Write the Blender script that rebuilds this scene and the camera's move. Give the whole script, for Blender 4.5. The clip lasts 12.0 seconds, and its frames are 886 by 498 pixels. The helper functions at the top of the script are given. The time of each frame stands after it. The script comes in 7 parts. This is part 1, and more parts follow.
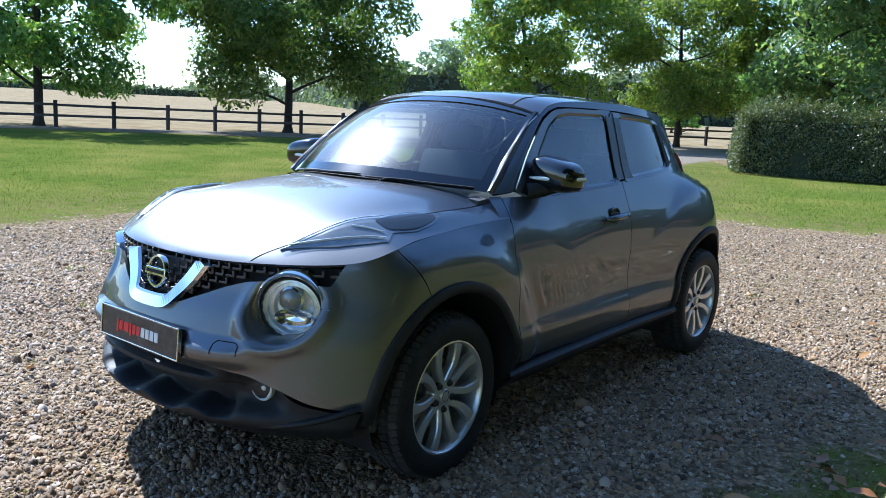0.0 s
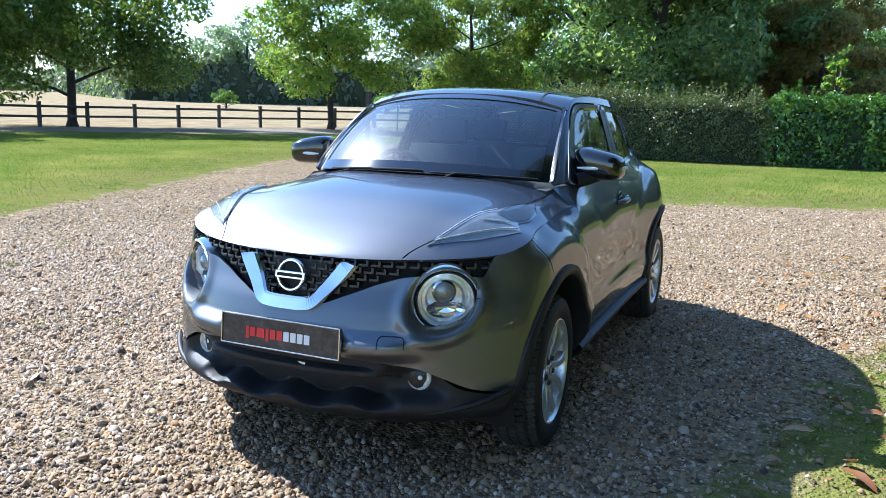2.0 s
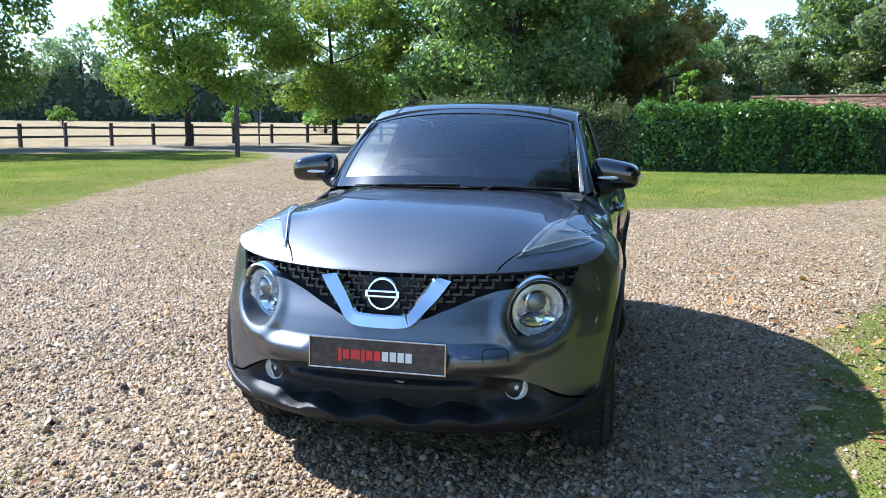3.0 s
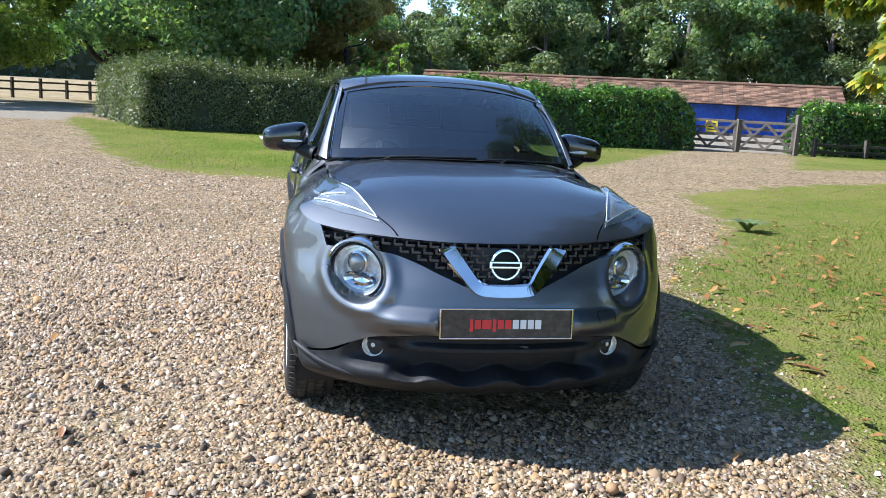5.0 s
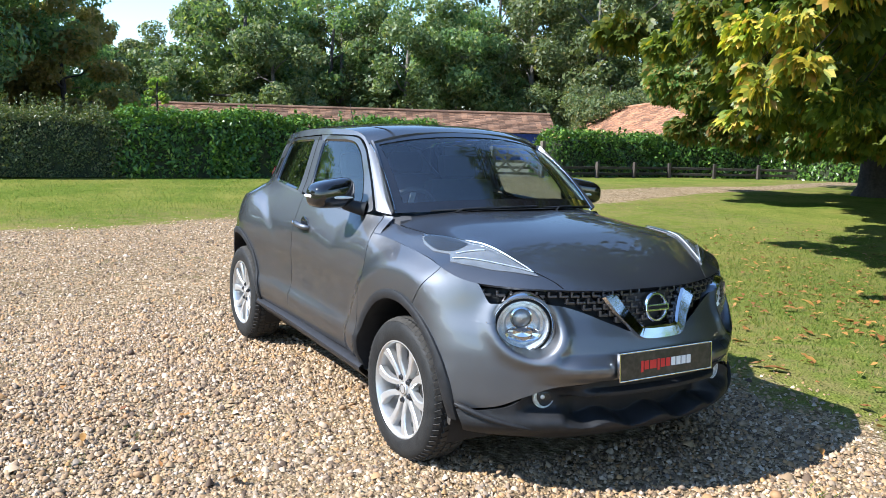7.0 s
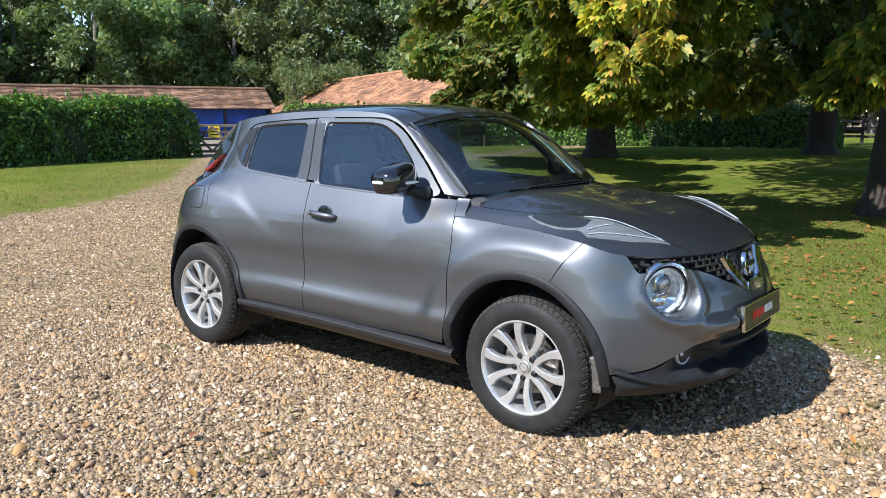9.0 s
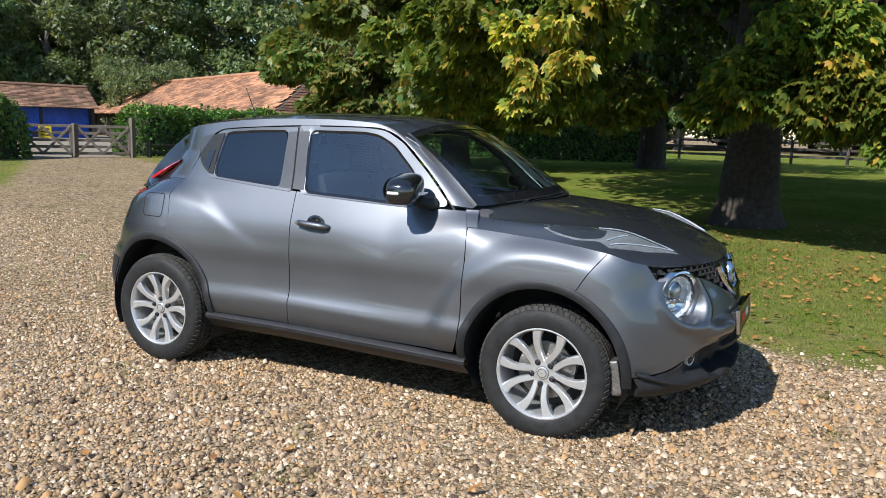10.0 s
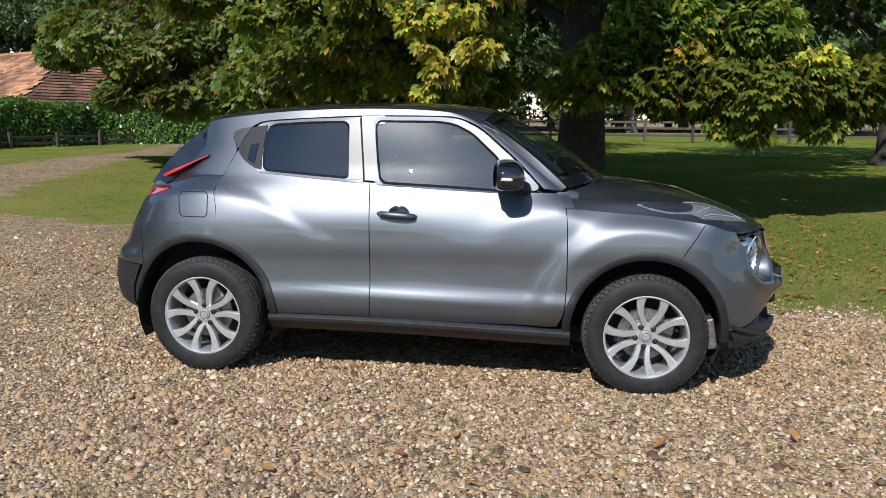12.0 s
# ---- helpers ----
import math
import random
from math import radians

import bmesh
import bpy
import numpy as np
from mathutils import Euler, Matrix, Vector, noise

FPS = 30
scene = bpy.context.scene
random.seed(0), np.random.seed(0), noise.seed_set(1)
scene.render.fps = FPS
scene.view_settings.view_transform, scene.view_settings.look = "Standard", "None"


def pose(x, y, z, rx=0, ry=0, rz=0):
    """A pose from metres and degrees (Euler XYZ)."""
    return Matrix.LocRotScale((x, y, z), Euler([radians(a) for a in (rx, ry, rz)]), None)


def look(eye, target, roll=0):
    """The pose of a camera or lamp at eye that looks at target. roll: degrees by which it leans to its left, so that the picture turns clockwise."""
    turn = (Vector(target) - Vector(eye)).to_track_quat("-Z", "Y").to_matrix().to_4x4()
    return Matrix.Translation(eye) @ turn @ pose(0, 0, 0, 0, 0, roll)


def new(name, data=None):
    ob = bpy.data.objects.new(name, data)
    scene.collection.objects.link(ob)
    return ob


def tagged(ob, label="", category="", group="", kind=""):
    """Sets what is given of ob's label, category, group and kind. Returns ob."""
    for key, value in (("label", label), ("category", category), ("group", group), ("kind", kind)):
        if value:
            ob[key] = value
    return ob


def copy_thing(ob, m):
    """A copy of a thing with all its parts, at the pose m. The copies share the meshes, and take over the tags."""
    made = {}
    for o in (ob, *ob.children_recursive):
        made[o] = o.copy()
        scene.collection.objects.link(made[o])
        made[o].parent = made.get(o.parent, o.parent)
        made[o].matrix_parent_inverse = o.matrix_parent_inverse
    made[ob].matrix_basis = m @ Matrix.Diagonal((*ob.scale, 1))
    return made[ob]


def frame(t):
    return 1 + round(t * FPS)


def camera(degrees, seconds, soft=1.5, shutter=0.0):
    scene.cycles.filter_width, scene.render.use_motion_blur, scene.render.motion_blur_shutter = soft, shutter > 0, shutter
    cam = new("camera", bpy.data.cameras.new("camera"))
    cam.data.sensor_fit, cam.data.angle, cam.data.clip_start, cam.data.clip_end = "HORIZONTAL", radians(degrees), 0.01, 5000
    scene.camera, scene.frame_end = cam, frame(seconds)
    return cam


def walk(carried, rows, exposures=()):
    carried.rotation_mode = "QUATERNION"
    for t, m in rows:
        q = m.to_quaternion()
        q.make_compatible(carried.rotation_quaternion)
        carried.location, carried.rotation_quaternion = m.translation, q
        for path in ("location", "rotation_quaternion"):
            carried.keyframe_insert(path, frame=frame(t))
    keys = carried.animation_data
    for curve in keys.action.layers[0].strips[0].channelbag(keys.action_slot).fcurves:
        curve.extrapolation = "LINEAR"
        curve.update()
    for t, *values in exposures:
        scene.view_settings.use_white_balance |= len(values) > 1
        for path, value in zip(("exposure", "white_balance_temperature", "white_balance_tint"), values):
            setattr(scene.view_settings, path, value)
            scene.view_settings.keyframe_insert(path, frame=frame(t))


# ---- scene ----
cam = camera(57.4, 12.0, 0.6)
PATH = [
    (0, (3.675, 2.751, 1.402), (2.147, 1.502, 1.08), 2.6),
    (0.5, (3.916, 2.644, 1.398), (2.369, 1.433, 1.023), 2.5),
    (1, (4.077, 2.399, 1.373), (2.443, 1.295, 1.04), 1.1),
    (1.5, (4.301, 2.084, 1.371), (2.602, 1.085, 1.033), 0.9),
    (2, (4.568, 1.761, 1.406), (2.765, 0.963, 1.072), 1.6),
    (2.5, (4.71, 1.34, 1.388), (2.855, 0.654, 1.093), 0.6),
    (3, (4.909, 0.92, 1.406), (2.985, 0.463, 1.107), 0.5),
    (3.2, (4.975, 0.769, 1.436), (3.021, 0.425, 1.183), 0.4),
    (4.8, (5.129, -0.648, 1.423), (3.173, -0.402, 1.088), 2.3),
    (5, (5.076, -0.831, 1.4), (3.143, -0.467, 1.042), 3.0),
    (5.5, (4.996, -1.251, 1.454), (3.109, -0.688, 1.104), 2.6),
    (6, (4.918, -1.697, 1.491), (3.116, -0.913, 1.119), 1.3),
    (6.4, (4.756, -2.021, 1.481), (2.979, -1.163, 1.159), 0.7),
    (6.5, (4.706, -2.096, 1.478), (2.937, -1.204, 1.2), 0.7),
    (7, (4.507, -2.529, 1.456), (2.797, -1.526, 1.192), 1.6),
    (7.2, (4.422, -2.697, 1.467), (2.759, -1.624, 1.184), 2.0),
    (8.8, (3.436, -3.842, 1.483), (2.185, -2.32, 1.141), 0.5),
    (9, (3.268, -3.958, 1.469), (2.041, -2.412, 1.151), -0.1),
    (9.5, (2.892, -4.215, 1.471), (1.83, -2.545, 1.184), 0.6),
    (10, (2.503, -4.496, 1.477), (1.635, -2.718, 1.184), 1.6),
    (10.5, (2.035, -4.667, 1.467), (1.343, -2.814, 1.172), 2.3),
    (11, (1.617, -4.882, 1.45), (1.159, -2.958, 1.153), 2.5),
    (11.5, (1.216, -5.047, 1.445), (0.883, -3.102, 1.119), 0.5),
    (12, (0.776, -5.179, 1.469), (0.5, -3.224, 1.148), 0.4),
]
walk(cam, [(t, look(eye, target, roll)) for t, eye, target, roll in PATH], exposures=[(0.0, 1.12, 5250, 10), (0.5, 1.34, 5300, 10), (1.0, 1.45, 5350, 10), (2.5, 1.46, 5450, 10), (5.0, 1.28, 5650, 10), (7.0, 1.31, 5900, 10), (9.0, 0.98, 6100, 10), (12.0, 0.38, 6150, 10)])

# ---------------------------------------------------------------- light
SUN_EL, SUN_AZ = 42.0, 257.0          # degrees; azimuth counted from +x towards +y
world = bpy.data.worlds.new("World")
scene.world = world
world.use_nodes = True
wn = world.node_tree
sky = wn.nodes.new("ShaderNodeTexSky")
sky.sky_type = 'NISHITA'
sky.sun_disc = False
sky.sun_elevation = radians(SUN_EL)
sky.sun_rotation = radians(90.0 - SUN_AZ)
sky.air_density, sky.dust_density, sky.ozone_density = 1.15, 0.0, 3.0
wn.links.new(sky.outputs[0], wn.nodes["Background"].inputs[0])
wn.nodes["Background"].inputs[1].default_value = 0.124
sun = new("sun", bpy.data.lights.new("sun", 'SUN'))
sun.data.energy, sun.data.angle, sun.data.color = 5.0, radians(0.53), (1.0, 0.95, 0.87)
sd = Vector((math.cos(radians(SUN_AZ)) * math.cos(radians(SUN_EL)), math.sin(radians(SUN_AZ)) * math.cos(radians(SUN_EL)), math.sin(radians(SUN_EL))))
sun.matrix_world = look(sd * 60, (0, 0, 0))

# ---------------------------------------------------------------- materials


def mat(name, color, rough=0.6, metal=0.0, grain=0.0, grain_scale=40.0, big=0.0, big_scale=3.0, bump=0.0, bump_scale=60.0,
        coat=0.0, emit=None, strength=0.0, random=0.0, island=0.0, spec=None, coords="Object"):
    """A principled material with colour variation at two scales, relief and, for pieces, variation from one to the next."""
    m = bpy.data.materials.new(name)
    m.use_nodes = True
    nt = m.node_tree
    b = nt.nodes["Principled BSDF"]
    b.inputs["Roughness"].default_value, b.inputs["Metallic"].default_value = rough, metal
    if spec is not None:
        b.inputs["Specular IOR Level"].default_value = spec
    if coat:
        b.inputs["Coat Weight"].default_value, b.inputs["Coat Roughness"].default_value, b.inputs["Coat IOR"].default_value = coat, 0.02, 1.6
    tc = nt.nodes.new("ShaderNodeTexCoord")

    def noise_tex(scale, detail):
        n = nt.nodes.new("ShaderNodeTexNoise")
        n.inputs["Scale"].default_value, n.inputs["Detail"].default_value = scale, detail
        nt.links.new(tc.outputs[coords], n.inputs["Vector"])
        return n

    value = None

    def add(out, amount):
        nonlocal value
        r = nt.nodes.new("ShaderNodeMapRange")
        r.inputs[1].default_value, r.inputs[2].default_value = 0.3, 0.7
        r.inputs[3].default_value, r.inputs[4].default_value = 1 - amount, 1 + amount
        nt.links.new(out, r.inputs[0])
        if value is None:
            value = r.outputs[0]
        else:
            mu = nt.nodes.new("ShaderNodeMath")
            mu.operation = 'MULTIPLY'
            nt.links.new(value, mu.inputs[0]), nt.links.new(r.outputs[0], mu.inputs[1])
            value = mu.outputs[0]
    if grain:
        add(noise_tex(grain_scale, 5).outputs[0], grain)
    if big:
        add(noise_tex(big_scale, 3).outputs[0], big)
    if random:
        add(nt.nodes.new("ShaderNodeObjectInfo").outputs["Random"], random)
    if island:
        add(nt.nodes.new("ShaderNodeNewGeometry").outputs["Random Per Island"], island)
    if value is None:
        b.inputs["Base Color"].default_value = (*color, 1)
    else:
        mx = nt.nodes.new("ShaderNodeVectorMath")
        mx.operation = 'SCALE'
        mx.inputs[0].default_value = color
        nt.links.new(value, mx.inputs["Scale"])
        nt.links.new(mx.outputs[0], b.inputs["Base Color"])
    if bump:
        bp = nt.nodes.new("ShaderNodeBump")
        bp.inputs["Strength"].default_value, bp.inputs["Distance"].default_value = bump, 0.01
        nt.links.new(noise_tex(bump_scale, 4).outputs[0], bp.inputs["Height"])
        nt.links.new(bp.outputs[0], b.inputs["Normal"])
    if emit:
        b.inputs["Emission Color"].default_value, b.inputs["Emission Strength"].default_value = (*emit, 1), strength
    return m


def leaf_mat(name, colors, rough=0.45, glow=0.35):
    """Foliage: leaf colours drawn leaf by leaf, some light passing through."""
    m = bpy.data.materials.new(name)
    m.use_nodes = True
    nt = m.node_tree
    b = nt.nodes["Principled BSDF"]
    b.inputs["Roughness"].default_value = rough
    b.inputs["Specular IOR Level"].default_value = 0.35
    gi = nt.nodes.new("ShaderNodeNewGeometry")
    oi = nt.nodes.new("ShaderNodeObjectInfo")
    rampn = nt.nodes.new("ShaderNodeValToRGB")
    el = rampn.color_ramp.elements
    while len(el) < len(colors):
        el.new(0.5)
    for i, (p, c) in enumerate(colors):
        el[i].position, el[i].color = p, (*c, 1)
    nt.links.new(gi.outputs["Random Per Island"], rampn.inputs[0])
    hs = nt.nodes.new("ShaderNodeHueSaturation")
    r1 = nt.nodes.new("ShaderNodeMapRange")
    r1.inputs[3].default_value, r1.inputs[4].default_value = 0.485, 0.515
    r2 = nt.nodes.new("ShaderNodeMapRange")
    r2.inputs[3].default_value, r2.inputs[4].default_value = 0.75, 1.25
    nt.links.new(oi.outputs["Random"], r1.inputs[0]), nt.links.new(oi.outputs["Random"], r2.inputs[0])
    nt.links.new(r1.outputs[0], hs.inputs["Hue"]), nt.links.new(r2.outputs[0], hs.inputs["Value"])
    nt.links.new(rampn.outputs[0], hs.inputs["Color"])
    nt.links.new(hs.outputs[0], b.inputs["Base Color"])
    tr = nt.nodes.new("ShaderNodeBsdfTranslucent")
    tl = nt.nodes.new("ShaderNodeVectorMath")
    tl.operation = 'MULTIPLY'
    tl.inputs[1].default_value = (1.25, 1.35, 0.6)
    nt.links.new(hs.outputs[0], tl.inputs[0]), nt.links.new(tl.outputs[0], tr.inputs[0])
    mx = nt.nodes.new("ShaderNodeMixShader")
    mx.inputs[0].default_value = glow
    nt.links.new(b.outputs[0], mx.inputs[1]), nt.links.new(tr.outputs[0], mx.inputs[2])
    nt.links.new(mx.outputs[0], nt.nodes["Material Output"].inputs[0])
    return m


def glass_mat(name, tint, rough=0.0, ior=1.5, film=0.0, film_rough=0.48):
    """A thin pane: tinted see-through with a mirror-like sheen that grows at grazing angles."""
    m = bpy.data.materials.new(name)
    m.use_nodes = True
    nt = m.node_tree
    nt.nodes.remove(nt.nodes["Principled BSDF"])
    t = nt.nodes.new("ShaderNodeBsdfTransparent")
    t.inputs[0].default_value = (*tint, 1)
    g = nt.nodes.new("ShaderNodeBsdfGlossy")
    g.inputs["Roughness"].default_value = rough
    lw = nt.nodes.new("ShaderNodeLayerWeight")
    lw.inputs[0].default_value = 0.5
    pw = nt.nodes.new("ShaderNodeMath")
    pw.operation = 'POWER'
    pw.inputs[1].default_value = 5.0
    nt.links.new(lw.outputs["Facing"], pw.inputs[0])
    f = nt.nodes.new("ShaderNodeMath")
    f.operation = 'MULTIPLY_ADD'
    f0 = ((ior - 1) / (ior + 1)) ** 2
    f.inputs[1].default_value, f.inputs[2].default_value = 1 - f0, f0
    nt.links.new(pw.outputs[0], f.inputs[0])
    mx = nt.nodes.new("ShaderNodeMixShader")
    nt.links.new(f.outputs[0], mx.inputs[0]), nt.links.new(t.outputs[0], mx.inputs[1]), nt.links.new(g.outputs[0], mx.inputs[2])
    out = mx.outputs[0]
    if film:
        dust = nt.nodes.new("ShaderNodeBsdfGlossy")
        dust.inputs["Roughness"].default_value = film_rough
        dust.inputs[0].default_value = (film, film, film, 1)
        ad = nt.nodes.new("ShaderNodeAddShader")
        nt.links.new(out, ad.inputs[0]), nt.links.new(dust.outputs[0], ad.inputs[1])
        out = ad.outputs[0]
    nt.links.new(out, nt.nodes["Material Output"].inputs[0])
    return m


def paint_mat(name, color, rough, veil):
    """Metallic car paint: a narrow and a broad lobe from the flakes, a little veil of pigment, a clear lacquer over both."""
    m = bpy.data.materials.new(name)
    m.use_nodes = True
    nt = m.node_tree
    nt.nodes.remove(nt.nodes["Principled BSDF"])
    tc = nt.nodes.new("ShaderNodeTexCoord")
    value = None
    for scale, amount in ((1400, 0.16), (2.5, 0.05)):
        n = nt.nodes.new("ShaderNodeTexNoise")
        n.inputs["Scale"].default_value, n.inputs["Detail"].default_value = scale, 3
        r = nt.nodes.new("ShaderNodeMapRange")
        r.inputs[1].default_value, r.inputs[2].default_value, r.inputs[3].default_value, r.inputs[4].default_value = 0.3, 0.7, 1 - amount, 1 + amount
        nt.links.new(tc.outputs["Object"], n.inputs["Vector"]), nt.links.new(n.outputs[0], r.inputs[0])
        v = nt.nodes.new("ShaderNodeVectorMath")
        v.operation = 'SCALE'
        if value is None:
            v.inputs[0].default_value = color
        else:
            nt.links.new(value, v.inputs[0])
        nt.links.new(r.outputs[0], v.inputs["Scale"])
        value = v.outputs[0]
    flakes = nt.nodes.new("ShaderNodeMixShader")
    flakes.inputs[0].default_value = 0.62
    for k, r in enumerate(rough):
        lobe = nt.nodes.new("ShaderNodeBsdfGlossy")
        lobe.distribution = 'BECKMANN'
        lobe.inputs["Roughness"].default_value = r
        nt.links.new(value, lobe.inputs[0]), nt.links.new(lobe.outputs[0], flakes.inputs[k + 1])
    body = nt.nodes.new("ShaderNodeBsdfDiffuse")
    nt.links.new(value, body.inputs[0])
    base = nt.nodes.new("ShaderNodeMixShader")
    base.inputs[0].default_value = veil
    nt.links.new(flakes.outputs[0], base.inputs[1]), nt.links.new(body.outputs[0], base.inputs[2])
    lacquer = nt.nodes.new("ShaderNodeBsdfGlossy")
    lacquer.inputs["Roughness"].default_value = 0.02
    fr = nt.nodes.new("ShaderNodeFresnel")
    fr.inputs[0].default_value = 1.55
    mx = nt.nodes.new("ShaderNodeMixShader")
    nt.links.new(fr.outputs[0], mx.inputs[0]), nt.links.new(base.outputs[0], mx.inputs[1]), nt.links.new(lacquer.outputs[0], mx.inputs[2])
    nt.links.new(mx.outputs[0], nt.nodes["Material Output"].inputs[0])
    return m


M_PAINT = paint_mat("grey metallic paint", (0.131, 0.137, 0.150), (0.40, 0.60), 0.13)
M_PLASTIC = mat("black textured plastic", (0.014, 0.0145, 0.016), 0.55, 0.0, grain=0.25, grain_scale=25, bump=0.12, bump_scale=500, spec=0.3)
M_GLOSSBLACK = mat("gloss black", (0.008, 0.008, 0.009), 0.12, 0.0, grain=0.2, grain_scale=30, coat=0.6)
M_DARK = mat("matt black", (0.006, 0.006, 0.007), 0.8, 0.0, grain=0.3, grain_scale=20)
M_RUBBER = mat("tyre rubber", (0.015, 0.015, 0.015), 0.62, 0.0, grain=0.35, grain_scale=18, bump=0.2, bump_scale=120, spec=0.25)
M_TREAD = mat("dusty tyre tread", (0.045, 0.042, 0.038), 0.8, 0.0, grain=0.35, grain_scale=30, bump=0.2, bump_scale=120, spec=0.2)
M_RIM = mat("silver alloy", (0.62, 0.62, 0.62), 0.33, 0.75, grain=0.05, grain_scale=60, coat=0.4)
M_CHROME = mat("chrome", (0.70, 0.69, 0.68), 0.09, 1.0, grain=0.03, grain_scale=15)
M_STEEL = mat("brake steel", (0.25, 0.235, 0.22), 0.45, 0.9, grain=0.3, grain_scale=60)
M_NUT = mat("dark wheel nut", (0.05, 0.05, 0.055), 0.4, 0.8)
M_PILLAR = mat("satin dark pillar film", (0.040, 0.043, 0.048), 0.38, 0.0, grain=0.1, grain_scale=60)
M_SILL = mat("dark sill plastic", (0.016, 0.016, 0.018), 0.52, 0.0, grain=0.2, grain_scale=25, spec=0.3)
M_LAMPDARK = mat("dark lamp housing", (0.022, 0.023, 0.025), 0.35, 0.0, grain=0.3, grain_scale=40)
M_SEAM = mat("panel gap", (0.004, 0.004, 0.004), 0.9)
M_WINDSCREEN = glass_mat("windscreen glass", (0.66, 0.76, 0.74), ior=2.0, film=0.030, film_rough=0.36)
M_SIDEGLASS = glass_mat("tinted side glass", (0.60, 0.68, 0.68), ior=2.15, film=0.0045, film_rough=0.28)
M_PRIVACY = glass_mat("dark privacy glass", (0.035, 0.045, 0.05), ior=2.0, film=0.003, film_rough=0.4)
M_LENS = glass_mat("clear lamp lens", (0.93, 0.95, 0.96), ior=1.45)
M_REFLECTOR = mat("lamp reflector", (0.80, 0.82, 0.85), 0.30, 0.65, grain=0.2, grain_scale=40)
M_FOG = mat("silvered fog lamp bowl", (0.72, 0.72, 0.69), 0.32, 0.15, grain=0.3, grain_scale=60)
M_LAMPWHITE = mat("bright lamp inside", (0.26, 0.265, 0.27), 0.24, 0.5, grain=0.15, grain_scale=25, bump=0.12, bump_scale=25)
M_SLAT = mat("satin black grille plastic", (0.022, 0.022, 0.024), 0.34, 0.0, grain=0.2, grain_scale=40, coat=0.3)
M_REDLAMP = mat("red lamp lens", (0.42, 0.015, 0.02), 0.12, coat=1.0, grain=0.15, grain_scale=60)
M_AMBER = mat("white indicator lens", (0.75, 0.76, 0.72), 0.2, coat=1.0, grain=0.05, grain_scale=50)
M_SEAT = mat("dark seat cloth", (0.045, 0.045, 0.049), 0.85, grain=0.3, grain_scale=90, bump=0.2, bump_scale=300)
M_PLATE = mat("dark printed plate", (0.034, 0.027, 0.025), 0.40, grain=0.6, grain_scale=22, big=0.4, big_scale=60, coat=0.2)
M_RED = mat("red print", (0.62, 0.03, 0.03), 0.4)
M_WHITE = mat("white print", (0.75, 0.75, 0.74), 0.4)
M_BARK = mat("bark", (0.040, 0.031, 0.025), 0.9, grain=0.45, grain_scale=14, big=0.3, big_scale=2, bump=0.9, bump_scale=18)
M_BARKGREY = mat("grey bark", (0.13, 0.115, 0.10), 0.9, grain=0.4, grain_scale=14, big=0.3, big_scale=2, bump=0.9, bump_scale=18)
M_RAIL = mat("weathered dark rail wood", (0.055, 0.044, 0.036), 0.85, grain=0.4, grain_scale=30, random=0.3, bump=0.3)
M_GATE = mat("weathered grey gate wood", (0.15, 0.125, 0.10), 0.85, grain=0.3, grain_scale=30, random=0.2, bump=0.3)
M_TILE = mat("clay roof tile", (0.175, 0.098, 0.058), 0.85, grain=0.3, grain_scale=9, big=0.3, big_scale=0.8, random=0.35, island=0.35, bump=0.4)
M_TILE2 = mat("orange clay roof tile", (0.235, 0.115, 0.06), 0.85, grain=0.3, grain_scale=9, big=0.35, big_scale=0.6, random=0.3, island=0.35, bump=0.4)
M_BLUE = mat("blue tarpaulin", (0.020, 0.085, 0.48), 0.5, grain=0.2, grain_scale=6, big=0.3, big_scale=1)
M_DARKWOOD = mat("dark boarding", (0.03, 0.025, 0.022), 0.85, grain=0.4, grain_scale=12, big=0.2)
M_YELLOW = mat("yellow sign", (0.75, 0.55, 0.03), 0.5, grain=0.1)
M_BLUESIGN = mat("pale sign board", (0.35, 0.40, 0.50), 0.5, grain=0.1)
# chestnut leaf darkened: the shade inside the crowns is put into its colour
L_CHESTSHADE = leaf_mat("chestnut leaf", [(0.0, (0.022, 0.044, 0.013)), (0.45, (0.043, 0.075, 0.017)), (0.88, (0.072, 0.106, 0.020)), (0.97, (0.170, 0.145, 0.021)), (1.0, (0.145, 0.076, 0.025))])
L_YELLOW = leaf_mat("yellowing chestnut leaf", [(0.0, (0.106, 0.173, 0.030)), (0.45, (0.240, 0.270, 0.037)), (0.8, (0.540, 0.434, 0.044)), (1.0, (0.540, 0.300, 0.090))])
L_RUST = leaf_mat("rusting chestnut leaf", [(0.0, (0.055, 0.105, 0.024)), (0.5, (0.110, 0.155, 0.034)), (0.8, (0.185, 0.175, 0.044)), (1.0, (0.250, 0.135, 0.045))])
# paler copy of the chestnut leaf, sunlight on the hanging boughs put into its colour
L_CHESTSUNLIT = leaf_mat("sunlit chestnut leaf", [(0.0, (0.054, 0.089, 0.018)), (0.45, (0.102, 0.148, 0.023)), (0.85, (0.181, 0.202, 0.029)), (0.96, (0.360, 0.275, 0.033)), (1.0, (0.289, 0.138, 0.033))], glow=0.4)
L_WOOD = leaf_mat("woodland leaf", [(0.0, (0.065, 0.097, 0.040)), (0.5, (0.121, 0.160, 0.065)), (0.9, (0.190, 0.217, 0.089)), (1.0, (0.276, 0.236, 0.095))], glow=0.4)
# paler and bluer than near leaves: distance haze put into the colour
L_FARHAZE = leaf_mat("haze-paled distant leaf", [(0.0, (0.111, 0.156, 0.109)), (0.5, (0.169, 0.227, 0.160)), (1.0, (0.247, 0.286, 0.189))], glow=0.5)
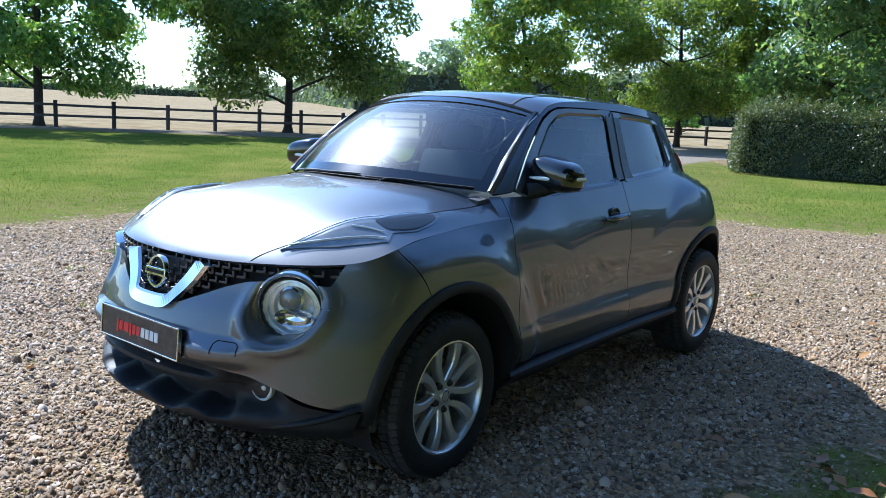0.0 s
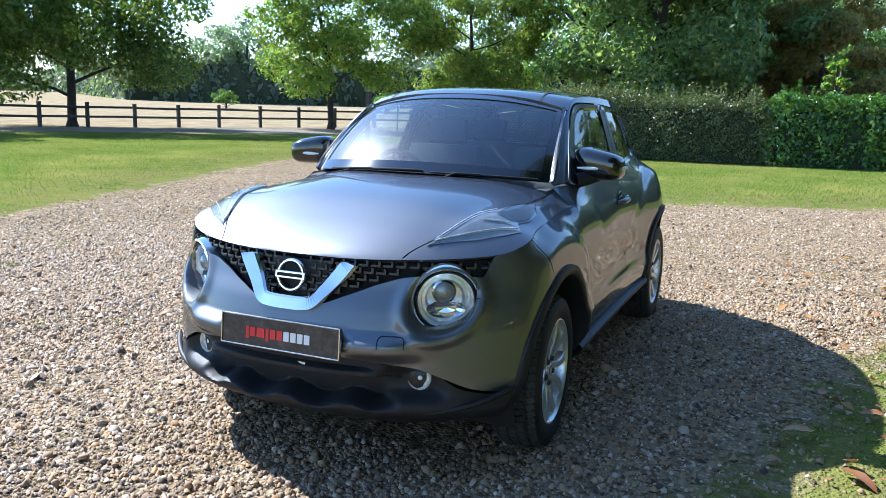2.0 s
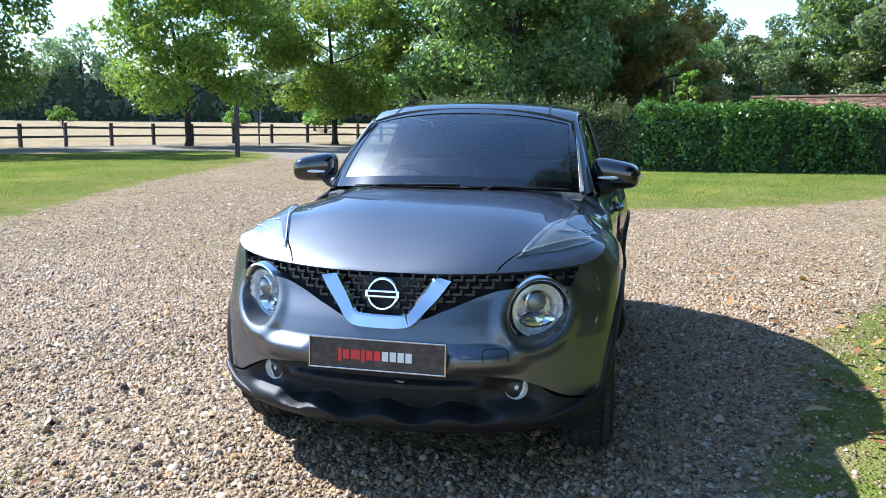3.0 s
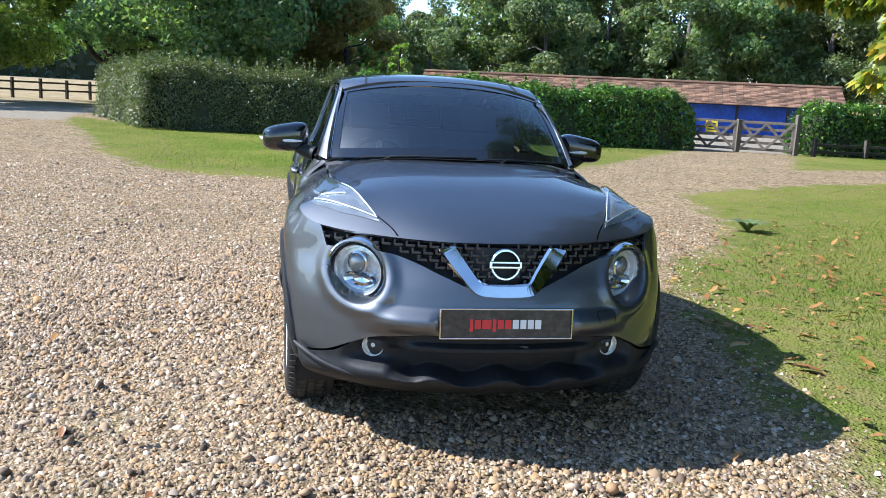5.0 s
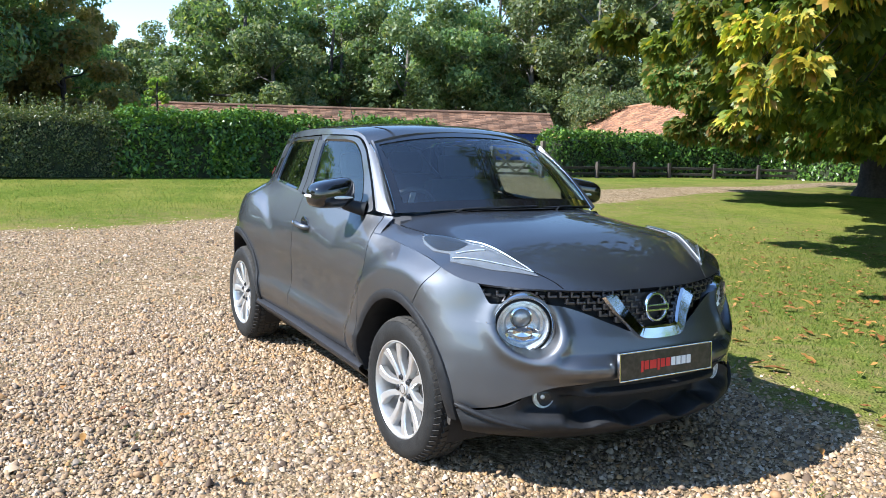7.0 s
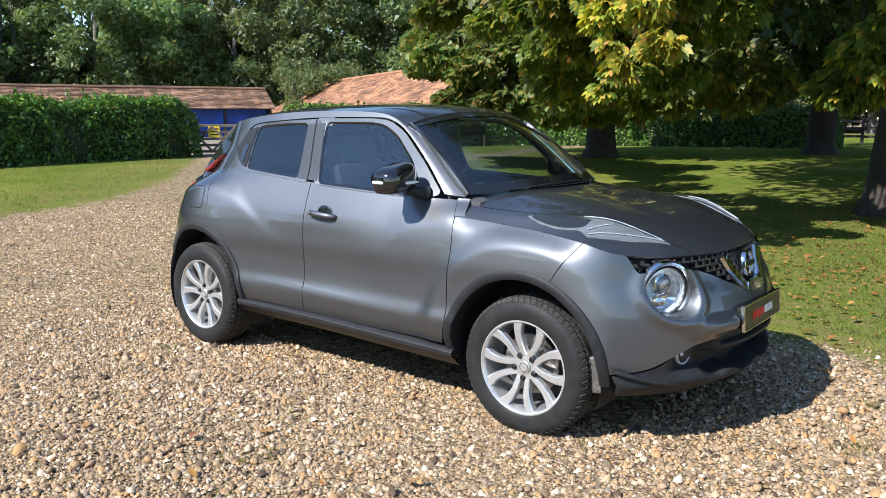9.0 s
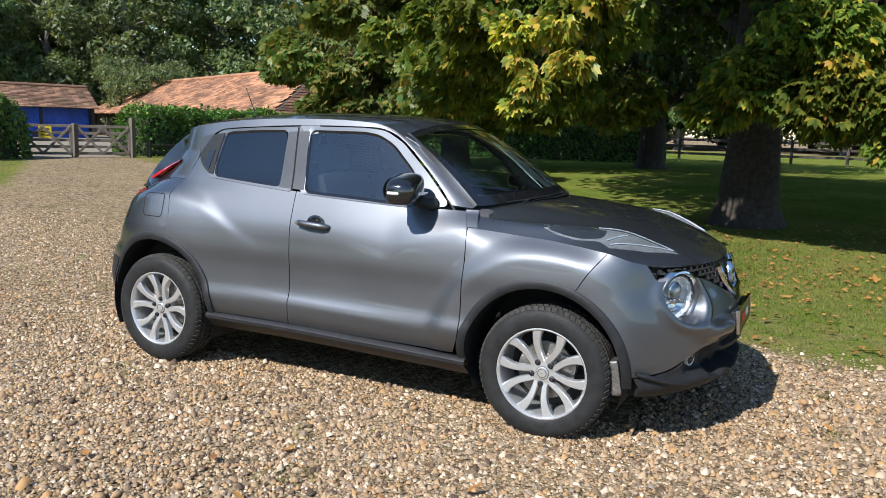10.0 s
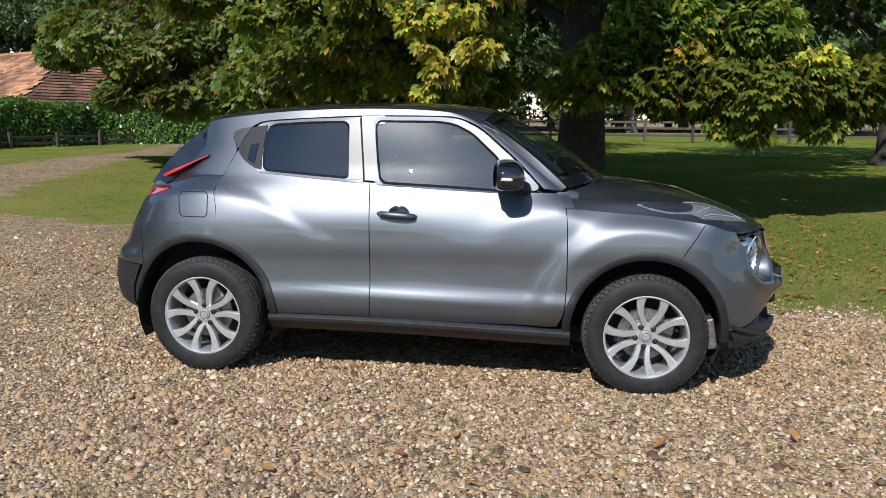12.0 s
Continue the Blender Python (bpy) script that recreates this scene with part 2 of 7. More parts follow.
L_OAK = leaf_mat("oak leaf", [(0.0, (0.065, 0.134, 0.037)), (0.5, (0.122, 0.217, 0.053)), (0.9, (0.207, 0.295, 0.071)), (1.0, (0.299, 0.314, 0.082))], glow=0.48)
L_LIGHT = leaf_mat("light green leaf", [(0.0, (0.096, 0.175, 0.036)), (0.5, (0.171, 0.261, 0.053)), (0.9, (0.274, 0.331, 0.057)), (1.0, (0.383, 0.348, 0.049))], glow=0.5)
L_DARK = leaf_mat("dark wood leaf", [(0.0, (0.073, 0.132, 0.062)), (0.5, (0.145, 0.228, 0.096)), (0.9, (0.241, 0.318, 0.129)), (1.0, (0.365, 0.342, 0.141))], glow=0.55)
L_AUTUMN = leaf_mat("autumn leaf", [(0.0, (0.18, 0.19, 0.075)), (0.5, (0.32, 0.27, 0.11)), (1.0, (0.42, 0.31, 0.13))], glow=0.62)
L_HEDGE = leaf_mat("hawthorn hedge leaf", [(0.0, (0.062, 0.092, 0.034)), (0.5, (0.112, 0.152, 0.053)), (0.9, (0.175, 0.197, 0.080)), (1.0, (0.246, 0.214, 0.106))], glow=0.3)
L_LAUREL = leaf_mat("laurel leaf", [(0.0, (0.037, 0.086, 0.018)), (0.5, (0.073, 0.158, 0.026)), (0.9, (0.132, 0.251, 0.040)), (1.0, (0.290, 0.370, 0.066))], rough=0.28, glow=0.22)
L_GRASS = leaf_mat("grass blade", [(0.0, (0.064, 0.098, 0.013)), (0.45, (0.110, 0.152, 0.022)), (0.8, (0.180, 0.195, 0.038)), (1.0, (0.30, 0.235, 0.09))], rough=0.65, glow=0.45)
M_STONE = leaf_mat("gravel stone", [(0.0, (0.068, 0.044, 0.028)), (0.14, (0.171, 0.119, 0.069)), (0.30, (0.360, 0.251, 0.133)), (0.45, (0.234, 0.189, 0.142)), (0.58, (0.396, 0.238, 0.095)), (0.72, (0.324, 0.220, 0.116)), (0.86, (0.450, 0.339, 0.211)), (1.0, (0.558, 0.466, 0.353))], rough=0.75, glow=0.0)
L_DEAD = leaf_mat("fallen leaf", [(0.0, (0.22, 0.09, 0.03)), (0.6, (0.30, 0.14, 0.04)), (1.0, (0.42, 0.24, 0.06))], glow=0.1)


def ground_mat():
    """Gravel, lawn and dry field on one sheet, parted by the sheet's own zone attributes with ragged edges."""
    m = bpy.data.materials.new("gravel lawn and field")
    m.use_nodes = True
    nt = m.node_tree
    b = nt.nodes["Principled BSDF"]
    b.inputs["Roughness"].default_value = 0.9
    b.inputs["Specular IOR Level"].default_value = 0.0
    tc = nt.nodes.new("ShaderNodeTexCoord")

    def node(kind, **inputs):
        n = nt.nodes.new(kind)
        for k, v in inputs.items():
            n.inputs[k.replace("_", " ")].default_value = v
        return n

    def noise_at(scale, detail=4):
        n = node("ShaderNodeTexNoise", Scale=scale, Detail=detail)
        nt.links.new(tc.outputs["Object"], n.inputs["Vector"])
        return n.outputs[0]

    def ramp_of(out, stops):
        r = nt.nodes.new("ShaderNodeValToRGB")
        e = r.color_ramp.elements
        while len(e) < len(stops):
            e.new(0.5)
        for i, (p, c) in enumerate(stops):
            e[i].position, e[i].color = p, (*c, 1)
        nt.links.new(out, r.inputs[0])
        return r.outputs[0]

    def mixc(fac, a, c, kind='MIX'):
        n = nt.nodes.new("ShaderNodeMixRGB")
        n.blend_type = kind
        if isinstance(fac, float):
            n.inputs[0].default_value = fac
        else:
            nt.links.new(fac, n.inputs[0])
        nt.links.new(a, n.inputs[1]), nt.links.new(c, n.inputs[2])
        return n.outputs[0]

    def zone(name, ragged, scale):
        a = nt.nodes.new("ShaderNodeAttribute")
        a.attribute_name = name
        s = nt.nodes.new("ShaderNodeMath")
        s.operation = 'MULTIPLY_ADD'
        nt.links.new(noise_at(scale, 6), s.inputs[0])
        s.inputs[1].default_value = ragged
        nt.links.new(a.outputs["Fac"], s.inputs[2])
        r = node("ShaderNodeMapRange")
        r.inputs[1].default_value, r.inputs[2].default_value = 0.5 + ragged * 0.5 - 0.12, 0.5 + ragged * 0.5 + 0.12
        nt.links.new(s.outputs[0], r.inputs[0])
        return r.outputs[0]
    vor = node("ShaderNodeTexVoronoi", Scale=38.0)
    nt.links.new(tc.outputs["Object"], vor.inputs["Vector"])
    stone = ramp_of(vor.outputs["Color"], [(0.0, (0.12, 0.082, 0.048)), (0.3, (0.40, 0.29, 0.17)), (0.7, (0.64, 0.485, 0.305)), (1.0, (0.80, 0.68, 0.53))])
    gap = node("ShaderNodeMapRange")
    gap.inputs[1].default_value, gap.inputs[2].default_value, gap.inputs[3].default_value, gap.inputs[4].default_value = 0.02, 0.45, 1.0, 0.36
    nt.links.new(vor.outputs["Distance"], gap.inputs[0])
    dirt = ramp_of(noise_at(1.3), [(0.35, (0.85, 0.85, 0.85)), (0.65, (1.0, 0.98, 0.95))])
    gravel = mixc(1.0, stone, dirt, 'MULTIPLY')
    gravel = mixc(0.9, gravel, ramp_of(noise_at(11.0, 5), [(0.36, (0.66, 0.64, 0.62)), (0.52, (1.0, 1.0, 1.0))]), 'MULTIPLY')
    # shade between the stones multiplied into the gravel colour
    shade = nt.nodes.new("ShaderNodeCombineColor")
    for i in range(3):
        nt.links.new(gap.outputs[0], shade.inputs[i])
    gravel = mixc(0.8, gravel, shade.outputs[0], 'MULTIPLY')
    moss = ramp_of(noise_at(2.2, 5), [(0.60, (0, 0, 0)), (0.72, (0.4, 0.4, 0.4))])
    green = ramp_of(noise_at(40), [(0.3, (0.08, 0.09, 0.03)), (0.7, (0.16, 0.16, 0.06))])
    gravel = mixc(moss, gravel, green)
    grass = ramp_of(noise_at(60, 6), [(0.3, (0.062, 0.093, 0.014)), (0.5, (0.112, 0.153, 0.026)), (0.72, (0.185, 0.208, 0.046))])
    grass = mixc(0.9, grass, ramp_of(noise_at(7.0, 4), [(0.34, (0.62, 0.66, 0.62)), (0.5, (0.98, 0.98, 0.95)), (0.66, (1.0, 0.94, 0.9))]), 'MULTIPLY')
    grass = mixc(ramp_of(noise_at(0.55, 5), [(0.42, (0, 0, 0)), (0.70, (0.6, 0.6, 0.6))]), grass, ramp_of(noise_at(45), [(0.3, (0.18, 0.17, 0.04)), (0.7, (0.30, 0.25, 0.075))]))
    field = ramp_of(noise_at(1.1, 7), [(0.3, (0.24, 0.185, 0.11)), (0.55, (0.32, 0.25, 0.15)), (0.75, (0.38, 0.31, 0.195))])
    road = ramp_of(noise_at(7, 6), [(0.3, (0.20, 0.17, 0.13)), (0.7, (0.29, 0.25, 0.195))])
    edge = nt.nodes.new("ShaderNodeAttribute")
    edge.attribute_name = "worn"
    scuff = nt.nodes.new("ShaderNodeMath")
    scuff.operation = 'MULTIPLY'
    nt.links.new(edge.outputs["Fac"], scuff.inputs[0])
    nt.links.new(ramp_of(noise_at(4.5, 6), [(0.40, (0.05, 0.05, 0.05)), (0.62, (0.7, 0.7, 0.7))]), scuff.inputs[1])
    grass = mixc(scuff.outputs[0], grass, ramp_of(noise_at(38, 5), [(0.3, (0.125, 0.105, 0.04)), (0.7, (0.23, 0.185, 0.08))]))
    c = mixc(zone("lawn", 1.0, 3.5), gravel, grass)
    c = mixc(zone("lane", 0.4, 1.5), c, road)
    c = mixc(zone("field", 0.5, 0.7), c, field)
    nt.links.new(c, b.inputs["Base Color"])
    bp = node("ShaderNodeBump", Strength=0.9, Distance=0.02)
    hh = nt.nodes.new("ShaderNodeMath")
    hh.operation = 'ADD'
    nt.links.new(gap.outputs[0], hh.inputs[0]), nt.links.new(noise_at(55, 6), hh.inputs[1])
    nt.links.new(hh.outputs[0], bp.inputs["Height"])
    nt.links.new(bp.outputs[0], b.inputs["Normal"])
    return m


M_GROUND = ground_mat()

# ---------------------------------------------------------------- small builders


def obj_from(name, verts, faces, material, parent=None, label="", smooth=False):
    me = bpy.data.meshes.new(name)
    me.from_pydata([tuple(v) for v in verts], [], faces)
    if material:
        me.materials.append(material)
    if smooth:
        me.polygons.foreach_set("use_smooth", [True] * len(me.polygons))
    me.update()
    ob = new(name, me)
    if parent is not None:
        ob.parent = parent
    if label:
        ob["label"] = label
    return ob


def part(name, bm, material, parent, label="", smooth=False):
    """Links a bmesh as one mesh object under a thing or a part."""
    me = bpy.data.meshes.new(name)
    bm.to_mesh(me)
    bm.free()
    me.materials.append(material)
    if smooth:
        me.polygons.foreach_set("use_smooth", [True] * len(me.polygons))
        me.set_sharp_from_angle(angle=radians(42))
    ob = new(name, me)
    if parent is not None:
        ob.parent = parent
    if label:
        ob["label"] = label
    return ob


def empty(name, m=None):
    ob = new(name)
    ob.empty_display_size = 0.2
    if m is not None:
        ob.matrix_basis = m
    return ob


def box_bm(sx, sy, sz, at=(0, 0, 0), bevel=0.0, bm=None, rot=None):
    bm = bm or bmesh.new()
    m = Matrix.Translation(at) @ (rot or Matrix()) @ Matrix.Diagonal((sx, sy, sz, 1))
    r = bmesh.ops.create_cube(bm, size=1, matrix=m)
    if bevel:
        vs = set(r["verts"])
        es = [e for e in bm.edges if e.verts[0] in vs and e.verts[1] in vs]
        bmesh.ops.bevel(bm, geom=es, offset=bevel, segments=2, affect='EDGES', profile=0.6)
    return bm


def mesh_np(name, verts, tris, material, parent=None, label="", smooth=False):
    """A triangle mesh straight from arrays, for things of very many faces."""
    me = bpy.data.meshes.new(name)
    nv, nf = len(verts), len(tris)
    me.vertices.add(nv)
    me.vertices.foreach_set("co", np.asarray(verts, dtype=np.float32).ravel())
    k = tris.shape[1]
    me.loops.add(nf * k)
    me.polygons.add(nf)
    me.loops.foreach_set("vertex_index", np.asarray(tris, dtype=np.int32).ravel())
    me.polygons.foreach_set("loop_start", np.arange(0, nf * k, k, dtype=np.int32))
    me.polygons.foreach_set("loop_total", np.full(nf, k, dtype=np.int32))
    if smooth:
        me.polygons.foreach_set("use_smooth", np.ones(nf, dtype=bool))
    me.update(calc_edges=True)
    me.materials.append(material)
    ob = new(name, me)
    if parent is not None:
        ob.parent = parent
    if label:
        ob["label"] = label
    return ob


def tube_arrays(path, radii, seg=8, knob=0.0, rng=None):
    """Vertices and quads of a round tube along a path."""
    vs, fs = [], []
    path = [Vector(p) for p in path]
    for i, p in enumerate(path):
        d = (path[min(i + 1, len(path) - 1)] - path[max(i - 1, 0)]).normalized()
        a = d.orthogonal().normalized() if i == 0 else (a - d * a.dot(d)).normalized()
        c = d.cross(a)
        for k in range(seg):
            t = 2 * math.pi * k / seg
            r = radii[i] * (1 + (knob * (rng.random() - 0.5) if knob else 0))
            vs.append(p + (a * math.cos(t) + c * math.sin(t)) * r)
    for i in range(len(path) - 1):
        for k in range(seg):
            q = (k + 1) % seg
            fs.append((i * seg + k, i * seg + q, (i + 1) * seg + q, (i + 1) * seg + k))
    return vs, fs


def join(lists):
    vs, fs = [], []
    for v, f in lists:
        o = len(vs)
        vs += list(v)
        fs += [tuple(i + o for i in t) for t in f]
    return vs, fs


def leaves(centres, normals, size, rng, width=0.5, spread=0.9, droop=0.2, simple=False):
    """One leaf at each place, four-cornered and folded, or a plain three-cornered one, as arrays."""
    n = len(centres)
    d = normals + rng.normal(0, spread, (n, 3))
    d /= np.linalg.norm(d, axis=1)[:, None] + 1e-9
    a = np.cross(d, rng.normal(0, 1, (n, 3)))
    a /= np.linalg.norm(a, axis=1)[:, None] + 1e-9
    b = np.cross(d, a)
    s = (size * rng.uniform(0.6, 1.35, n))[:, None]
    v = np.empty((n, 4, 3))
    v[:, 0] = centres - a * s * 0.5
    v[:, 1] = centres + b * s * width * 0.5 + d * s * 0.10
    v[:, 2] = centres + a * s * 0.5 - np.array([0, 0, 1]) * s * droop
    v[:, 3] = centres - b * s * width * 0.5 + d * s * 0.10
    if simple:
        v[:, 0], v[:, 3] = centres - a * s * 0.45 + b * s * width * 0.55, centres - a * s * 0.2 - b * s * width * 0.65
        return v[:, [0, 2, 3]].reshape(-1, 3), np.arange(n * 3).reshape(n, 3)
    f = np.arange(n * 4).reshape(n, 4)
    return v.reshape(-1, 3), f


def palmate(centres, dirs, size, rng, fingers=6):
    """Palmate leaves: drooping pointed leaflets spread from one stalk end."""
    n = len(centres)
    a = dirs / (np.linalg.norm(dirs, axis=1)[:, None] + 1e-9)
    up = np.cross(a, rng.normal(0, 1, (n, 3)))
    up /= np.linalg.norm(up, axis=1)[:, None] + 1e-9
    up = np.where((up[:, 2] < 0)[:, None], -up, up)
    side = np.cross(up, a)
    s = (size * rng.uniform(0.6, 1.25, n))[:, None]
    vs = np.empty((n, fingers, 4, 3))
    for k in range(fingers):
        t = (k - (fingers - 1) / 2) * (3.2 / fingers)
        dr = a * math.cos(t * 1.15) + side * math.sin(t * 1.15)
        pe = -a * math.sin(t * 1.15) + side * math.cos(t * 1.15)
        ln = s * (1.0 - 0.16 * abs(t) ** 1.3)
        sag = np.array([0, 0, 1]) * ln
        vs[:, k, 0] = centres
        mid = centres + dr * ln * 0.62 - sag * 0.12
        vs[:, k, 1] = mid + pe * ln * 0.25
        vs[:, k, 2] = centres + dr * ln * 0.97 - sag * 0.34
        vs[:, k, 3] = mid - pe * ln * 0.25
    f = np.arange(n * fingers * 4).reshape(-1, 4)
    return vs.reshape(-1, 3), f


# ---------------------------------------------------------------- ground


def rise(x, y):
    """Height of the ground: level round the car, a slight rise away from it, the dry field climbing gently."""
    r = np.hypot(x, y)
    s = np.clip((r - 5) / 15, 0, 1)
    w = np.clip((-8 - y) / 16, 0, 1)
    return -0.012 + 0.32 * s * s * (3 - 2 * s) + 0.019 * np.clip(r - 36, 0, 170) * w * w * (3 - 2 * w)


def inside(px, py, poly):
    """Signed distance to a polygon in metres, positive within."""
    poly = np.array(poly, dtype=float)
    n = len(poly)
    d = np.full(px.shape, 1e9)
    odd = np.zeros(px.shape, dtype=bool)
    for i in range(n):
        (x0, y0), (x1, y1) = poly[i], poly[(i + 1) % n]
        ex, ey = x1 - x0, y1 - y0
        t = np.clip(((px - x0) * ex + (py - y0) * ey) / (ex * ex + ey * ey), 0, 1)
        d = np.minimum(d, np.hypot(px - x0 - t * ex, py - y0 - t * ey))
        cond = ((y0 > py) != (y1 > py)) & (px < ex * (py - y0) / (ey if ey else 1e-9) + x0)
        odd ^= cond
    return np.where(odd, d, -d)


LAWN_SOUTH = [(40, -4.0), (14, -5.2), (1, -6.4), (-1, -6.8), (-4.9, -7.9), (-8.8, -8.9), (-14.9, -9.8), (-20.2, -11.0), (-24, -12.6), (-27, -16), (-21.4, -20), (-16.9, -23.2), (-11.5, -26.5), (0, -31), (40, -36)]
LAWN_BACK = [(-24, -8.2), (-19.2, -7.1), (-14.5, -5.4), (-11.5, -4.5), (-9.1, -3.3), (-8.5, -2.4), (-8.4, -0.9), (-9.1, 0.8), (-9.6, 2.6), (-10.1, 3.6), (-12, 5.8), (-15.4, 8.8), (-18.4, 11.1), (-20.5, 10.5), (-20.5, -6)]
LAWN_NORTH = [(40, 1.2), (3.3, 1.35), (2.6, 1.40), (2.2, 1.5), (1.5, 1.62), (0.5, 1.85), (-0.8, 2.2), (-1.9, 2.7), (-3, 3.8), (-4.5, 4.7), (-7.6, 5.7), (-8.7, 7.6), (-9.3, 9.7), (-9.5, 11), (-10.4, 14), (-10.8, 17), (-12.4, 22), (-14, 30), (-14, 60), (60, 60)]
LAWN_GATE = [(-12.0, 10.6), (-12.3, 13.2), (-12.7, 16.2), (-12.6, 19), (-14, 23), (-16, 30), (-21, 30), (-21, 15.2), (-18.2, 14.6)]
YARD = [(-19, 10.6), (-18.5, 15), (-40, 40), (-60, 30), (-46, 8)]
FIELD = [(60, -42), (0, -33.5), (-9, -31.2), (-16, -29.6), (-22, -27.9), (-28, -25.6), (-34, -22.6), (-40, -18.5), (-43, -13), (-37, -9.2), (-60, -6), (-300, 60), (-900, 100), (-900, -900), (900, -900), (900, -60)]
LANE = [(60, -37), (0, -31.5), (-11.5, -27.5), (-16.9, -24.2), (-21.4, -20.8), (-27, -16.5), (-24, -12.6), (-20.2, -11.0), (-20, -7.3), (-24, -8.2), (-37, -9.0), (-44, -13), (-40, -18.8), (-34, -23), (-22, -28.3), (-9, -31.6), (0, -33.9), (60, -42)]


def axis_steps(lo, hi, fine_lo, fine_hi, step):
    a = [fine_lo]
    while a[0] > lo:
        a.insert(0, a[0] - max(step, (fine_lo - a[0]) * 0.16 + step))
    b = list(np.arange(fine_lo + step, fine_hi, step))
    c = [fine_hi]
    while c[-1] < hi:
        c.append(c[-1] + max(step, (c[-1] - fine_hi) * 0.16 + step))
    return np.array(a + b + c)


gx, gy = np.meshgrid(axis_steps(-900, 900, -13, 6, 0.16), axis_steps(-900, 900, -11, 11, 0.16), indexing="ij")
nrow, ncol = gx.shape
gz = rise(gx, gy)
near = np.clip(1 - np.hypot(gx, gy) / 14, 0, 1)
for k in range(5):
    w = np.random.uniform(0.6, 2.4, 2) * (1 if k % 2 else -1)
    gz = gz + 0.0008 * near * np.sin(gx * w[0] + gy * w[1] + k)
gi = np.arange(nrow * ncol).reshape(nrow, ncol)
quads = np.stack([gi[:-1, :-1], gi[1:, :-1], gi[1:, 1:], gi[:-1, 1:]], -1).reshape(-1, 4)
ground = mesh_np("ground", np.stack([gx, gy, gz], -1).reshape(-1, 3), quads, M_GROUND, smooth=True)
tagged(ground, "pale gravel drive with mown lawns and dry field", "ground", kind="structure")


def lawn_dist(x, y):
    return np.maximum.reduce([inside(x, y, LAWN_SOUTH), inside(x, y, LAWN_BACK), inside(x, y, LAWN_NORTH), inside(x, y, LAWN_GATE)])


for nm, dist, soft in (("lawn", lawn_dist(gx, gy), 0.55), ("worn", np.maximum(2.6 - 2 * np.abs(lawn_dist(gx, gy) - 0.4), np.where((gy > 1) & (gy < 11) & (gx > -9), 0.5, -9.0)), 1.3), ("field", inside(gx, gy, FIELD), 1.5), ("lane", np.maximum(inside(gx, gy, LANE), inside(gx, gy, YARD)), 0.8)):
    at = ground.data.attributes.new(nm, 'FLOAT', 'POINT')
    at.data.foreach_set("value", np.clip(0.5 + dist / (2 * soft), 0, 1).ravel().astype(np.float32))


def ground_z(x, y):
    return float(rise(np.array(x), np.array(y)))

# ---------------------------------------------------------------- trees


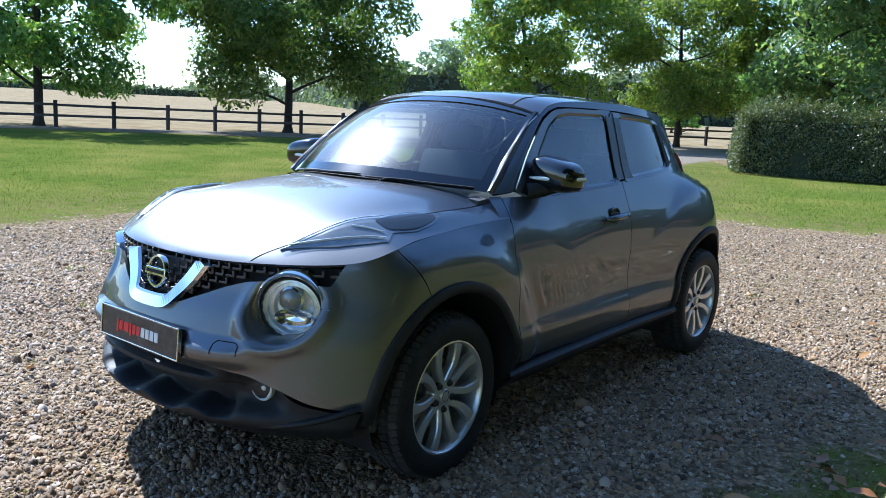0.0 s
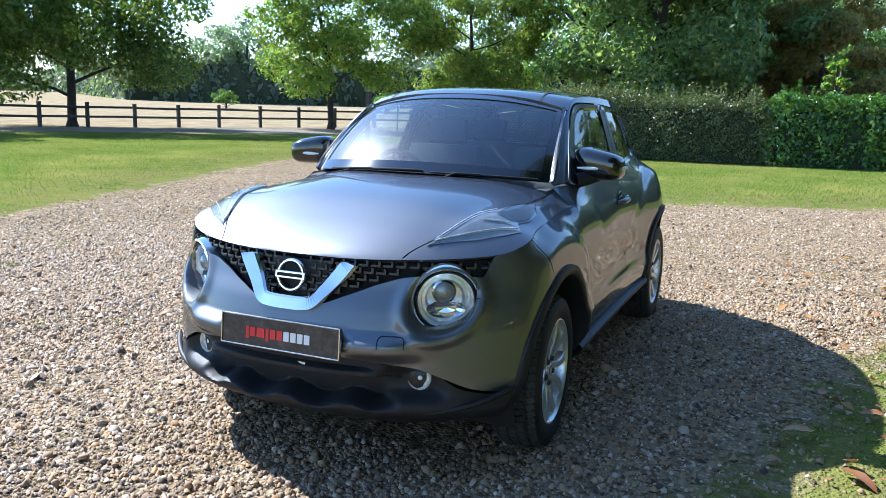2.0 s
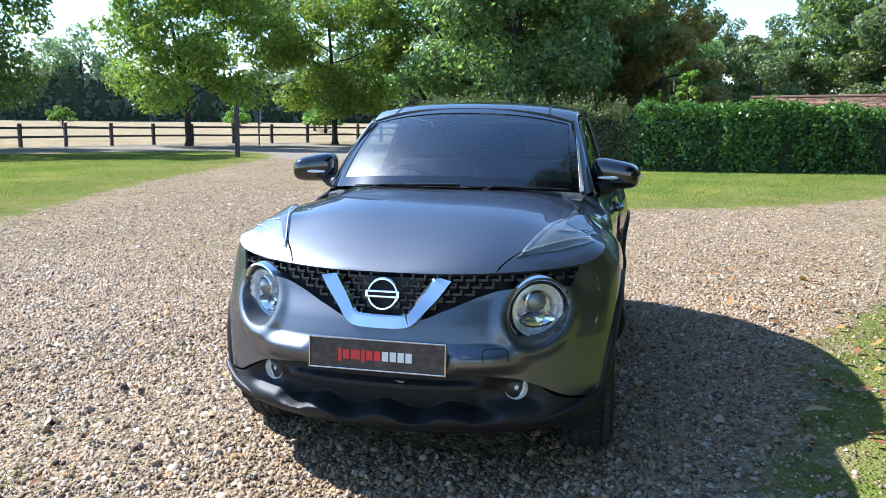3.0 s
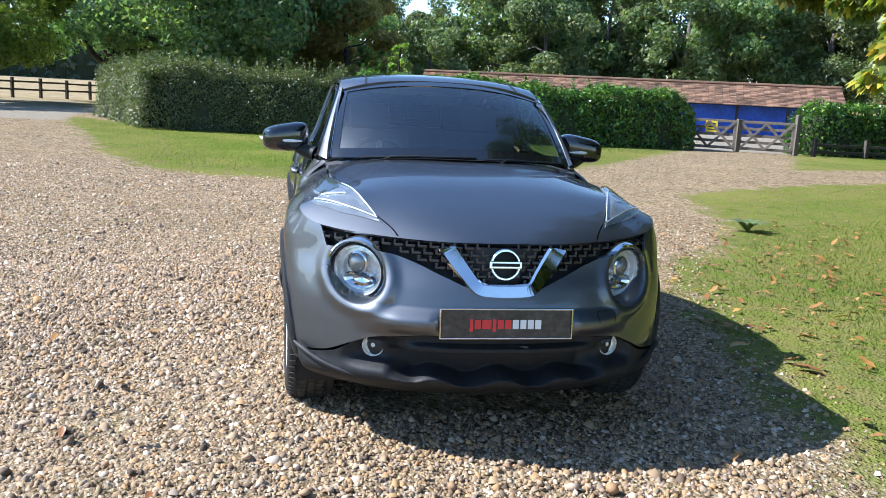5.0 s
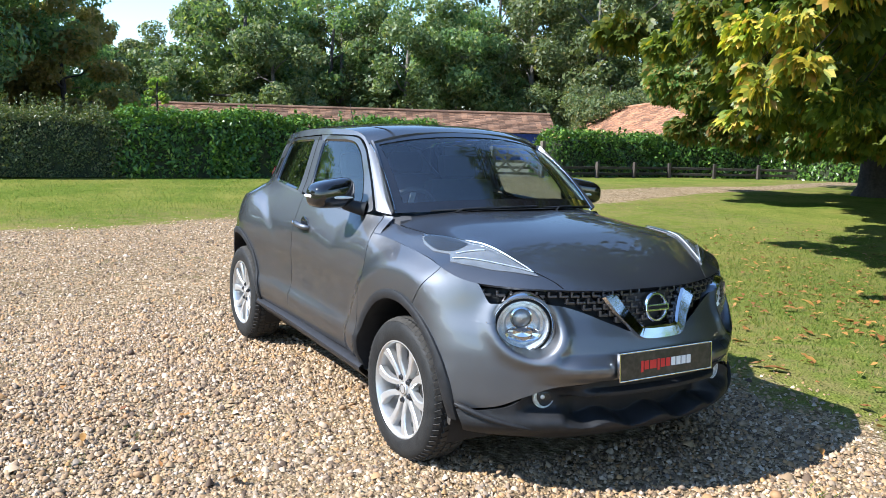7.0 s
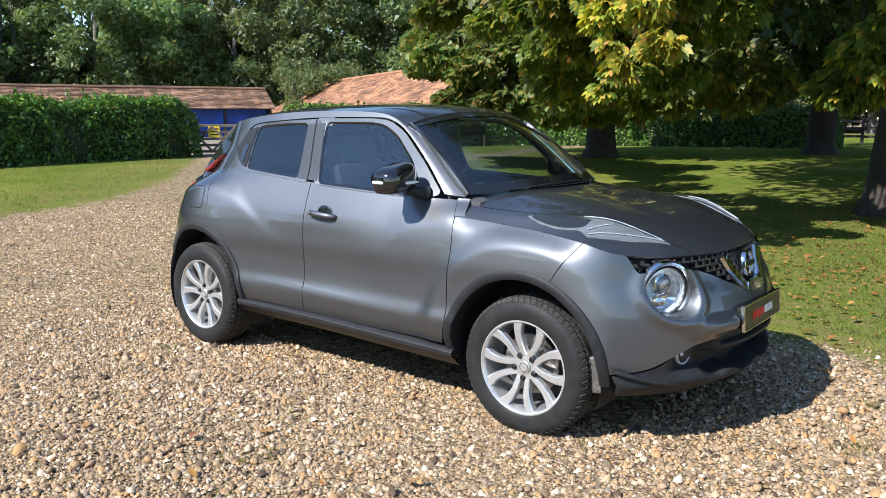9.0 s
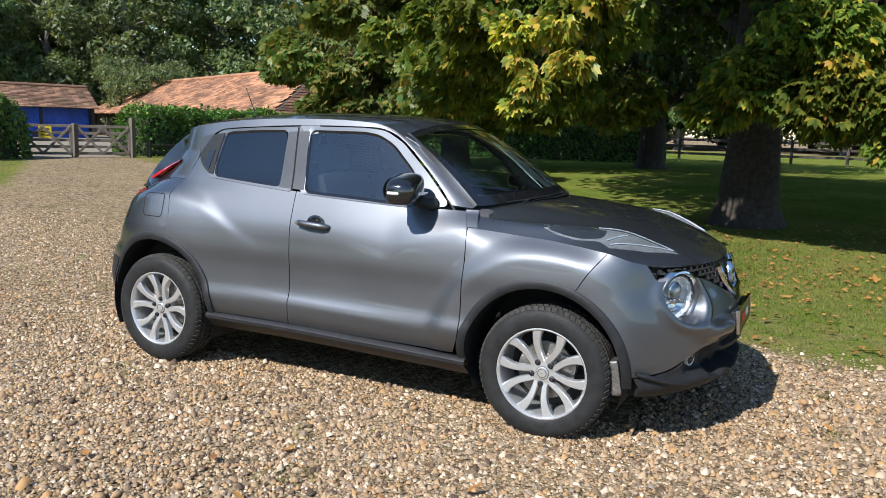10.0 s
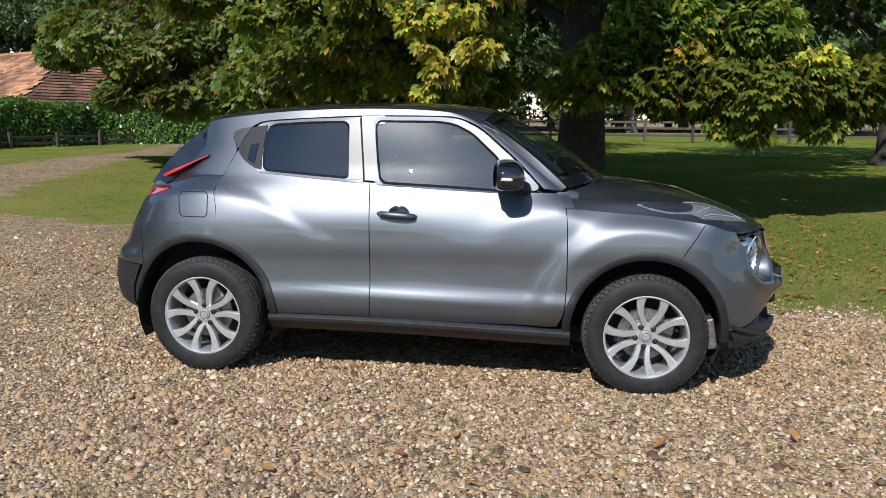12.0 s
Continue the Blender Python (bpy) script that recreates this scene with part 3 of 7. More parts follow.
def tree(name, x, y, height, radius, base, trunk_r, leaf_material, count, leaf, seed, label, bark=None, clumps=40, palm=False, squash=1.0, low=0.0, open_crown=0.55, group="", lifted=False, simple=False):
    """A tapered trunk with limbs and a crown of leaf clumps. low: how far the skirt of the crown hangs below its base. lifted: boughs raised on the sunny side."""
    rng = np.random.default_rng(seed)
    root = empty(name, pose(x, y, ground_z(x, y) - 0.05))
    top = height * 0.8
    bend = rng.normal(0, 0.035 * height, 2)
    steps = 7
    path = [(bend[0] * (i / steps) ** 2, bend[1] * (i / steps) ** 2, top * i / steps) for i in range(steps + 1)]
    rad = [trunk_r * (1.45 if i == 0 else 1.0) * (1 - 0.86 * (i / steps)) + 0.02 for i in range(steps + 1)]
    path.insert(1, (0, 0, 0.35))
    rad.insert(1, trunk_r * 1.08)
    bits = [tube_arrays(path, rad, 12 if trunk_r > 0.3 else 8, 0.18, rng)]
    cz = (base + height) / 2
    hz = (height - base) / 2
    centres, sizes = [], []
    nl = 11
    for i in range(nl):
        h0 = base * 0.75 + (top - base * 0.75) * (i / nl) ** 1.1 * 0.9
        ang = i * 2.4 + rng.uniform(-0.4, 0.4)
        reach = radius * rng.uniform(0.6, 0.92) * math.sqrt(max(0.15, 1 - ((h0 + 1 - cz) / (hz * 1.15)) ** 2))
        k = h0 / top
        p0 = Vector((bend[0] * k * k, bend[1] * k * k, h0))
        p2 = Vector((math.cos(ang) * reach, math.sin(ang) * reach, h0 + rng.uniform(0.05, 0.28) * height * 0.5))
        p1 = (p0 + p2) / 2 + Vector((0, 0, 0.08 * height * rng.uniform(-0.2, 1)))
        r0 = trunk_r * (1 - 0.8 * k) * 0.5
        bits.append(tube_arrays([p0, (p0 + p1) / 2 + Vector(rng.normal(0, 0.1, 3)), p1, (p1 + p2) / 2 + Vector(rng.normal(0, 0.15, 3)), p2], [r0, r0 * 0.8, r0 * 0.6, r0 * 0.4, r0 * 0.15], 6))
        centres.append(p2)
        sizes.append(radius * rng.uniform(0.22, 0.34))
        centres.append((p1 + p2) / 2)
        sizes.append(radius * rng.uniform(0.18, 0.28))
    while len(centres) < clumps:
        u = rng.normal(0, 1, 3)
        u /= np.linalg.norm(u)
        q = rng.uniform(open_crown, 0.95)
        c = Vector((u[0] * radius * q, u[1] * radius * q, cz + u[2] * hz * q * 0.92))
        if c.z < base + 0.3 * (1 if low == 0 else -low):
            c.z = base + rng.uniform(-low, 0.6)
        if lifted and c.y < -0.42 * radius and c.z < base + 2.4:
            continue
        centres.append(c)
        sizes.append(radius * rng.uniform(0.16, 0.32) * squash)
    v, f = join(bits)
    obj_from("trunk", v, f, bark or M_BARK, root, smooth=True)
    C, S = np.array([tuple(c) for c in centres]), np.array(sizes)
    pick = rng.choice(len(C), count, p=S ** 2 / np.sum(S ** 2))
    u = rng.normal(0, 1, (count, 3))
    u /= np.linalg.norm(u, axis=1)[:, None]
    r = S[pick] * rng.uniform(0.35, 1.08, count) ** 0.6
    pos = C[pick] + u * r[:, None] * np.array([1, 1, 0.72])
    keep = pos[:, 2] > max(0.6, base - 0.4 - low)
    pos, u = pos[keep], u[keep]
    if palm:
        v, f = palmate(pos, u * np.array([1, 1, 0.3]) + np.array([0, 0, -0.25]), leaf, rng)
    else:
        v, f = leaves(pos, u + np.array([0, 0, 0.5]), leaf, rng, simple=simple)
    mesh_np("crown", v, f, leaf_material, root)
    tagged(root, label, "tree", group)
    return root


# field trees behind the rail fence
tree("tree", -11.6, -31.4, 11.0, 5.4, 2.0, 0.18, L_OAK, 42000, 0.25, 11, "round dark green field tree behind the rail fence", clumps=120, squash=0.62, low=0.3, group="trees along the fence", simple=True)
tree("tree", -21.8, -28.0, 12.5, 6.4, 1.8, 0.19, L_OAK, 52000, 0.25, 12, "broad green oak growing beside the rail fence", clumps=120, squash=0.62, low=0.6, group="trees along the fence", simple=True)
tree("tree", -32.0, -21.0, 11.0, 4.8, 2.3, 0.16, L_LIGHT, 34000, 0.22, 13, "light green tree with open crown by the fence", clumps=120, squash=0.62, low=0.3, group="trees along the fence", simple=True)
tree("tree", -38.2, -15.6, 10.0, 4.8, 2.0, 0.16, L_LIGHT, 36000, 0.22, 14, "yellow-green tree standing by the rail fence", clumps=120, squash=0.62, low=0.6, group="trees along the fence", simple=True)
# big dark trees behind the hedge
bigs = tree("tree", -37, -5.5, 16, 6.5, 1.5, 0.45, L_DARK, 36000, 0.30, 21, "tall dense dark green tree behind the hedge", clumps=60, low=0.8, group="trees behind the hedge", simple=True)
for (x, y, s, r) in ((-43, -6.5, 0.95, 80), (-46, -11.5, 1.0, 150), (-47, -2, 1.1, 220)):
    copy_thing(bigs, pose(x, y, ground_z(x, y) - 0.05, 0, 0, r) @ Matrix.Scale(s, 4))
tree("tree", -45, 2.2, 9.6, 3.6, 1.2, 0.2, L_AUTUMN, 20000, 0.28, 22, "browning autumn tree behind the hedge", clumps=40, low=0.5, group="trees behind the hedge", simple=True)

# the wood behind the sheds
w1 = tree("tree", -72, 30, 15.5, 5.6, 1.0, 0.35, L_WOOD, 15000, 0.40, 31, "tall woodland tree in the dense wood", clumps=52, low=0.5, bark=M_BARKGREY, group="woodland trees", simple=True)
w2 = tree("tree", -66, 40, 14.0, 5.2, 1.0, 0.32, L_DARK, 15000, 0.40, 32, "tall woodland tree in the dense wood", clumps=48, low=0.5, bark=M_BARKGREY, group="woodland trees", simple=True)
w3 = tree("tree", -63, 20, 12.0, 4.8, 1.2, 0.30, L_WOOD, 13000, 0.38, 33, "lighter green woodland tree in the wood", clumps=42, low=0.5, bark=M_BARKGREY, group="woodland trees", simple=True)
w4 = tree("tree", -60, 47, 8.0, 4.2, 0.4, 0.22, L_WOOD, 14000, 0.28, 34, "rounded bushy tree at the wood's edge", clumps=44, low=0.2, group="woodland trees", simple=True)
wrng = random.Random(5)
protos = [w1, w2, w3, w1, w2]
for row, (rad, n, a0, a1) in enumerate(((62, 26, 42, 186), (72, 28, 40, 190), (84, 26, 40, 192))):
    for i in range(n):
        a = radians(a0 + (a1 - a0) * (i + wrng.uniform(-0.25, 0.25)) / (n - 1))
        rr = rad * wrng.uniform(0.95, 1.06)
        x, y = rr * math.cos(a), rr * math.sin(a) + 4
        if inside(np.array(x), np.array(y), [(-58, 5), (-58, 45), (-20, 60), (-20, 30), (-34, 26), (-46, 5)]) > -3:
            continue
        deg = math.degrees(math.atan2(y + 1, x - 4.6))
        s = wrng.uniform(0.82, 1.12) * (1.08 + 0.17 * row) * (1 - 0.26 * math.exp(-((deg - 174.0) / 6.5) ** 4))
        copy_thing(wrng.choice(protos), pose(x, y, 0.2, 0, 0, wrng.uniform(0, 360)) @ Matrix.Scale(s, 4))
for (x, y, s) in ((-44, 40, 0.8), (-47, 43.5, 0.95), (-36, 47, 0.75), (-30, 50, 0.85), (-24, 49, 0.9)):
    copy_thing(w4, pose(x, y, 0.2, 0, 0, 40 * x) @ Matrix.Scale(s, 4))
# far trees beyond the dry field and round the rest of the horizon


def far_reach(deg):
    """How many times farther the wood's edge lies on the open side of the field."""
    t = min(1, max(0, (deg - 224) / 10))
    return 1 + 1.9 * t * t * (3 - 2 * t)


far = tree("tree", -95, -75, 13, 7.5, 0.6, 0.4, L_FARHAZE, 8000, 0.62, 41, "distant hedgerow tree beyond the dry field", clumps=44, low=0.4, group="distant trees", simple=True)
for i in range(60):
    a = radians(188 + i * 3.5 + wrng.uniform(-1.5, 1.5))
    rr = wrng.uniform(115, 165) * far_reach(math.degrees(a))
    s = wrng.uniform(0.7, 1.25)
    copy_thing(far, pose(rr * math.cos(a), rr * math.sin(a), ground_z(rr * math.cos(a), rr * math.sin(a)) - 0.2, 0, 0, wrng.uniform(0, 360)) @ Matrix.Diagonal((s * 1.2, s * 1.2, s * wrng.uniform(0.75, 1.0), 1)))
hedge_rows = [(118 * far_reach(a) * math.cos(radians(a)), 118 * far_reach(a) * math.sin(radians(a))) for a in range(176, 352, 4)]
# field shrubs
shrub = tree("shrub", -62, -52, 2.2, 1.5, 0.2, 0.08, L_OAK, 1800, 0.22, 51, "low dark bush standing in the dry field", clumps=24, low=0.1, group="field bushes")
shrub["category"] = "bush"
for (x, y, s) in ((-74, -40, 1.0), (-70, -38, 0.8), (-66, -36, 1.1), (-58, -24, 1.2), (-63, -27, 1.0)):
    copy_thing(shrub, pose(x, y, ground_z(x, y) - 0.05, 0, 0, 50 * x) @ Matrix.Scale(s, 4))

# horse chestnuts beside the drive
big = tree("chestnut_tree", 1.17, 9.6, 13, 6.2, 3.2, 0.44, L_CHESTSHADE, 38000, 0.150, 61, "large horse chestnut with dark shaded crown on the lawn", clumps=120, palm=True, low=0.7, open_crown=0.5, group="horse chestnuts", lifted=True)
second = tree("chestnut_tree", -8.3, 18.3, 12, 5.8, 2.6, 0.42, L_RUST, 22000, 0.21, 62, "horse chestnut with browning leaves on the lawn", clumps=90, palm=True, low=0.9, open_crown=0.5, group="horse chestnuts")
tree("chestnut_tree", -3.6, 24.5, 12, 6.0, 2.6, 0.45, L_CHESTSHADE, 9000, 0.22, 63, "dark horse chestnut in deep shade", clumps=90, palm=True, low=1.0, open_crown=0.5, group="horse chestnuts")
tree("chestnut_tree", 9.5, 17.5, 13, 6.8, 3.2, 0.45, L_CHESTSHADE, 9000, 0.22, 64, "dark horse chestnut beside the shaded lawn", clumps=90, palm=True, low=0.6, open_crown=0.5, group="horse chestnuts")


def spray(thing, clusters, material, seed, density=380, leaf=0.132, name="branch"):
    """Boughs that hang out from a crown: a curved limb to each cluster and palmate leaves on it."""
    rng = np.random.default_rng(seed)
    o = thing.matrix_basis.translation
    for (x, y, z, r) in clusters:
        tip = Vector((x, y, z)) - o
        root = Vector((tip.x * 0.42, tip.y * 0.42, max(tip.z + 1.7, 4.2)))
        mid = root.lerp(tip, 0.55) + Vector((0, 0, 0.55))
        v, f = tube_arrays([root, root.lerp(mid, 0.5) + Vector((0, 0, 0.15)), mid, mid.lerp(tip, 0.6) + Vector((0, 0, 0.05)), tip], [0.026, 0.021, 0.015, 0.010, 0.004], 6)
        limb = obj_from(name, v, f, M_BARK, thing, smooth=True)
        n = int(density * (r / 0.5) ** 2)
        u = rng.normal(0, 1, (n, 3))
        u /= np.linalg.norm(u, axis=1)[:, None]
        pos = np.array(tip)[None] + u * (r * rng.uniform(0.2, 1.0, n) ** 0.5)[:, None] * np.array([1.05, 0.9, 0.62])
        v, f = palmate(pos, u * np.array([1, 1, 0.3]) + np.array([0, -0.2, -0.35]), leaf, rng)
        mesh_np("leaf_spray", v, f, material, limb)


spray(big, [(1.6, 6.6, 2.2, 0.75), (2.4, 6.4, 1.95, 0.75), (3.2, 6.3, 1.85, 0.7), (3.9, 6.5, 2.0, 0.7), (0.95, 6.7, 1.85, 0.42), (2.1, 6.4, 2.75, 0.7), (3.3, 6.6, 2.7, 0.7), (4.7, 6.9, 1.9, 0.8), (5.6, 7.6, 2.1, 0.9)], L_CHESTSUNLIT, 65)
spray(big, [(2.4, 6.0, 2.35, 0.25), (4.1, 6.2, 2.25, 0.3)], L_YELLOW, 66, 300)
spray(big, [(2.95, 6.2, 1.38, 0.2), (3.35, 6.15, 1.28, 0.2), (4.3, 6.6, 1.4, 0.3)], L_CHESTSUNLIT, 70)
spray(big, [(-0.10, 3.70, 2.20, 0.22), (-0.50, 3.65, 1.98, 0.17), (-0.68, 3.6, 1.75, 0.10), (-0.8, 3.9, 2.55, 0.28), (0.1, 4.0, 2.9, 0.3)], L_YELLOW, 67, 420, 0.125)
spray(big, [(-0.2, 4.2, 2.75, 0.40), (-1.5, 4.4, 2.7, 0.4), (-0.9, 4.5, 3.0, 0.5)], L_CHESTSUNLIT, 71, 400, 0.118)
spray(big, [(-1.9, 5.4, 2.5, 0.6), (-2.6, 6.4, 2.2, 0.7), (-1.5, 6.2, 2.2, 0.6), (-0.6, 6.0, 2.9, 0.8), (-3.3, 7.6, 2.2, 0.8), (-2.0, 8.0, 2.0, 0.8), (-0.6, 7.6, 2.0, 0.7), (-4.0, 8.8, 2.6, 0.9), (-1.2, 4.9, 3.1, 0.7)], L_CHESTSUNLIT, 68, 250)
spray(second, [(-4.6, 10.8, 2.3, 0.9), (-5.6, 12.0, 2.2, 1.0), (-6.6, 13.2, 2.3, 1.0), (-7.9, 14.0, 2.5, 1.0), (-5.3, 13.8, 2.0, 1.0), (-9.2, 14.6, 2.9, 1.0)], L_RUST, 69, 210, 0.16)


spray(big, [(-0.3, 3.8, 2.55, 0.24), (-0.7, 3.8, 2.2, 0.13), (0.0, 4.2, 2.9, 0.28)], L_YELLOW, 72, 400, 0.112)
spray(big, [(-1.5, 4.0, 2.8, 0.24), (-0.95, 3.9, 2.66, 0.2)], L_CHESTSUNLIT, 75, 400, 0.112)
spray(big, [(-0.55, 5.1, 1.98, 0.36), (-1.1, 5.2, 2.2, 0.36), (-4.0, 5.2, 3.0, 0.42), (-3.2, 5.2, 2.75, 0.3), (-2.5, 5.2, 2.9, 0.42)], L_CHESTSUNLIT, 73, 400, 0.118)
spray(second, [(-10.3, 13.0, 3.35, 1.0), (-8.9, 13.0, 2.85, 0.9), (-7.5, 13.0, 3.3, 0.9), (-9.6, 13.2, 2.0, 0.6), (-11.2, 13.6, 3.0, 0.7)], L_RUST, 74, 240, 0.16)
spray(second, [(-8.4, 11.7, 2.6, 0.65), (-9.2, 11.4, 3.0, 0.6), (-7.8, 11.9, 1.9, 0.5), (-8.8, 11.6, 1.9, 0.45), (-7.9, 12.7, 1.8, 0.6), (-7.0, 13.2, 1.7, 0.65), (-6.2, 13.6, 1.7, 0.6), (-8.3, 12.3, 2.0, 0.6), (-5.4, 13.2, 2.2, 0.7)], L_RUST, 76, 300, 0.15)

# upper boughs towards the drive, out of view, added to shade the great crown
crng = random.Random(12)
reach = []
while len(reach) < 64:
    x, y, z = crng.uniform(-0.3, 8.5), crng.uniform(2.4, 6.4), crng.uniform(4.2, 7.2)
    fall = y + 1.05 * z
    # gaps left so that sun still reaches the low hanging boughs
    if fall < 7.0 or (0.7 < x - 0.2 * z + 0.4 < 5.2 and 7.2 < fall < 10.2) or (x < 0.6 and fall < 9.4):
        continue
    reach.append((x, y, z, crng.uniform(0.75, 1.1)))
spray(big, reach, L_CHESTSHADE, 77, 95, 0.21)


# ---------------------------------------------------------------- hedges


def hedge(name, line, width, height, leaf_material, per_m, leaf, seed, label, shoots=0, rough=0.05):
    """A clipped hedge along a line: solid dark core and a coat of leaves with an uneven top, rounded off at its
    shoulders and ends.
    """
    rng = np.random.default_rng(seed)
    root = empty(name, pose(line[0][0], line[0][1], ground_z(*line[0])))
    ox, oy, oz = root.matrix_basis.translation
    cv, cf, P, N = [], [], [], []
    last = len(line) - 2
    for seg, ((x0, y0), (x1, y1)) in enumerate(zip(line[:-1], line[1:])):
        L = math.hypot(x1 - x0, y1 - y0)
        dx, dy = (x1 - x0) / L, (y1 - y0) / L
        n = int(L * per_m)

        def ends(q):
            a = q + 0.75 if seg == 0 else 9.0
            b = L + 0.75 - q if seg == last else 9.0
            e = np.clip(np.minimum(a, b) / (0.7 * width), 0, 1)
            return np.sqrt(np.clip(1 - (1 - e) ** 2, 0.02, 1))
        s = rng.uniform(-0.75, L + 0.75, n)
        lump = rough * (np.sin(s * 1.3 + x0) + 0.8 * np.sin(s * 2.9 + 1.7 * y0) + 0.6 * np.sin(s * 5.7 + x0))
        h = height * (1 + lump) * (0.25 + 0.75 * ends(s))
        w = width * 0.5 * (1 + 0.10 * np.sin(s * 2.1 + y0) + 0.06 * np.sin(s * 5.3)) * ends(s)
        face = rng.choice(3, n, p=[0.36, 0.36, 0.28])
        t = rng.uniform(0, 1, n) ** 0.9
        off = np.where(face == 0, w * (1 - 0.12 * t), np.where(face == 1, -w * (1 - 0.12 * t), rng.uniform(-1, 1, n) * w * 0.9))
        off = off * np.where(face == 2, 1.0, 1 - 0.22 * t ** 6)
        puff = 0.05 * np.sin(s * 4.3 + 7 * t) + 0.04 * np.sin(s * 9.1 - 11 * t)
        z = np.where(face == 2, h * (1 - 0.10 * np.abs(off / (w + 1e-6)) ** 4), t * h) + rng.normal(0, 0.05, n)
        off = off + np.where(face == 2, 0.0, np.sign(off) * puff) + rng.normal(0, 0.06, n)
        z = np.where(face == 2, z + puff, np.minimum(z, h - 0.02))
        nx = np.where(face == 0, -dy, np.where(face == 1, dy, 0.0))
        ny = np.where(face == 0, dx, np.where(face == 1, -dx, 0.0))
        nz = np.where(face == 2, 1.0, 0.35)
        px, py = x0 + dx * s - dy * off - ox, y0 + dy * s + dx * off - oy
        P.append(np.stack([px, py, np.maximum(z, 0.03)], -1))
        N.append(np.stack([nx, ny, nz], -1))
        if shoots:
            m = int(L * shoots)
            ss = rng.uniform(0, L, m)
            for q in ss:
                hh = height * rng.uniform(0.06, 0.30)
                o2 = rng.uniform(-0.8, 0.8) * width * 0.4
                kk = int(8 + hh * 34)
                zz = height + rng.uniform(0, 1, kk) * hh
                P.append(np.stack([np.full(kk, x0 + dx * q - dy * o2 - ox) + rng.normal(0, 0.025, kk), np.full(kk, y0 + dy * q + dx * o2 - oy) + rng.normal(0, 0.025, kk), zz], -1))
                N.append(rng.normal(0, 1, (kk, 3)))
        a = width * 0.5 - 0.10
        sec = [(a, 0), (a * 0.95, height * 0.5), (a * 0.8, height - 0.14), (-a * 0.8, height - 0.14), (-a * 0.95, height * 0.5), (-a, 0)]
        k0 = len(cv)
        steps = max(2, int(L / 0.8))
        for i in range(steps + 1):
            q = L * i / steps
            ee = float(ends(np.array(q)))
            for (o, zz) in sec:
                o *= (1 + 0.06 * math.sin(i * 1.7 + zz)) * ee
                zz *= 0.30 + 0.62 * ee
                cv.append((x0 + dx * q - dy * o - ox, y0 + dy * q + dx * o - oy, zz))
        for i in range(steps):
            for k in range(5):
                cf.append((k0 + i * 6 + k, k0 + i * 6 + k + 1, k0 + i * 6 + 6 + k + 1, k0 + i * 6 + 6 + k))
        cf.append(tuple(k0 + k for k in range(6)))
        cf.append(tuple(k0 + steps * 6 + k for k in range(6)))
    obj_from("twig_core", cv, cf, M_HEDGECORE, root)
    v, f = leaves(np.concatenate(P), np.concatenate(N), leaf, rng, width=0.55, spread=0.55)
    mesh_np("foliage", v, f, leaf_material, root)
    tagged(root, label, "hedge")
    return root


# dark fill that shows through gaps in the leaf coat
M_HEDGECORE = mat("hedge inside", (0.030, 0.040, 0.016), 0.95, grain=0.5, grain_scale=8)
hedge("hawthorn_hedge", [(-25.0, -6.7), (-18.3, -4.2), (-18.35, 0.6)], 1.7, 1.62, L_HEDGE, 5600, 0.068, 71, "clipped hawthorn hedge with thin shoots on top", shoots=26, rough=0.045)
hedge("laurel_hedge", [(-18.4, 0.9), (-18.5, 3.7), (-19.3, 10.9)], 1.7, 1.66, L_LAUREL, 2900, 0.115, 72, "glossy green laurel hedge beside the field gate", shoots=1.2)
hedge("laurel_hedge", [(-18.9, 15.6), (-19.2, 20.5), (-17.6, 26), (-12, 29), (-5, 30.5)], 1.5, 1.55, L_LAUREL, 2000, 0.12, 73, "glossy green laurel hedge behind a low rail fence", shoots=0.8)
hedge("far_wood", hedge_rows, 9, 7.6, L_FARHAZE, 70, 1.1, 75, "dark belt of woodland beyond the dry field", shoots=0.15)["kind"] = "stuff"
tree("sapling", -20.6, 2.3, 3.4, 0.45, 1.6, 0.03, L_LIGHT, 1300, 0.12, 74, "bright green sapling rising from the hedge", clumps=24)

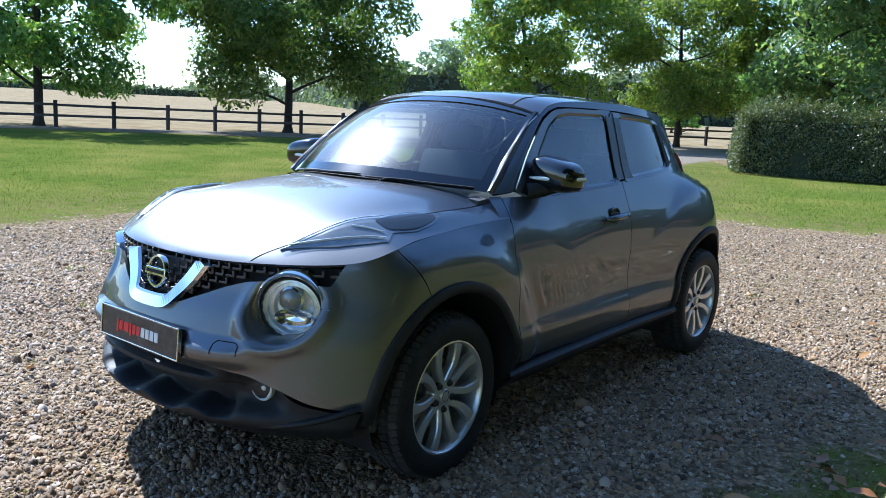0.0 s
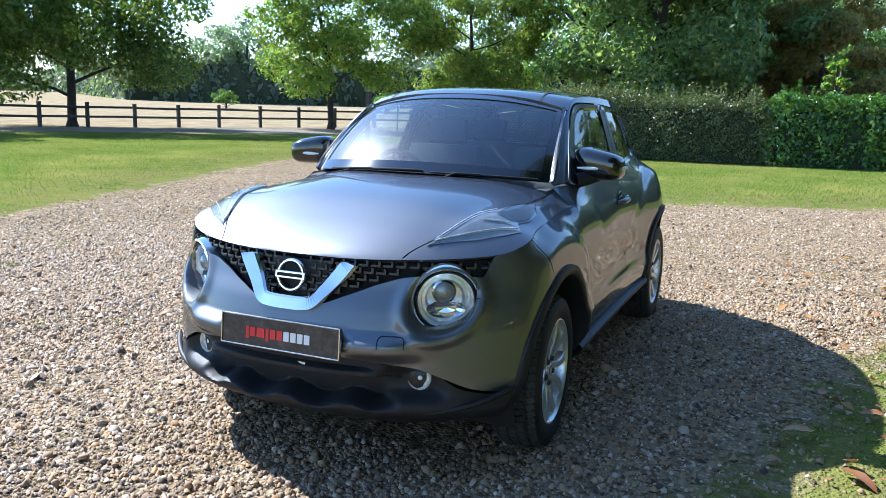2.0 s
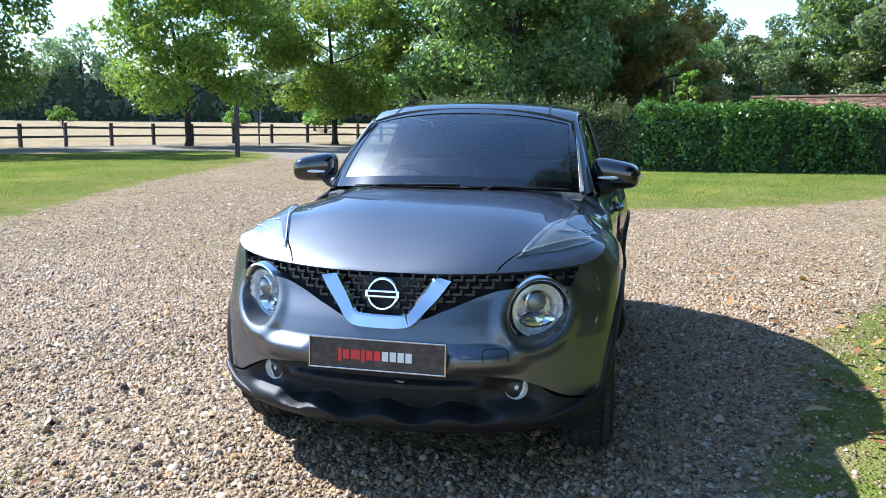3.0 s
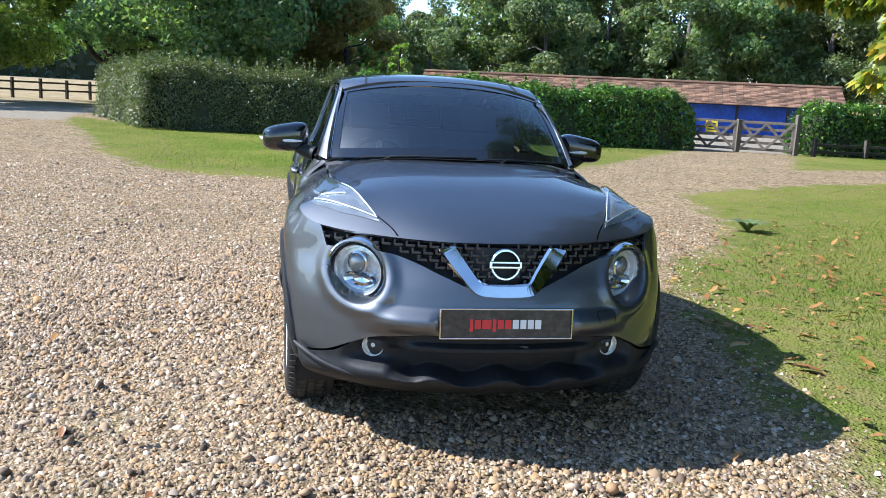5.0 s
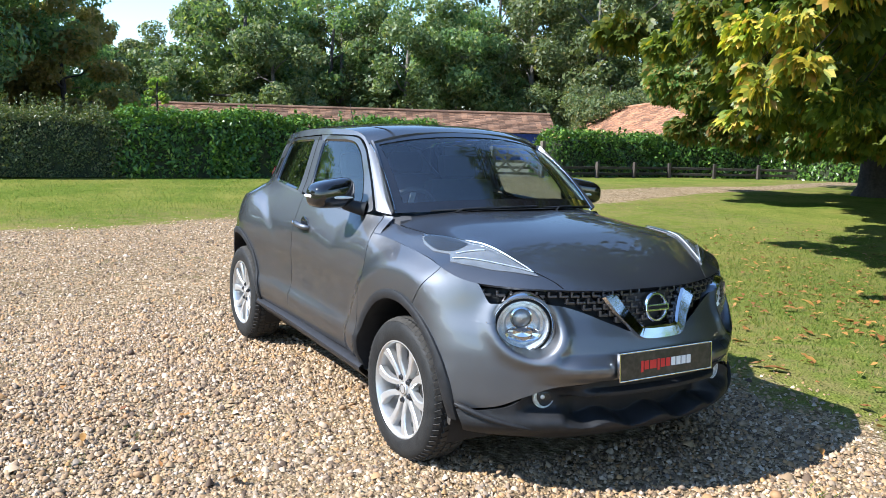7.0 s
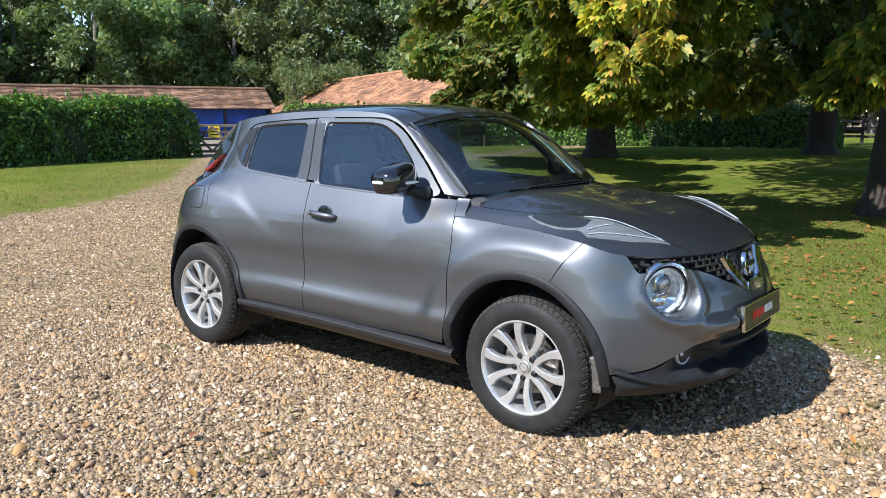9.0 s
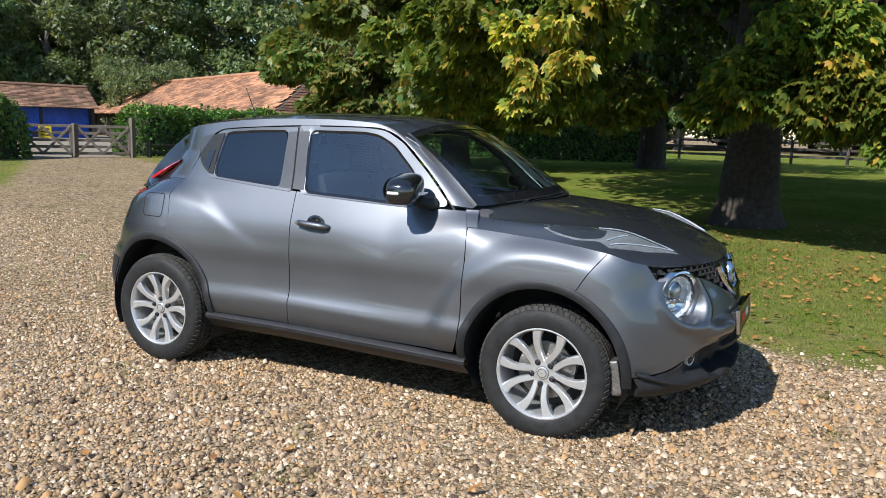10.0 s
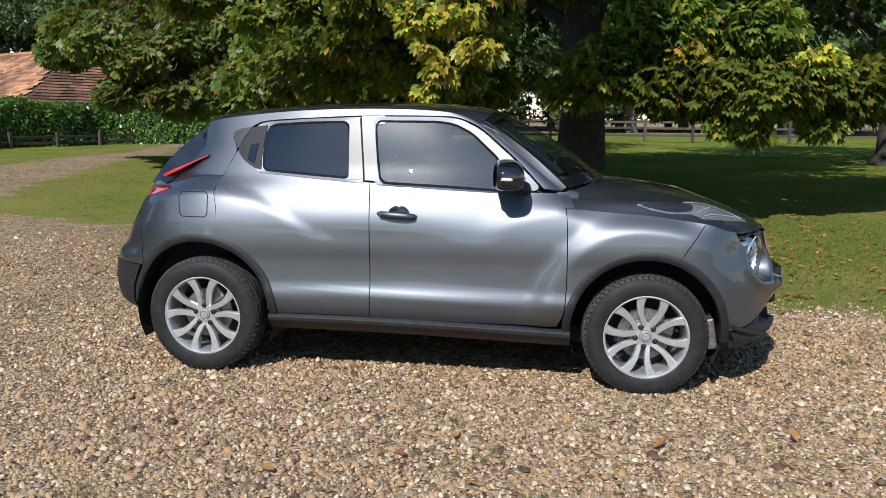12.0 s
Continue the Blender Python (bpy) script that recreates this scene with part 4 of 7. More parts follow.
# ---------------------------------------------------------------- rail fences and gate


def rail_fence(name, line, spacing, height, rails, seed, label, post=0.13, rail_h=0.11, mat_=None):
    """Post and rail: each post and each rail a piece of its own."""
    rng = random.Random(seed)
    root = empty(name, pose(line[0][0], line[0][1], ground_z(*line[0])))
    o = root.matrix_basis.translation
    pm = part("post", box_bm(post, post, height + 0.5, (0, 0, height / 2 - 0.15), 0.012), mat_ or M_RAIL, root)
    first, shared = True, {}
    for (x0, y0), (x1, y1) in zip(line[:-1], line[1:]):
        L = math.hypot(x1 - x0, y1 - y0)
        n = max(1, round(L / spacing))
        ang = math.atan2(y1 - y0, x1 - x0)
        ln = L / n
        for i in range(n):
            px, py = x0 + (x1 - x0) * i / n, y0 + (y1 - y0) * i / n
            z = ground_z(px, py) - o.z
            m = Matrix.Translation((px - o.x, py - o.y, z)) @ Matrix.Rotation(ang + rng.uniform(-0.06, 0.06), 4, 'Z')
            if first:
                pm.matrix_basis = m
                first = False
            else:
                q = new("post", pm.data)
                q.parent, q.matrix_basis = root, m @ Matrix.Diagonal((1, 1, rng.uniform(0.97, 1.04), 1))
            for h in rails:
                key = round(ln, 2)
                if key not in shared:
                    shared[key] = part("rail", box_bm(ln + 0.06, 0.045, rail_h, (ln / 2, 0.085, 0), 0.008), mat_ or M_RAIL, root)
                    q = shared[key]
                else:
                    q = new("rail", shared[key].data)
                    q.parent = root
                q.matrix_basis = Matrix.Translation((px - o.x, py - o.y, z + h)) @ Matrix.Rotation(ang, 4, 'Z') @ Matrix.Rotation(rng.uniform(-0.008, 0.008), 4, 'Y')
    tagged(root, label, "fence")
    return root


rail_fence("rail_fence", [(-2.5, -33.0), (-9.5, -30.6), (-16, -29.0), (-22, -27.3), (-28, -25.0), (-34, -22.0), (-40, -18.0), (-47, -14.2), (-58, -9)], 2.15, 0.98, (0.46, 0.88), 81, "dark weathered post and rail fence along the field", 0.14, 0.10)
rail_fence("rail_fence", [(-15, 34), (-2, 36), (12, 37), (30, 36)], 2.4, 1.05, (0.35, 0.7, 1.0), 83, "weathered post and rail fence behind the shaded lawn", 0.13, 0.11)
rail_fence("rail_fence", [(-17.6, 14.9), (-17.9, 20.5), (-16.2, 26)], 2.2, 0.46, (0.15, 0.36), 82, "low weathered rail fence before the laurel hedge", 0.11, 0.09)

gate_p = [(-19.35, 11.35), (-18.55, 12.85), (-17.75, 14.35)]


def gate_leaf(p, q, flip, label):
    """A five-bar leaf with crossed braces."""
    L = math.hypot(q[0] - p[0], q[1] - p[1]) - 0.08
    root = empty("field_gate", pose(p[0], p[1], ground_z(*p), 0, 0, math.degrees(math.atan2(q[1] - p[1], q[0] - p[0]))))
    for sx in (0.06, L - 0.02):
        part("stile", box_bm(0.09, 0.07, 0.93, (sx, 0, 0.53), 0.01), M_GATE, root)
    for z in (0.13, 0.33, 0.53, 0.74, 0.95):
        part("bar", box_bm(L - 0.05, 0.035, 0.085, (L / 2, 0, z), 0.008), M_GATE, root)
    for a, b in (((0.08, 0.13), (L / 2, 0.92)), ((L / 2, 0.13), (L - 0.05, 0.92)), ((0.08, 0.92), (L / 2, 0.13)), ((L / 2, 0.92), (L - 0.05, 0.13))):
        dx, dz = b[0] - a[0], b[1] - a[1]
        part("brace", box_bm(math.hypot(dx, dz), 0.03, 0.075, ((a[0] + b[0]) / 2, -0.035, (a[1] + b[1]) / 2), 0.006, rot=Matrix.Rotation(-math.atan2(dz, dx), 4, 'Y')), M_GATE, root)
    tagged(root, label, "gate", "gate leaves")
    return root


gate_leaf(gate_p[0], gate_p[1], 0, "weathered wooden five-bar gate leaf with crossed braces")
gate_leaf(gate_p[1], gate_p[2], 1, "weathered wooden five-bar gate leaf with crossed braces")
for p, h in ((gate_p[0], 1.10), (gate_p[1], 1.08), (gate_p[2], 1.30)):
    g = part("gate_post", box_bm(0.14, 0.14, h, (0, 0, h / 2 - 0.05), 0.02), M_GATE, None)
    g.matrix_basis = pose(p[0], p[1], ground_z(*p))
    tagged(g, "square weathered oak gate post", "gate post", "gate posts")
sign = empty("gate_sign", pose(-18.88, 12.1, ground_z(-18.9, 12.1) + 0.76, 0, 0, 62))
part("board", box_bm(0.36, 0.012, 0.36, (0, 0.05, 0), 0.004), M_YELLOW, sign)
for i in range(3):
    part("print_bar", box_bm(0.24, 0.004, 0.03, (0, 0.06, 0.09 - 0.09 * i)), M_DARK, sign)
    part("print_bar", box_bm(0.24, 0.004, 0.03, (0, 0.04, 0.09 - 0.09 * i)), M_DARK, sign)
tagged(sign, "small yellow notice fixed on the wooden gate", "sign")
stake = part("post", box_bm(0.13, 0.13, 1.75, (0, 0, 0.85), 0.015), M_RAIL, None)
stake.matrix_basis = pose(-20.6, -12.4, ground_z(-20.6, -12.4))
tagged(stake, "lone dark wooden post at the lawn's edge", "post")
fs = empty("field_sign", pose(-34.5, -18.4, 0.3, 0, 0, 35))
part("pole", box_bm(0.07, 0.07, 1.9, (0, 0, 0.9), 0.01), M_RAIL, fs)
part("board", box_bm(0.55, 0.03, 0.7, (0, 0.06, 1.5), 0.006), M_BLUESIGN, fs)
tagged(fs, "small pale notice board on a post by the fence", "sign")

# ---------------------------------------------------------------- farm sheds


def shed(name, ridge0, ridge1, ridge_z, eave_z, half, roof_mat, wall_mat, label, bays, hip=0.0, rows=16):
    """A long low shed with a tiled roof laid in courses, wall boards and posts at the open bays."""
    x0, y0 = ridge0
    x1, y1 = ridge1
    L = math.hypot(x1 - x0, y1 - y0)
    root = empty(name, pose(x0, y0, 0.25, 0, 0, math.degrees(math.atan2(y1 - y0, x1 - x0))))
    rng = np.random.default_rng(int(L * 10))
    rz, ez = ridge_z - 0.25, eave_z - 0.25
    for side in (-1, 1):
        V, F = [], []
        tile = 0.42
        for r in range(rows):
            a, b = r / rows, (r + 1.18) / rows
            n = int(L / tile)
            for i in range(n):
                u0, u1 = i * L / n + 0.006, (i + 1) * L / n - 0.006
                if hip and (u0 < hip * (1 - a) or u1 > L - hip * (1 - a)):
                    continue
                lift = 0.05 + rng.normal(0, 0.008)
                k = len(V)
                za, zb = rz + (ez - rz) * a, rz + (ez - rz) * b
                V += [(u0, side * half * a, za), (u1, side * half * a, za), (u1, side * half * b, zb + lift), (u0, side * half * b, zb + lift),
                      (u0, side * half * b, zb + lift - 0.05), (u1, side * half * b, zb + lift - 0.05)]
                F += [(k, k + 1, k + 2, k + 3), (k + 3, k + 2, k + 5, k + 4)]
        t = obj_from("roof_tiles", V, F, roof_mat, root)
        t["kind"] = "stuff"
    if hip:
        V, F = [], []
        for r in range(rows):
            a, b = r / rows, (r + 1.18) / rows
            n = max(1, int(2 * half * b / 0.42))
            for i in range(n):
                w0, w1 = -half * b + 2 * half * b * i / n, -half * b + 2 * half * b * (i + 1) / n - 0.008
                k = len(V)
                za, zb = rz + (ez - rz) * a, rz + (ez - rz) * b + 0.05
                for e in (lambda q: q, lambda q: L - q):
                    k = len(V)
                    V += [(e(hip * (1 - a)), w0 * a / b, za), (e(hip * (1 - a)), w1 * a / b, za), (e(hip * (1 - b)), w1, zb), (e(hip * (1 - b)), w0, zb)]
                    F += [(k, k + 1, k + 2, k + 3)]
        obj_from("hip_tiles", V, F, roof_mat, root)["kind"] = "stuff"
    under = bmesh.new()
    vs = [under.verts.new(p) for p in ((hip, 0, rz - 0.06), (L - hip, 0, rz - 0.06), (L, half, ez - 0.03), (0, half, ez - 0.03), (0, -half, ez - 0.03), (L, -half, ez - 0.03))]
    for f in ((0, 1, 2, 3), (0, 4, 5, 1), (0, 3, 4), (1, 5, 2)):
        under.faces.new([vs[i] for i in f])
    part("roof_boarding", under, M_DARKWOOD, root)
    v, f = tube_arrays([(hip, 0, rz + 0.05), (L - hip, 0, rz + 0.05)], [0.12, 0.12], 8)
    obj_from("ridge_tiles", v, f, roof_mat, root)
    ins = half - 0.45
    part("wall", box_bm(L - 0.6, 0.12, ez - 0.05, (L / 2, -ins + 0.5, (ez - 0.05) / 2)), wall_mat, root)
    part("wall", box_bm(L - 0.6, 0.12, ez - 0.05, (L / 2, ins - 0.5, (ez - 0.05) / 2)), wall_mat, root)
    for u in (0.35, L - 0.35):
        part("end_wall", box_bm(0.12, 2 * ins, ez - 0.05, (u, 0, (ez - 0.05) / 2)), M_DARKWOOD, root)
    for i in range(bays + 1):
        for s in (-1, 1):
            part("post", box_bm(0.16, 0.16, ez, (0.3 + (L - 0.6) * i / bays, s * (half - 0.3), ez / 2), 0.01), M_DARKWOOD, root)
    tagged(root, label, "shed")
    return root


shed("tiled_shed", (-41.7, 33.0), (-53.5, 8.2), 3.45, 2.15, 2.6, M_TILE, M_BLUE, "long low shed with brown clay tiles and blue sheeting", 9)
shed("tiled_barn", (-48.5, 43.4), (-18.2, 28.0), 4.25, 1.95, 4.0, M_TILE2, M_DARKWOOD, "low barn with hipped orange clay tile roof", 6, hip=3.2, rows=18)
shed("tiled_outbuilding", (-52.5, 5.5), (-58.5, 6.7), 3.95, 2.7, 1.8, M_TILE, M_DARKWOOD, "small gabled outbuilding with dark tiled roof", 2)

# ---------------------------------------------------------------- the car: shape of its skin
# x forward, y to its left, z up; origin on the ground midway between the axles


def lerp(x, pts):
    """Smooth interpolation through a short table of pairs."""
    xs = [p[0] for p in pts]
    if x <= xs[0]:
        return pts[0][1]
    if x >= xs[-1]:
        return pts[-1][1]
    i = max(k for k in range(len(xs)) if xs[k] <= x)
    i = min(i, len(xs) - 2)
    h = xs[i + 1] - xs[i]
    t = (x - xs[i]) / h

    def slope(k):
        if k == 0:
            return (pts[1][1] - pts[0][1]) / (xs[1] - xs[0])
        if k == len(xs) - 1:
            return (pts[-1][1] - pts[-2][1]) / (xs[-1] - xs[-2])
        a = (pts[k][1] - pts[k - 1][1]) / (xs[k] - xs[k - 1])
        b = (pts[k + 1][1] - pts[k][1]) / (xs[k + 1] - xs[k])
        return 0.0 if a * b <= 0 else 2 * a * b / (a + b)
    m0, m1 = slope(i), slope(i + 1)
    t2, t3 = t * t, t * t * t
    return (2 * t3 - 3 * t2 + 1) * pts[i][1] + (t3 - 2 * t2 + t) * h * m0 + (-2 * t3 + 3 * t2) * pts[i + 1][1] + (t3 - t2) * h * m1


def sstep(a, b, x):
    t = min(1, max(0, (x - a) / (b - a)))
    return t * t * (3 - 2 * t)


FX, RX = 0.80, -0.95                      # where the nose and the tail begin to round off
NOSE = [(0.20, 1.93), (0.27, 2.03), (0.34, 2.075), (0.42, 2.085), (0.50, 2.085), (0.58, 2.08), (0.66, 2.055), (0.76, 2.005), (0.85, 1.98), (0.95, 1.93)]
TAIL = [(0.20, -1.72), (0.27, -1.86), (0.36, -2.01), (0.50, -2.03), (0.63, -2.01), (0.70, -1.95), (0.81, -1.90), (0.94, -1.835), (1.03, -1.80), (1.12, -1.70), (1.3, -1.5)]
FLANK = [(0.20, 0.775), (0.27, 0.80), (0.33, 0.822), (0.40, 0.846), (0.47, 0.850), (0.54, 0.836), (0.65, 0.835), (0.76, 0.840), (0.84, 0.834), (0.91, 0.820), (0.98, 0.798), (1.06, 0.765), (1.2, 0.70), (1.6, 0.6)]
BELT = [(-1.75, 0.50), (-1.5, 0.585), (-1.3, 0.645), (-1.0, 0.700), (-0.6, 0.748), (0.0, 0.765), (0.45, 0.752), (0.7, 0.722), (0.9, 0.66)]
SHOULDER = [(-1.9, 1.10), (-1.3, 1.13), (-0.9, 1.13), (0.0, 1.08), (0.45, 1.05), (0.8, 1.06)]
LEAN = [(-1.9, 2.2), (-1.25, 1.9), (-0.95, 1.0), (-0.6, 0.5), (0.0, 0.40), (0.35, 0.42), (0.62, 0.9), (0.8, 1.5)]


CREASE = [(-1.5, 1.045), (-1.166, 1.052), (-0.955, 1.018), (-0.818, 0.950), (-0.617, 0.835), (-0.45, 0.76)]    # edge of the rear haunch


def flank(x, z):
    """Half width of the side at a length and height, greenhouse included."""
    low = lerp(z, FLANK)
    low += 0.036 * (1 - sstep(0.53, 0.66, math.hypot(x - 1.262, (z - 0.34) * (1.0 if z > 0.34 else 0.3)))) * sstep(0.2, 0.5, z)
    zc = lerp(x, CREASE)
    low += 0.038 * math.exp(-((x + 1.26) / 0.46) ** 2) * (1 - sstep(zc - 0.015, zc + 0.040, z)) * sstep(0.2, 0.5, z)
    low -= 0.012 * math.exp(-((x + 0.05) / 0.55) ** 2) * sstep(0.45, 0.6, z) * (1 - sstep(0.8, 0.95, z))
    # pressed crease that dies out towards the ends of the doors
    low += 0.0028 * math.exp(-((z - 0.475 + 0.05 * x) / 0.018) ** 2) * sstep(-0.75, -0.45, x) * (1 - sstep(0.45, 0.75, x))
    # the wing rolls over into the bonnet
    ze = lerp(x, EDGE_Z)
    low -= 0.036 * sstep(ze - 0.12, ze + 0.02, z) ** 2 * sstep(0.78, 0.98, x) * (1 - sstep(1.40, 1.62, x))
    zs = lerp(x, SHOULDER)
    yb = lerp(x, BELT)
    k = lerp(x, LEAN)
    cab = yb - (z - zs) * (0.44 if z > zs else k)
    s = 0.045
    h = max(s - abs(low - cab), 0) / s
    return min(low, cab) - h * h * s * 0.25


ROUND = 2.3


def smin(a, b, s):
    h = max(s - abs(a - b), 0) / s
    return min(a, b) - h * h * s * 0.25


def skin(w, z):
    """The wrap-round side. w 0 to 1 runs from the front wheel's rear round to the middle of the nose; below 0 along the side;
    below -1 round the tail to its middle at -2."""
    if w >= 0:
        a = lerp(z, NOSE) - FX
        t = (1 - min(w, 1)) * math.pi / 2
        x = FX + a * max(math.cos(t), 0) ** (2 / ROUND)
        return Vector((x, smin(1.05 * max(math.sin(t), 0) ** (2 / ROUND), flank(min(x, 1.75), z), 0.07), z)) if w < 1 else Vector((x, 0, z))
    if w >= -1:
        x = FX + (FX - RX) * w
        return Vector((x, flank(x, z), z))
    a = RX - lerp(z, TAIL)
    t = (-1 - w) * math.pi / 2
    n = 3.0
    x = RX - a * math.sin(t) ** (2 / n)
    return Vector((x, flank(max(x, -1.75), z) * max(math.cos(t), 0) ** (2 / n), z))


def w_of(x, z):
    if x > FX:
        a = lerp(z, NOSE) - FX
        return 1 - math.acos(min(1, ((x - FX) / a)) ** (ROUND / 2)) / (math.pi / 2)
    if x >= RX:
        return (x - FX) / (FX - RX)
    a = RX - lerp(z, TAIL)
    return -1 - math.asin(min(1, (RX - x) / a) ** 1.5) / (math.pi / 2)


def w_of_y(y, z):
    """Place on the nose at a given distance from the middle."""
    lo, hi = 0.2, 1.0
    for _ in range(30):
        m = (lo + hi) / 2
        lo, hi = (m, hi) if skin(m, z).y > y else (lo, m)
    return lo


def side(x, z):
    return skin(w_of(x, z), z)


EDGE_Z = [(0.80, 0.985), (1.1, 0.968), (1.3, 0.955), (1.55, 0.925), (1.72, 0.875), (1.9, 0.858), (1.98, 0.850)]
MID_Z = [(0.70, 1.14), (0.80, 1.13), (1.0, 1.11), (1.2, 1.09), (1.5, 1.045), (1.75, 0.97), (1.9, 0.905), (1.955, 0.872), (1.98, 0.851)]
BONNET_Y = [(0.80, 0.66), (1.2, 0.668), (1.5, 0.61), (1.76, 0.50), (1.93, 0.41), (2.0, 0.40)]


def edge_y(x):
    z = lerp(x, EDGE_Z)
    return skin(w_of(x, z), z).y


def top(x, y):
    """Height of the bonnet and wing tops."""
    q = min(1.0, abs(y) / max(edge_y(x), 1e-4))
    zs, zc = lerp(x, EDGE_Z), lerp(x, MID_Z)
    z = zs + (zc - zs) * (1 - q ** 3.2)
    # raised swage beside the lamps
    ye = lerp(x, BONNET_Y)
    return z + 0.012 * math.exp(-((abs(y) - ye - 0.02) / 0.06) ** 2) * sstep(0.85, 1.2, x) * (1 - sstep(1.55, 1.85, x))


def polyline(pts, n, smooth=True):
    """n + 1 points at even steps along a line of pairs, rounded through them if smooth."""
    P = [Vector((*p, 0)) if len(p) == 2 else Vector(p) for p in pts]
    if smooth and len(P) > 2:
        D = []
        for i in range(len(P) - 1):
            p0, p1, p2, p3 = P[max(i - 1, 0)], P[i], P[i + 1], P[min(i + 2, len(P) - 1)]
            for k in range(10):
                t = k / 10
                D.append(0.5 * (2 * p1 + (p2 - p0) * t + (2 * p0 - 5 * p1 + 4 * p2 - p3) * t * t + (3 * p1 - p0 - 3 * p2 + p3) * t ** 3))
        P = D + [P[-1]]
    s = [0.0]
    for a, b in zip(P[:-1], P[1:]):
        s.append(s[-1] + (b - a).length)
    out = []
    j = 0
    for i in range(n + 1):
        t = s[-1] * i / n
        while j < len(P) - 2 and s[j + 1] < t:
            j += 1
        f = (t - s[j]) / max(s[j + 1] - s[j], 1e-9)
        out.append(P[j].lerp(P[j + 1], min(1, f)))
    return out


def coons(bottom, top_, left, right, nu, nv, smooth=True):
    """Even grid of plan points between four border lines. bottom and top run along u, left and right along v."""
    B, T = polyline(bottom, nu, smooth), polyline(top_, nu, smooth)
    L, R = polyline(left, nv, smooth), polyline(right, nv, smooth)
    g = []
    for i in range(nu + 1):
        u = i / nu
        row = []
        for j in range(nv + 1):
            v = j / nv
            row.append((1 - v) * B[i] + v * T[i] + (1 - u) * L[j] + u * R[j]
                       - ((1 - u) * (1 - v) * B[0] + u * (1 - v) * B[-1] + (1 - u) * v * T[0] + u * v * T[-1]))
        g.append(row)
    return g


def sheet(name, grid, material, parent, label="", sgn=1, lip=0.012, push=0.0, outward=None, mirror=False):
    """A panel from a grid of places, with its rim turned inward. sgn -1: the same on the other side. mirror: both halves in one mesh."""
    bm = bmesh.new()
    for s in ((1, -1) if mirror else (sgn,)):
        vs = [[bm.verts.new((p.x, p.y * s, p.z)) for p in row] for row in grid]
        for i in range(len(grid) - 1):
            for j in range(len(grid[0]) - 1):
                q = [vs[i][j], vs[i + 1][j], vs[i + 1][j + 1], vs[i][j + 1]]
                try:
                    bm.faces.new(q if s > 0 else q[::-1])
                except ValueError:
                    pass
    bmesh.ops.remove_doubles(bm, verts=bm.verts, dist=0.0004)
    bm.normal_update()
    ref = outward or Vector((0, 0.6 * (0 if mirror else sgn), 1.0)).normalized()
    if sum((f.normal.dot(ref) for f in bm.faces), 0.0) < 0:
        bmesh.ops.reverse_faces(bm, faces=bm.faces)
        bm.normal_update()
    for v in bm.verts:
        v.co += v.normal * push
    if lip:
        be = [e for e in bm.edges if e.is_boundary]
        nrm = {v: v.normal.copy() for e in be for v in e.verts}
        r = bmesh.ops.extrude_edge_only(bm, edges=be)
        nv = [g for g in r["geom"] if isinstance(g, bmesh.types.BMVert)]
        old = {}
        for v in nv:
            src = min((o for e in v.link_edges for o in e.verts if o in nrm), key=lambda o: (o.co - v.co).length, default=None)
            if src is not None:
                old[v] = nrm[src]
        for v, n_ in old.items():
            v.co -= n_ * lip
    return part(name, bm, material, parent, label, smooth=True)


def on_side(g):
    return [[side(p.x, p.y) for p in row] for row in g]


def ribbon(name, pts, width, material, parent, sgn=1, lift=0.001, nref=None):
    """A narrow band laid along places on the skin, for panel gaps and trims."""
    bm = bmesh.new()
    rows = []
    for i, p in enumerate(pts):
        d = (pts[min(i + 1, len(pts) - 1)] - pts[max(i - 1, 0)]).normalized()
        n = (nref or Vector((0, 1, 0.15))).normalized() if not callable(nref) else nref(p)
        s = d.cross(n).normalized() * width / 2
        rows.append([bm.verts.new(((p + q + n * lift).x, (p + q + n * lift).y * sgn, (p + q + n * lift).z)) for q in (s, -s)])
    for a, b in zip(rows[:-1], rows[1:]):
        bm.faces.new([a[0], a[1], b[1], b[0]])
    return part(name, bm, material, parent, smooth=True)


def lathe_bm(profile, seg, bm=None, m=None, close=True):
    """Turns a profile of (radius, depth) pairs round the y axis."""
    bm = bm or bmesh.new()
    rings = []
    for r, y in profile:
        rings.append([bm.verts.new((m or Matrix()) @ Vector((r * math.cos(2 * math.pi * k / seg), y, r * math.sin(2 * math.pi * k / seg)))) for k in range(seg)])
    for a, b in zip(rings[:-1], rings[1:]):
        for k in range(seg):
            q = (k + 1) % seg
            bm.faces.new([a[k], a[q], b[q], b[k]])
    if close:
        bm.faces.new(rings[0][::-1])
        bm.faces.new(rings[-1])
    return bm


car = empty("car")
tagged(car, "grey metallic small crossover car with alloy wheels parked on gravel", "car")
ARCH_F, ARCH_R = (1.262, 0.335, 0.442), (-1.246, 0.350, 0.456)


def arc(c, r, a0, a1, n=14):
    return [(c[0] + r * math.cos(radians(a0 + (a1 - a0) * i / n)), c[1] + r * math.sin(radians(a0 + (a1 - a0) * i / n))) for i in range(n + 1)]


SILL = 0.345
G = 0.0016      # half a panel gap


def belt_z(x):
    return lerp(x, [(-1.0, 1.168), (-0.88, 1.158), (-0.39, 1.112), (-0.2, 1.10), (0.5, 1.068), (0.72, 1.062)])


door_front = [(0.790, SILL), (0.826, 0.44), (0.836, 0.60), (0.834, 0.86), (0.822, 0.98), (0.775, 1.062)]
door_mid = [(-0.252, SILL + 0.012), (-0.252, 0.6), (-0.256, 0.87), (-0.268, 1.105)]
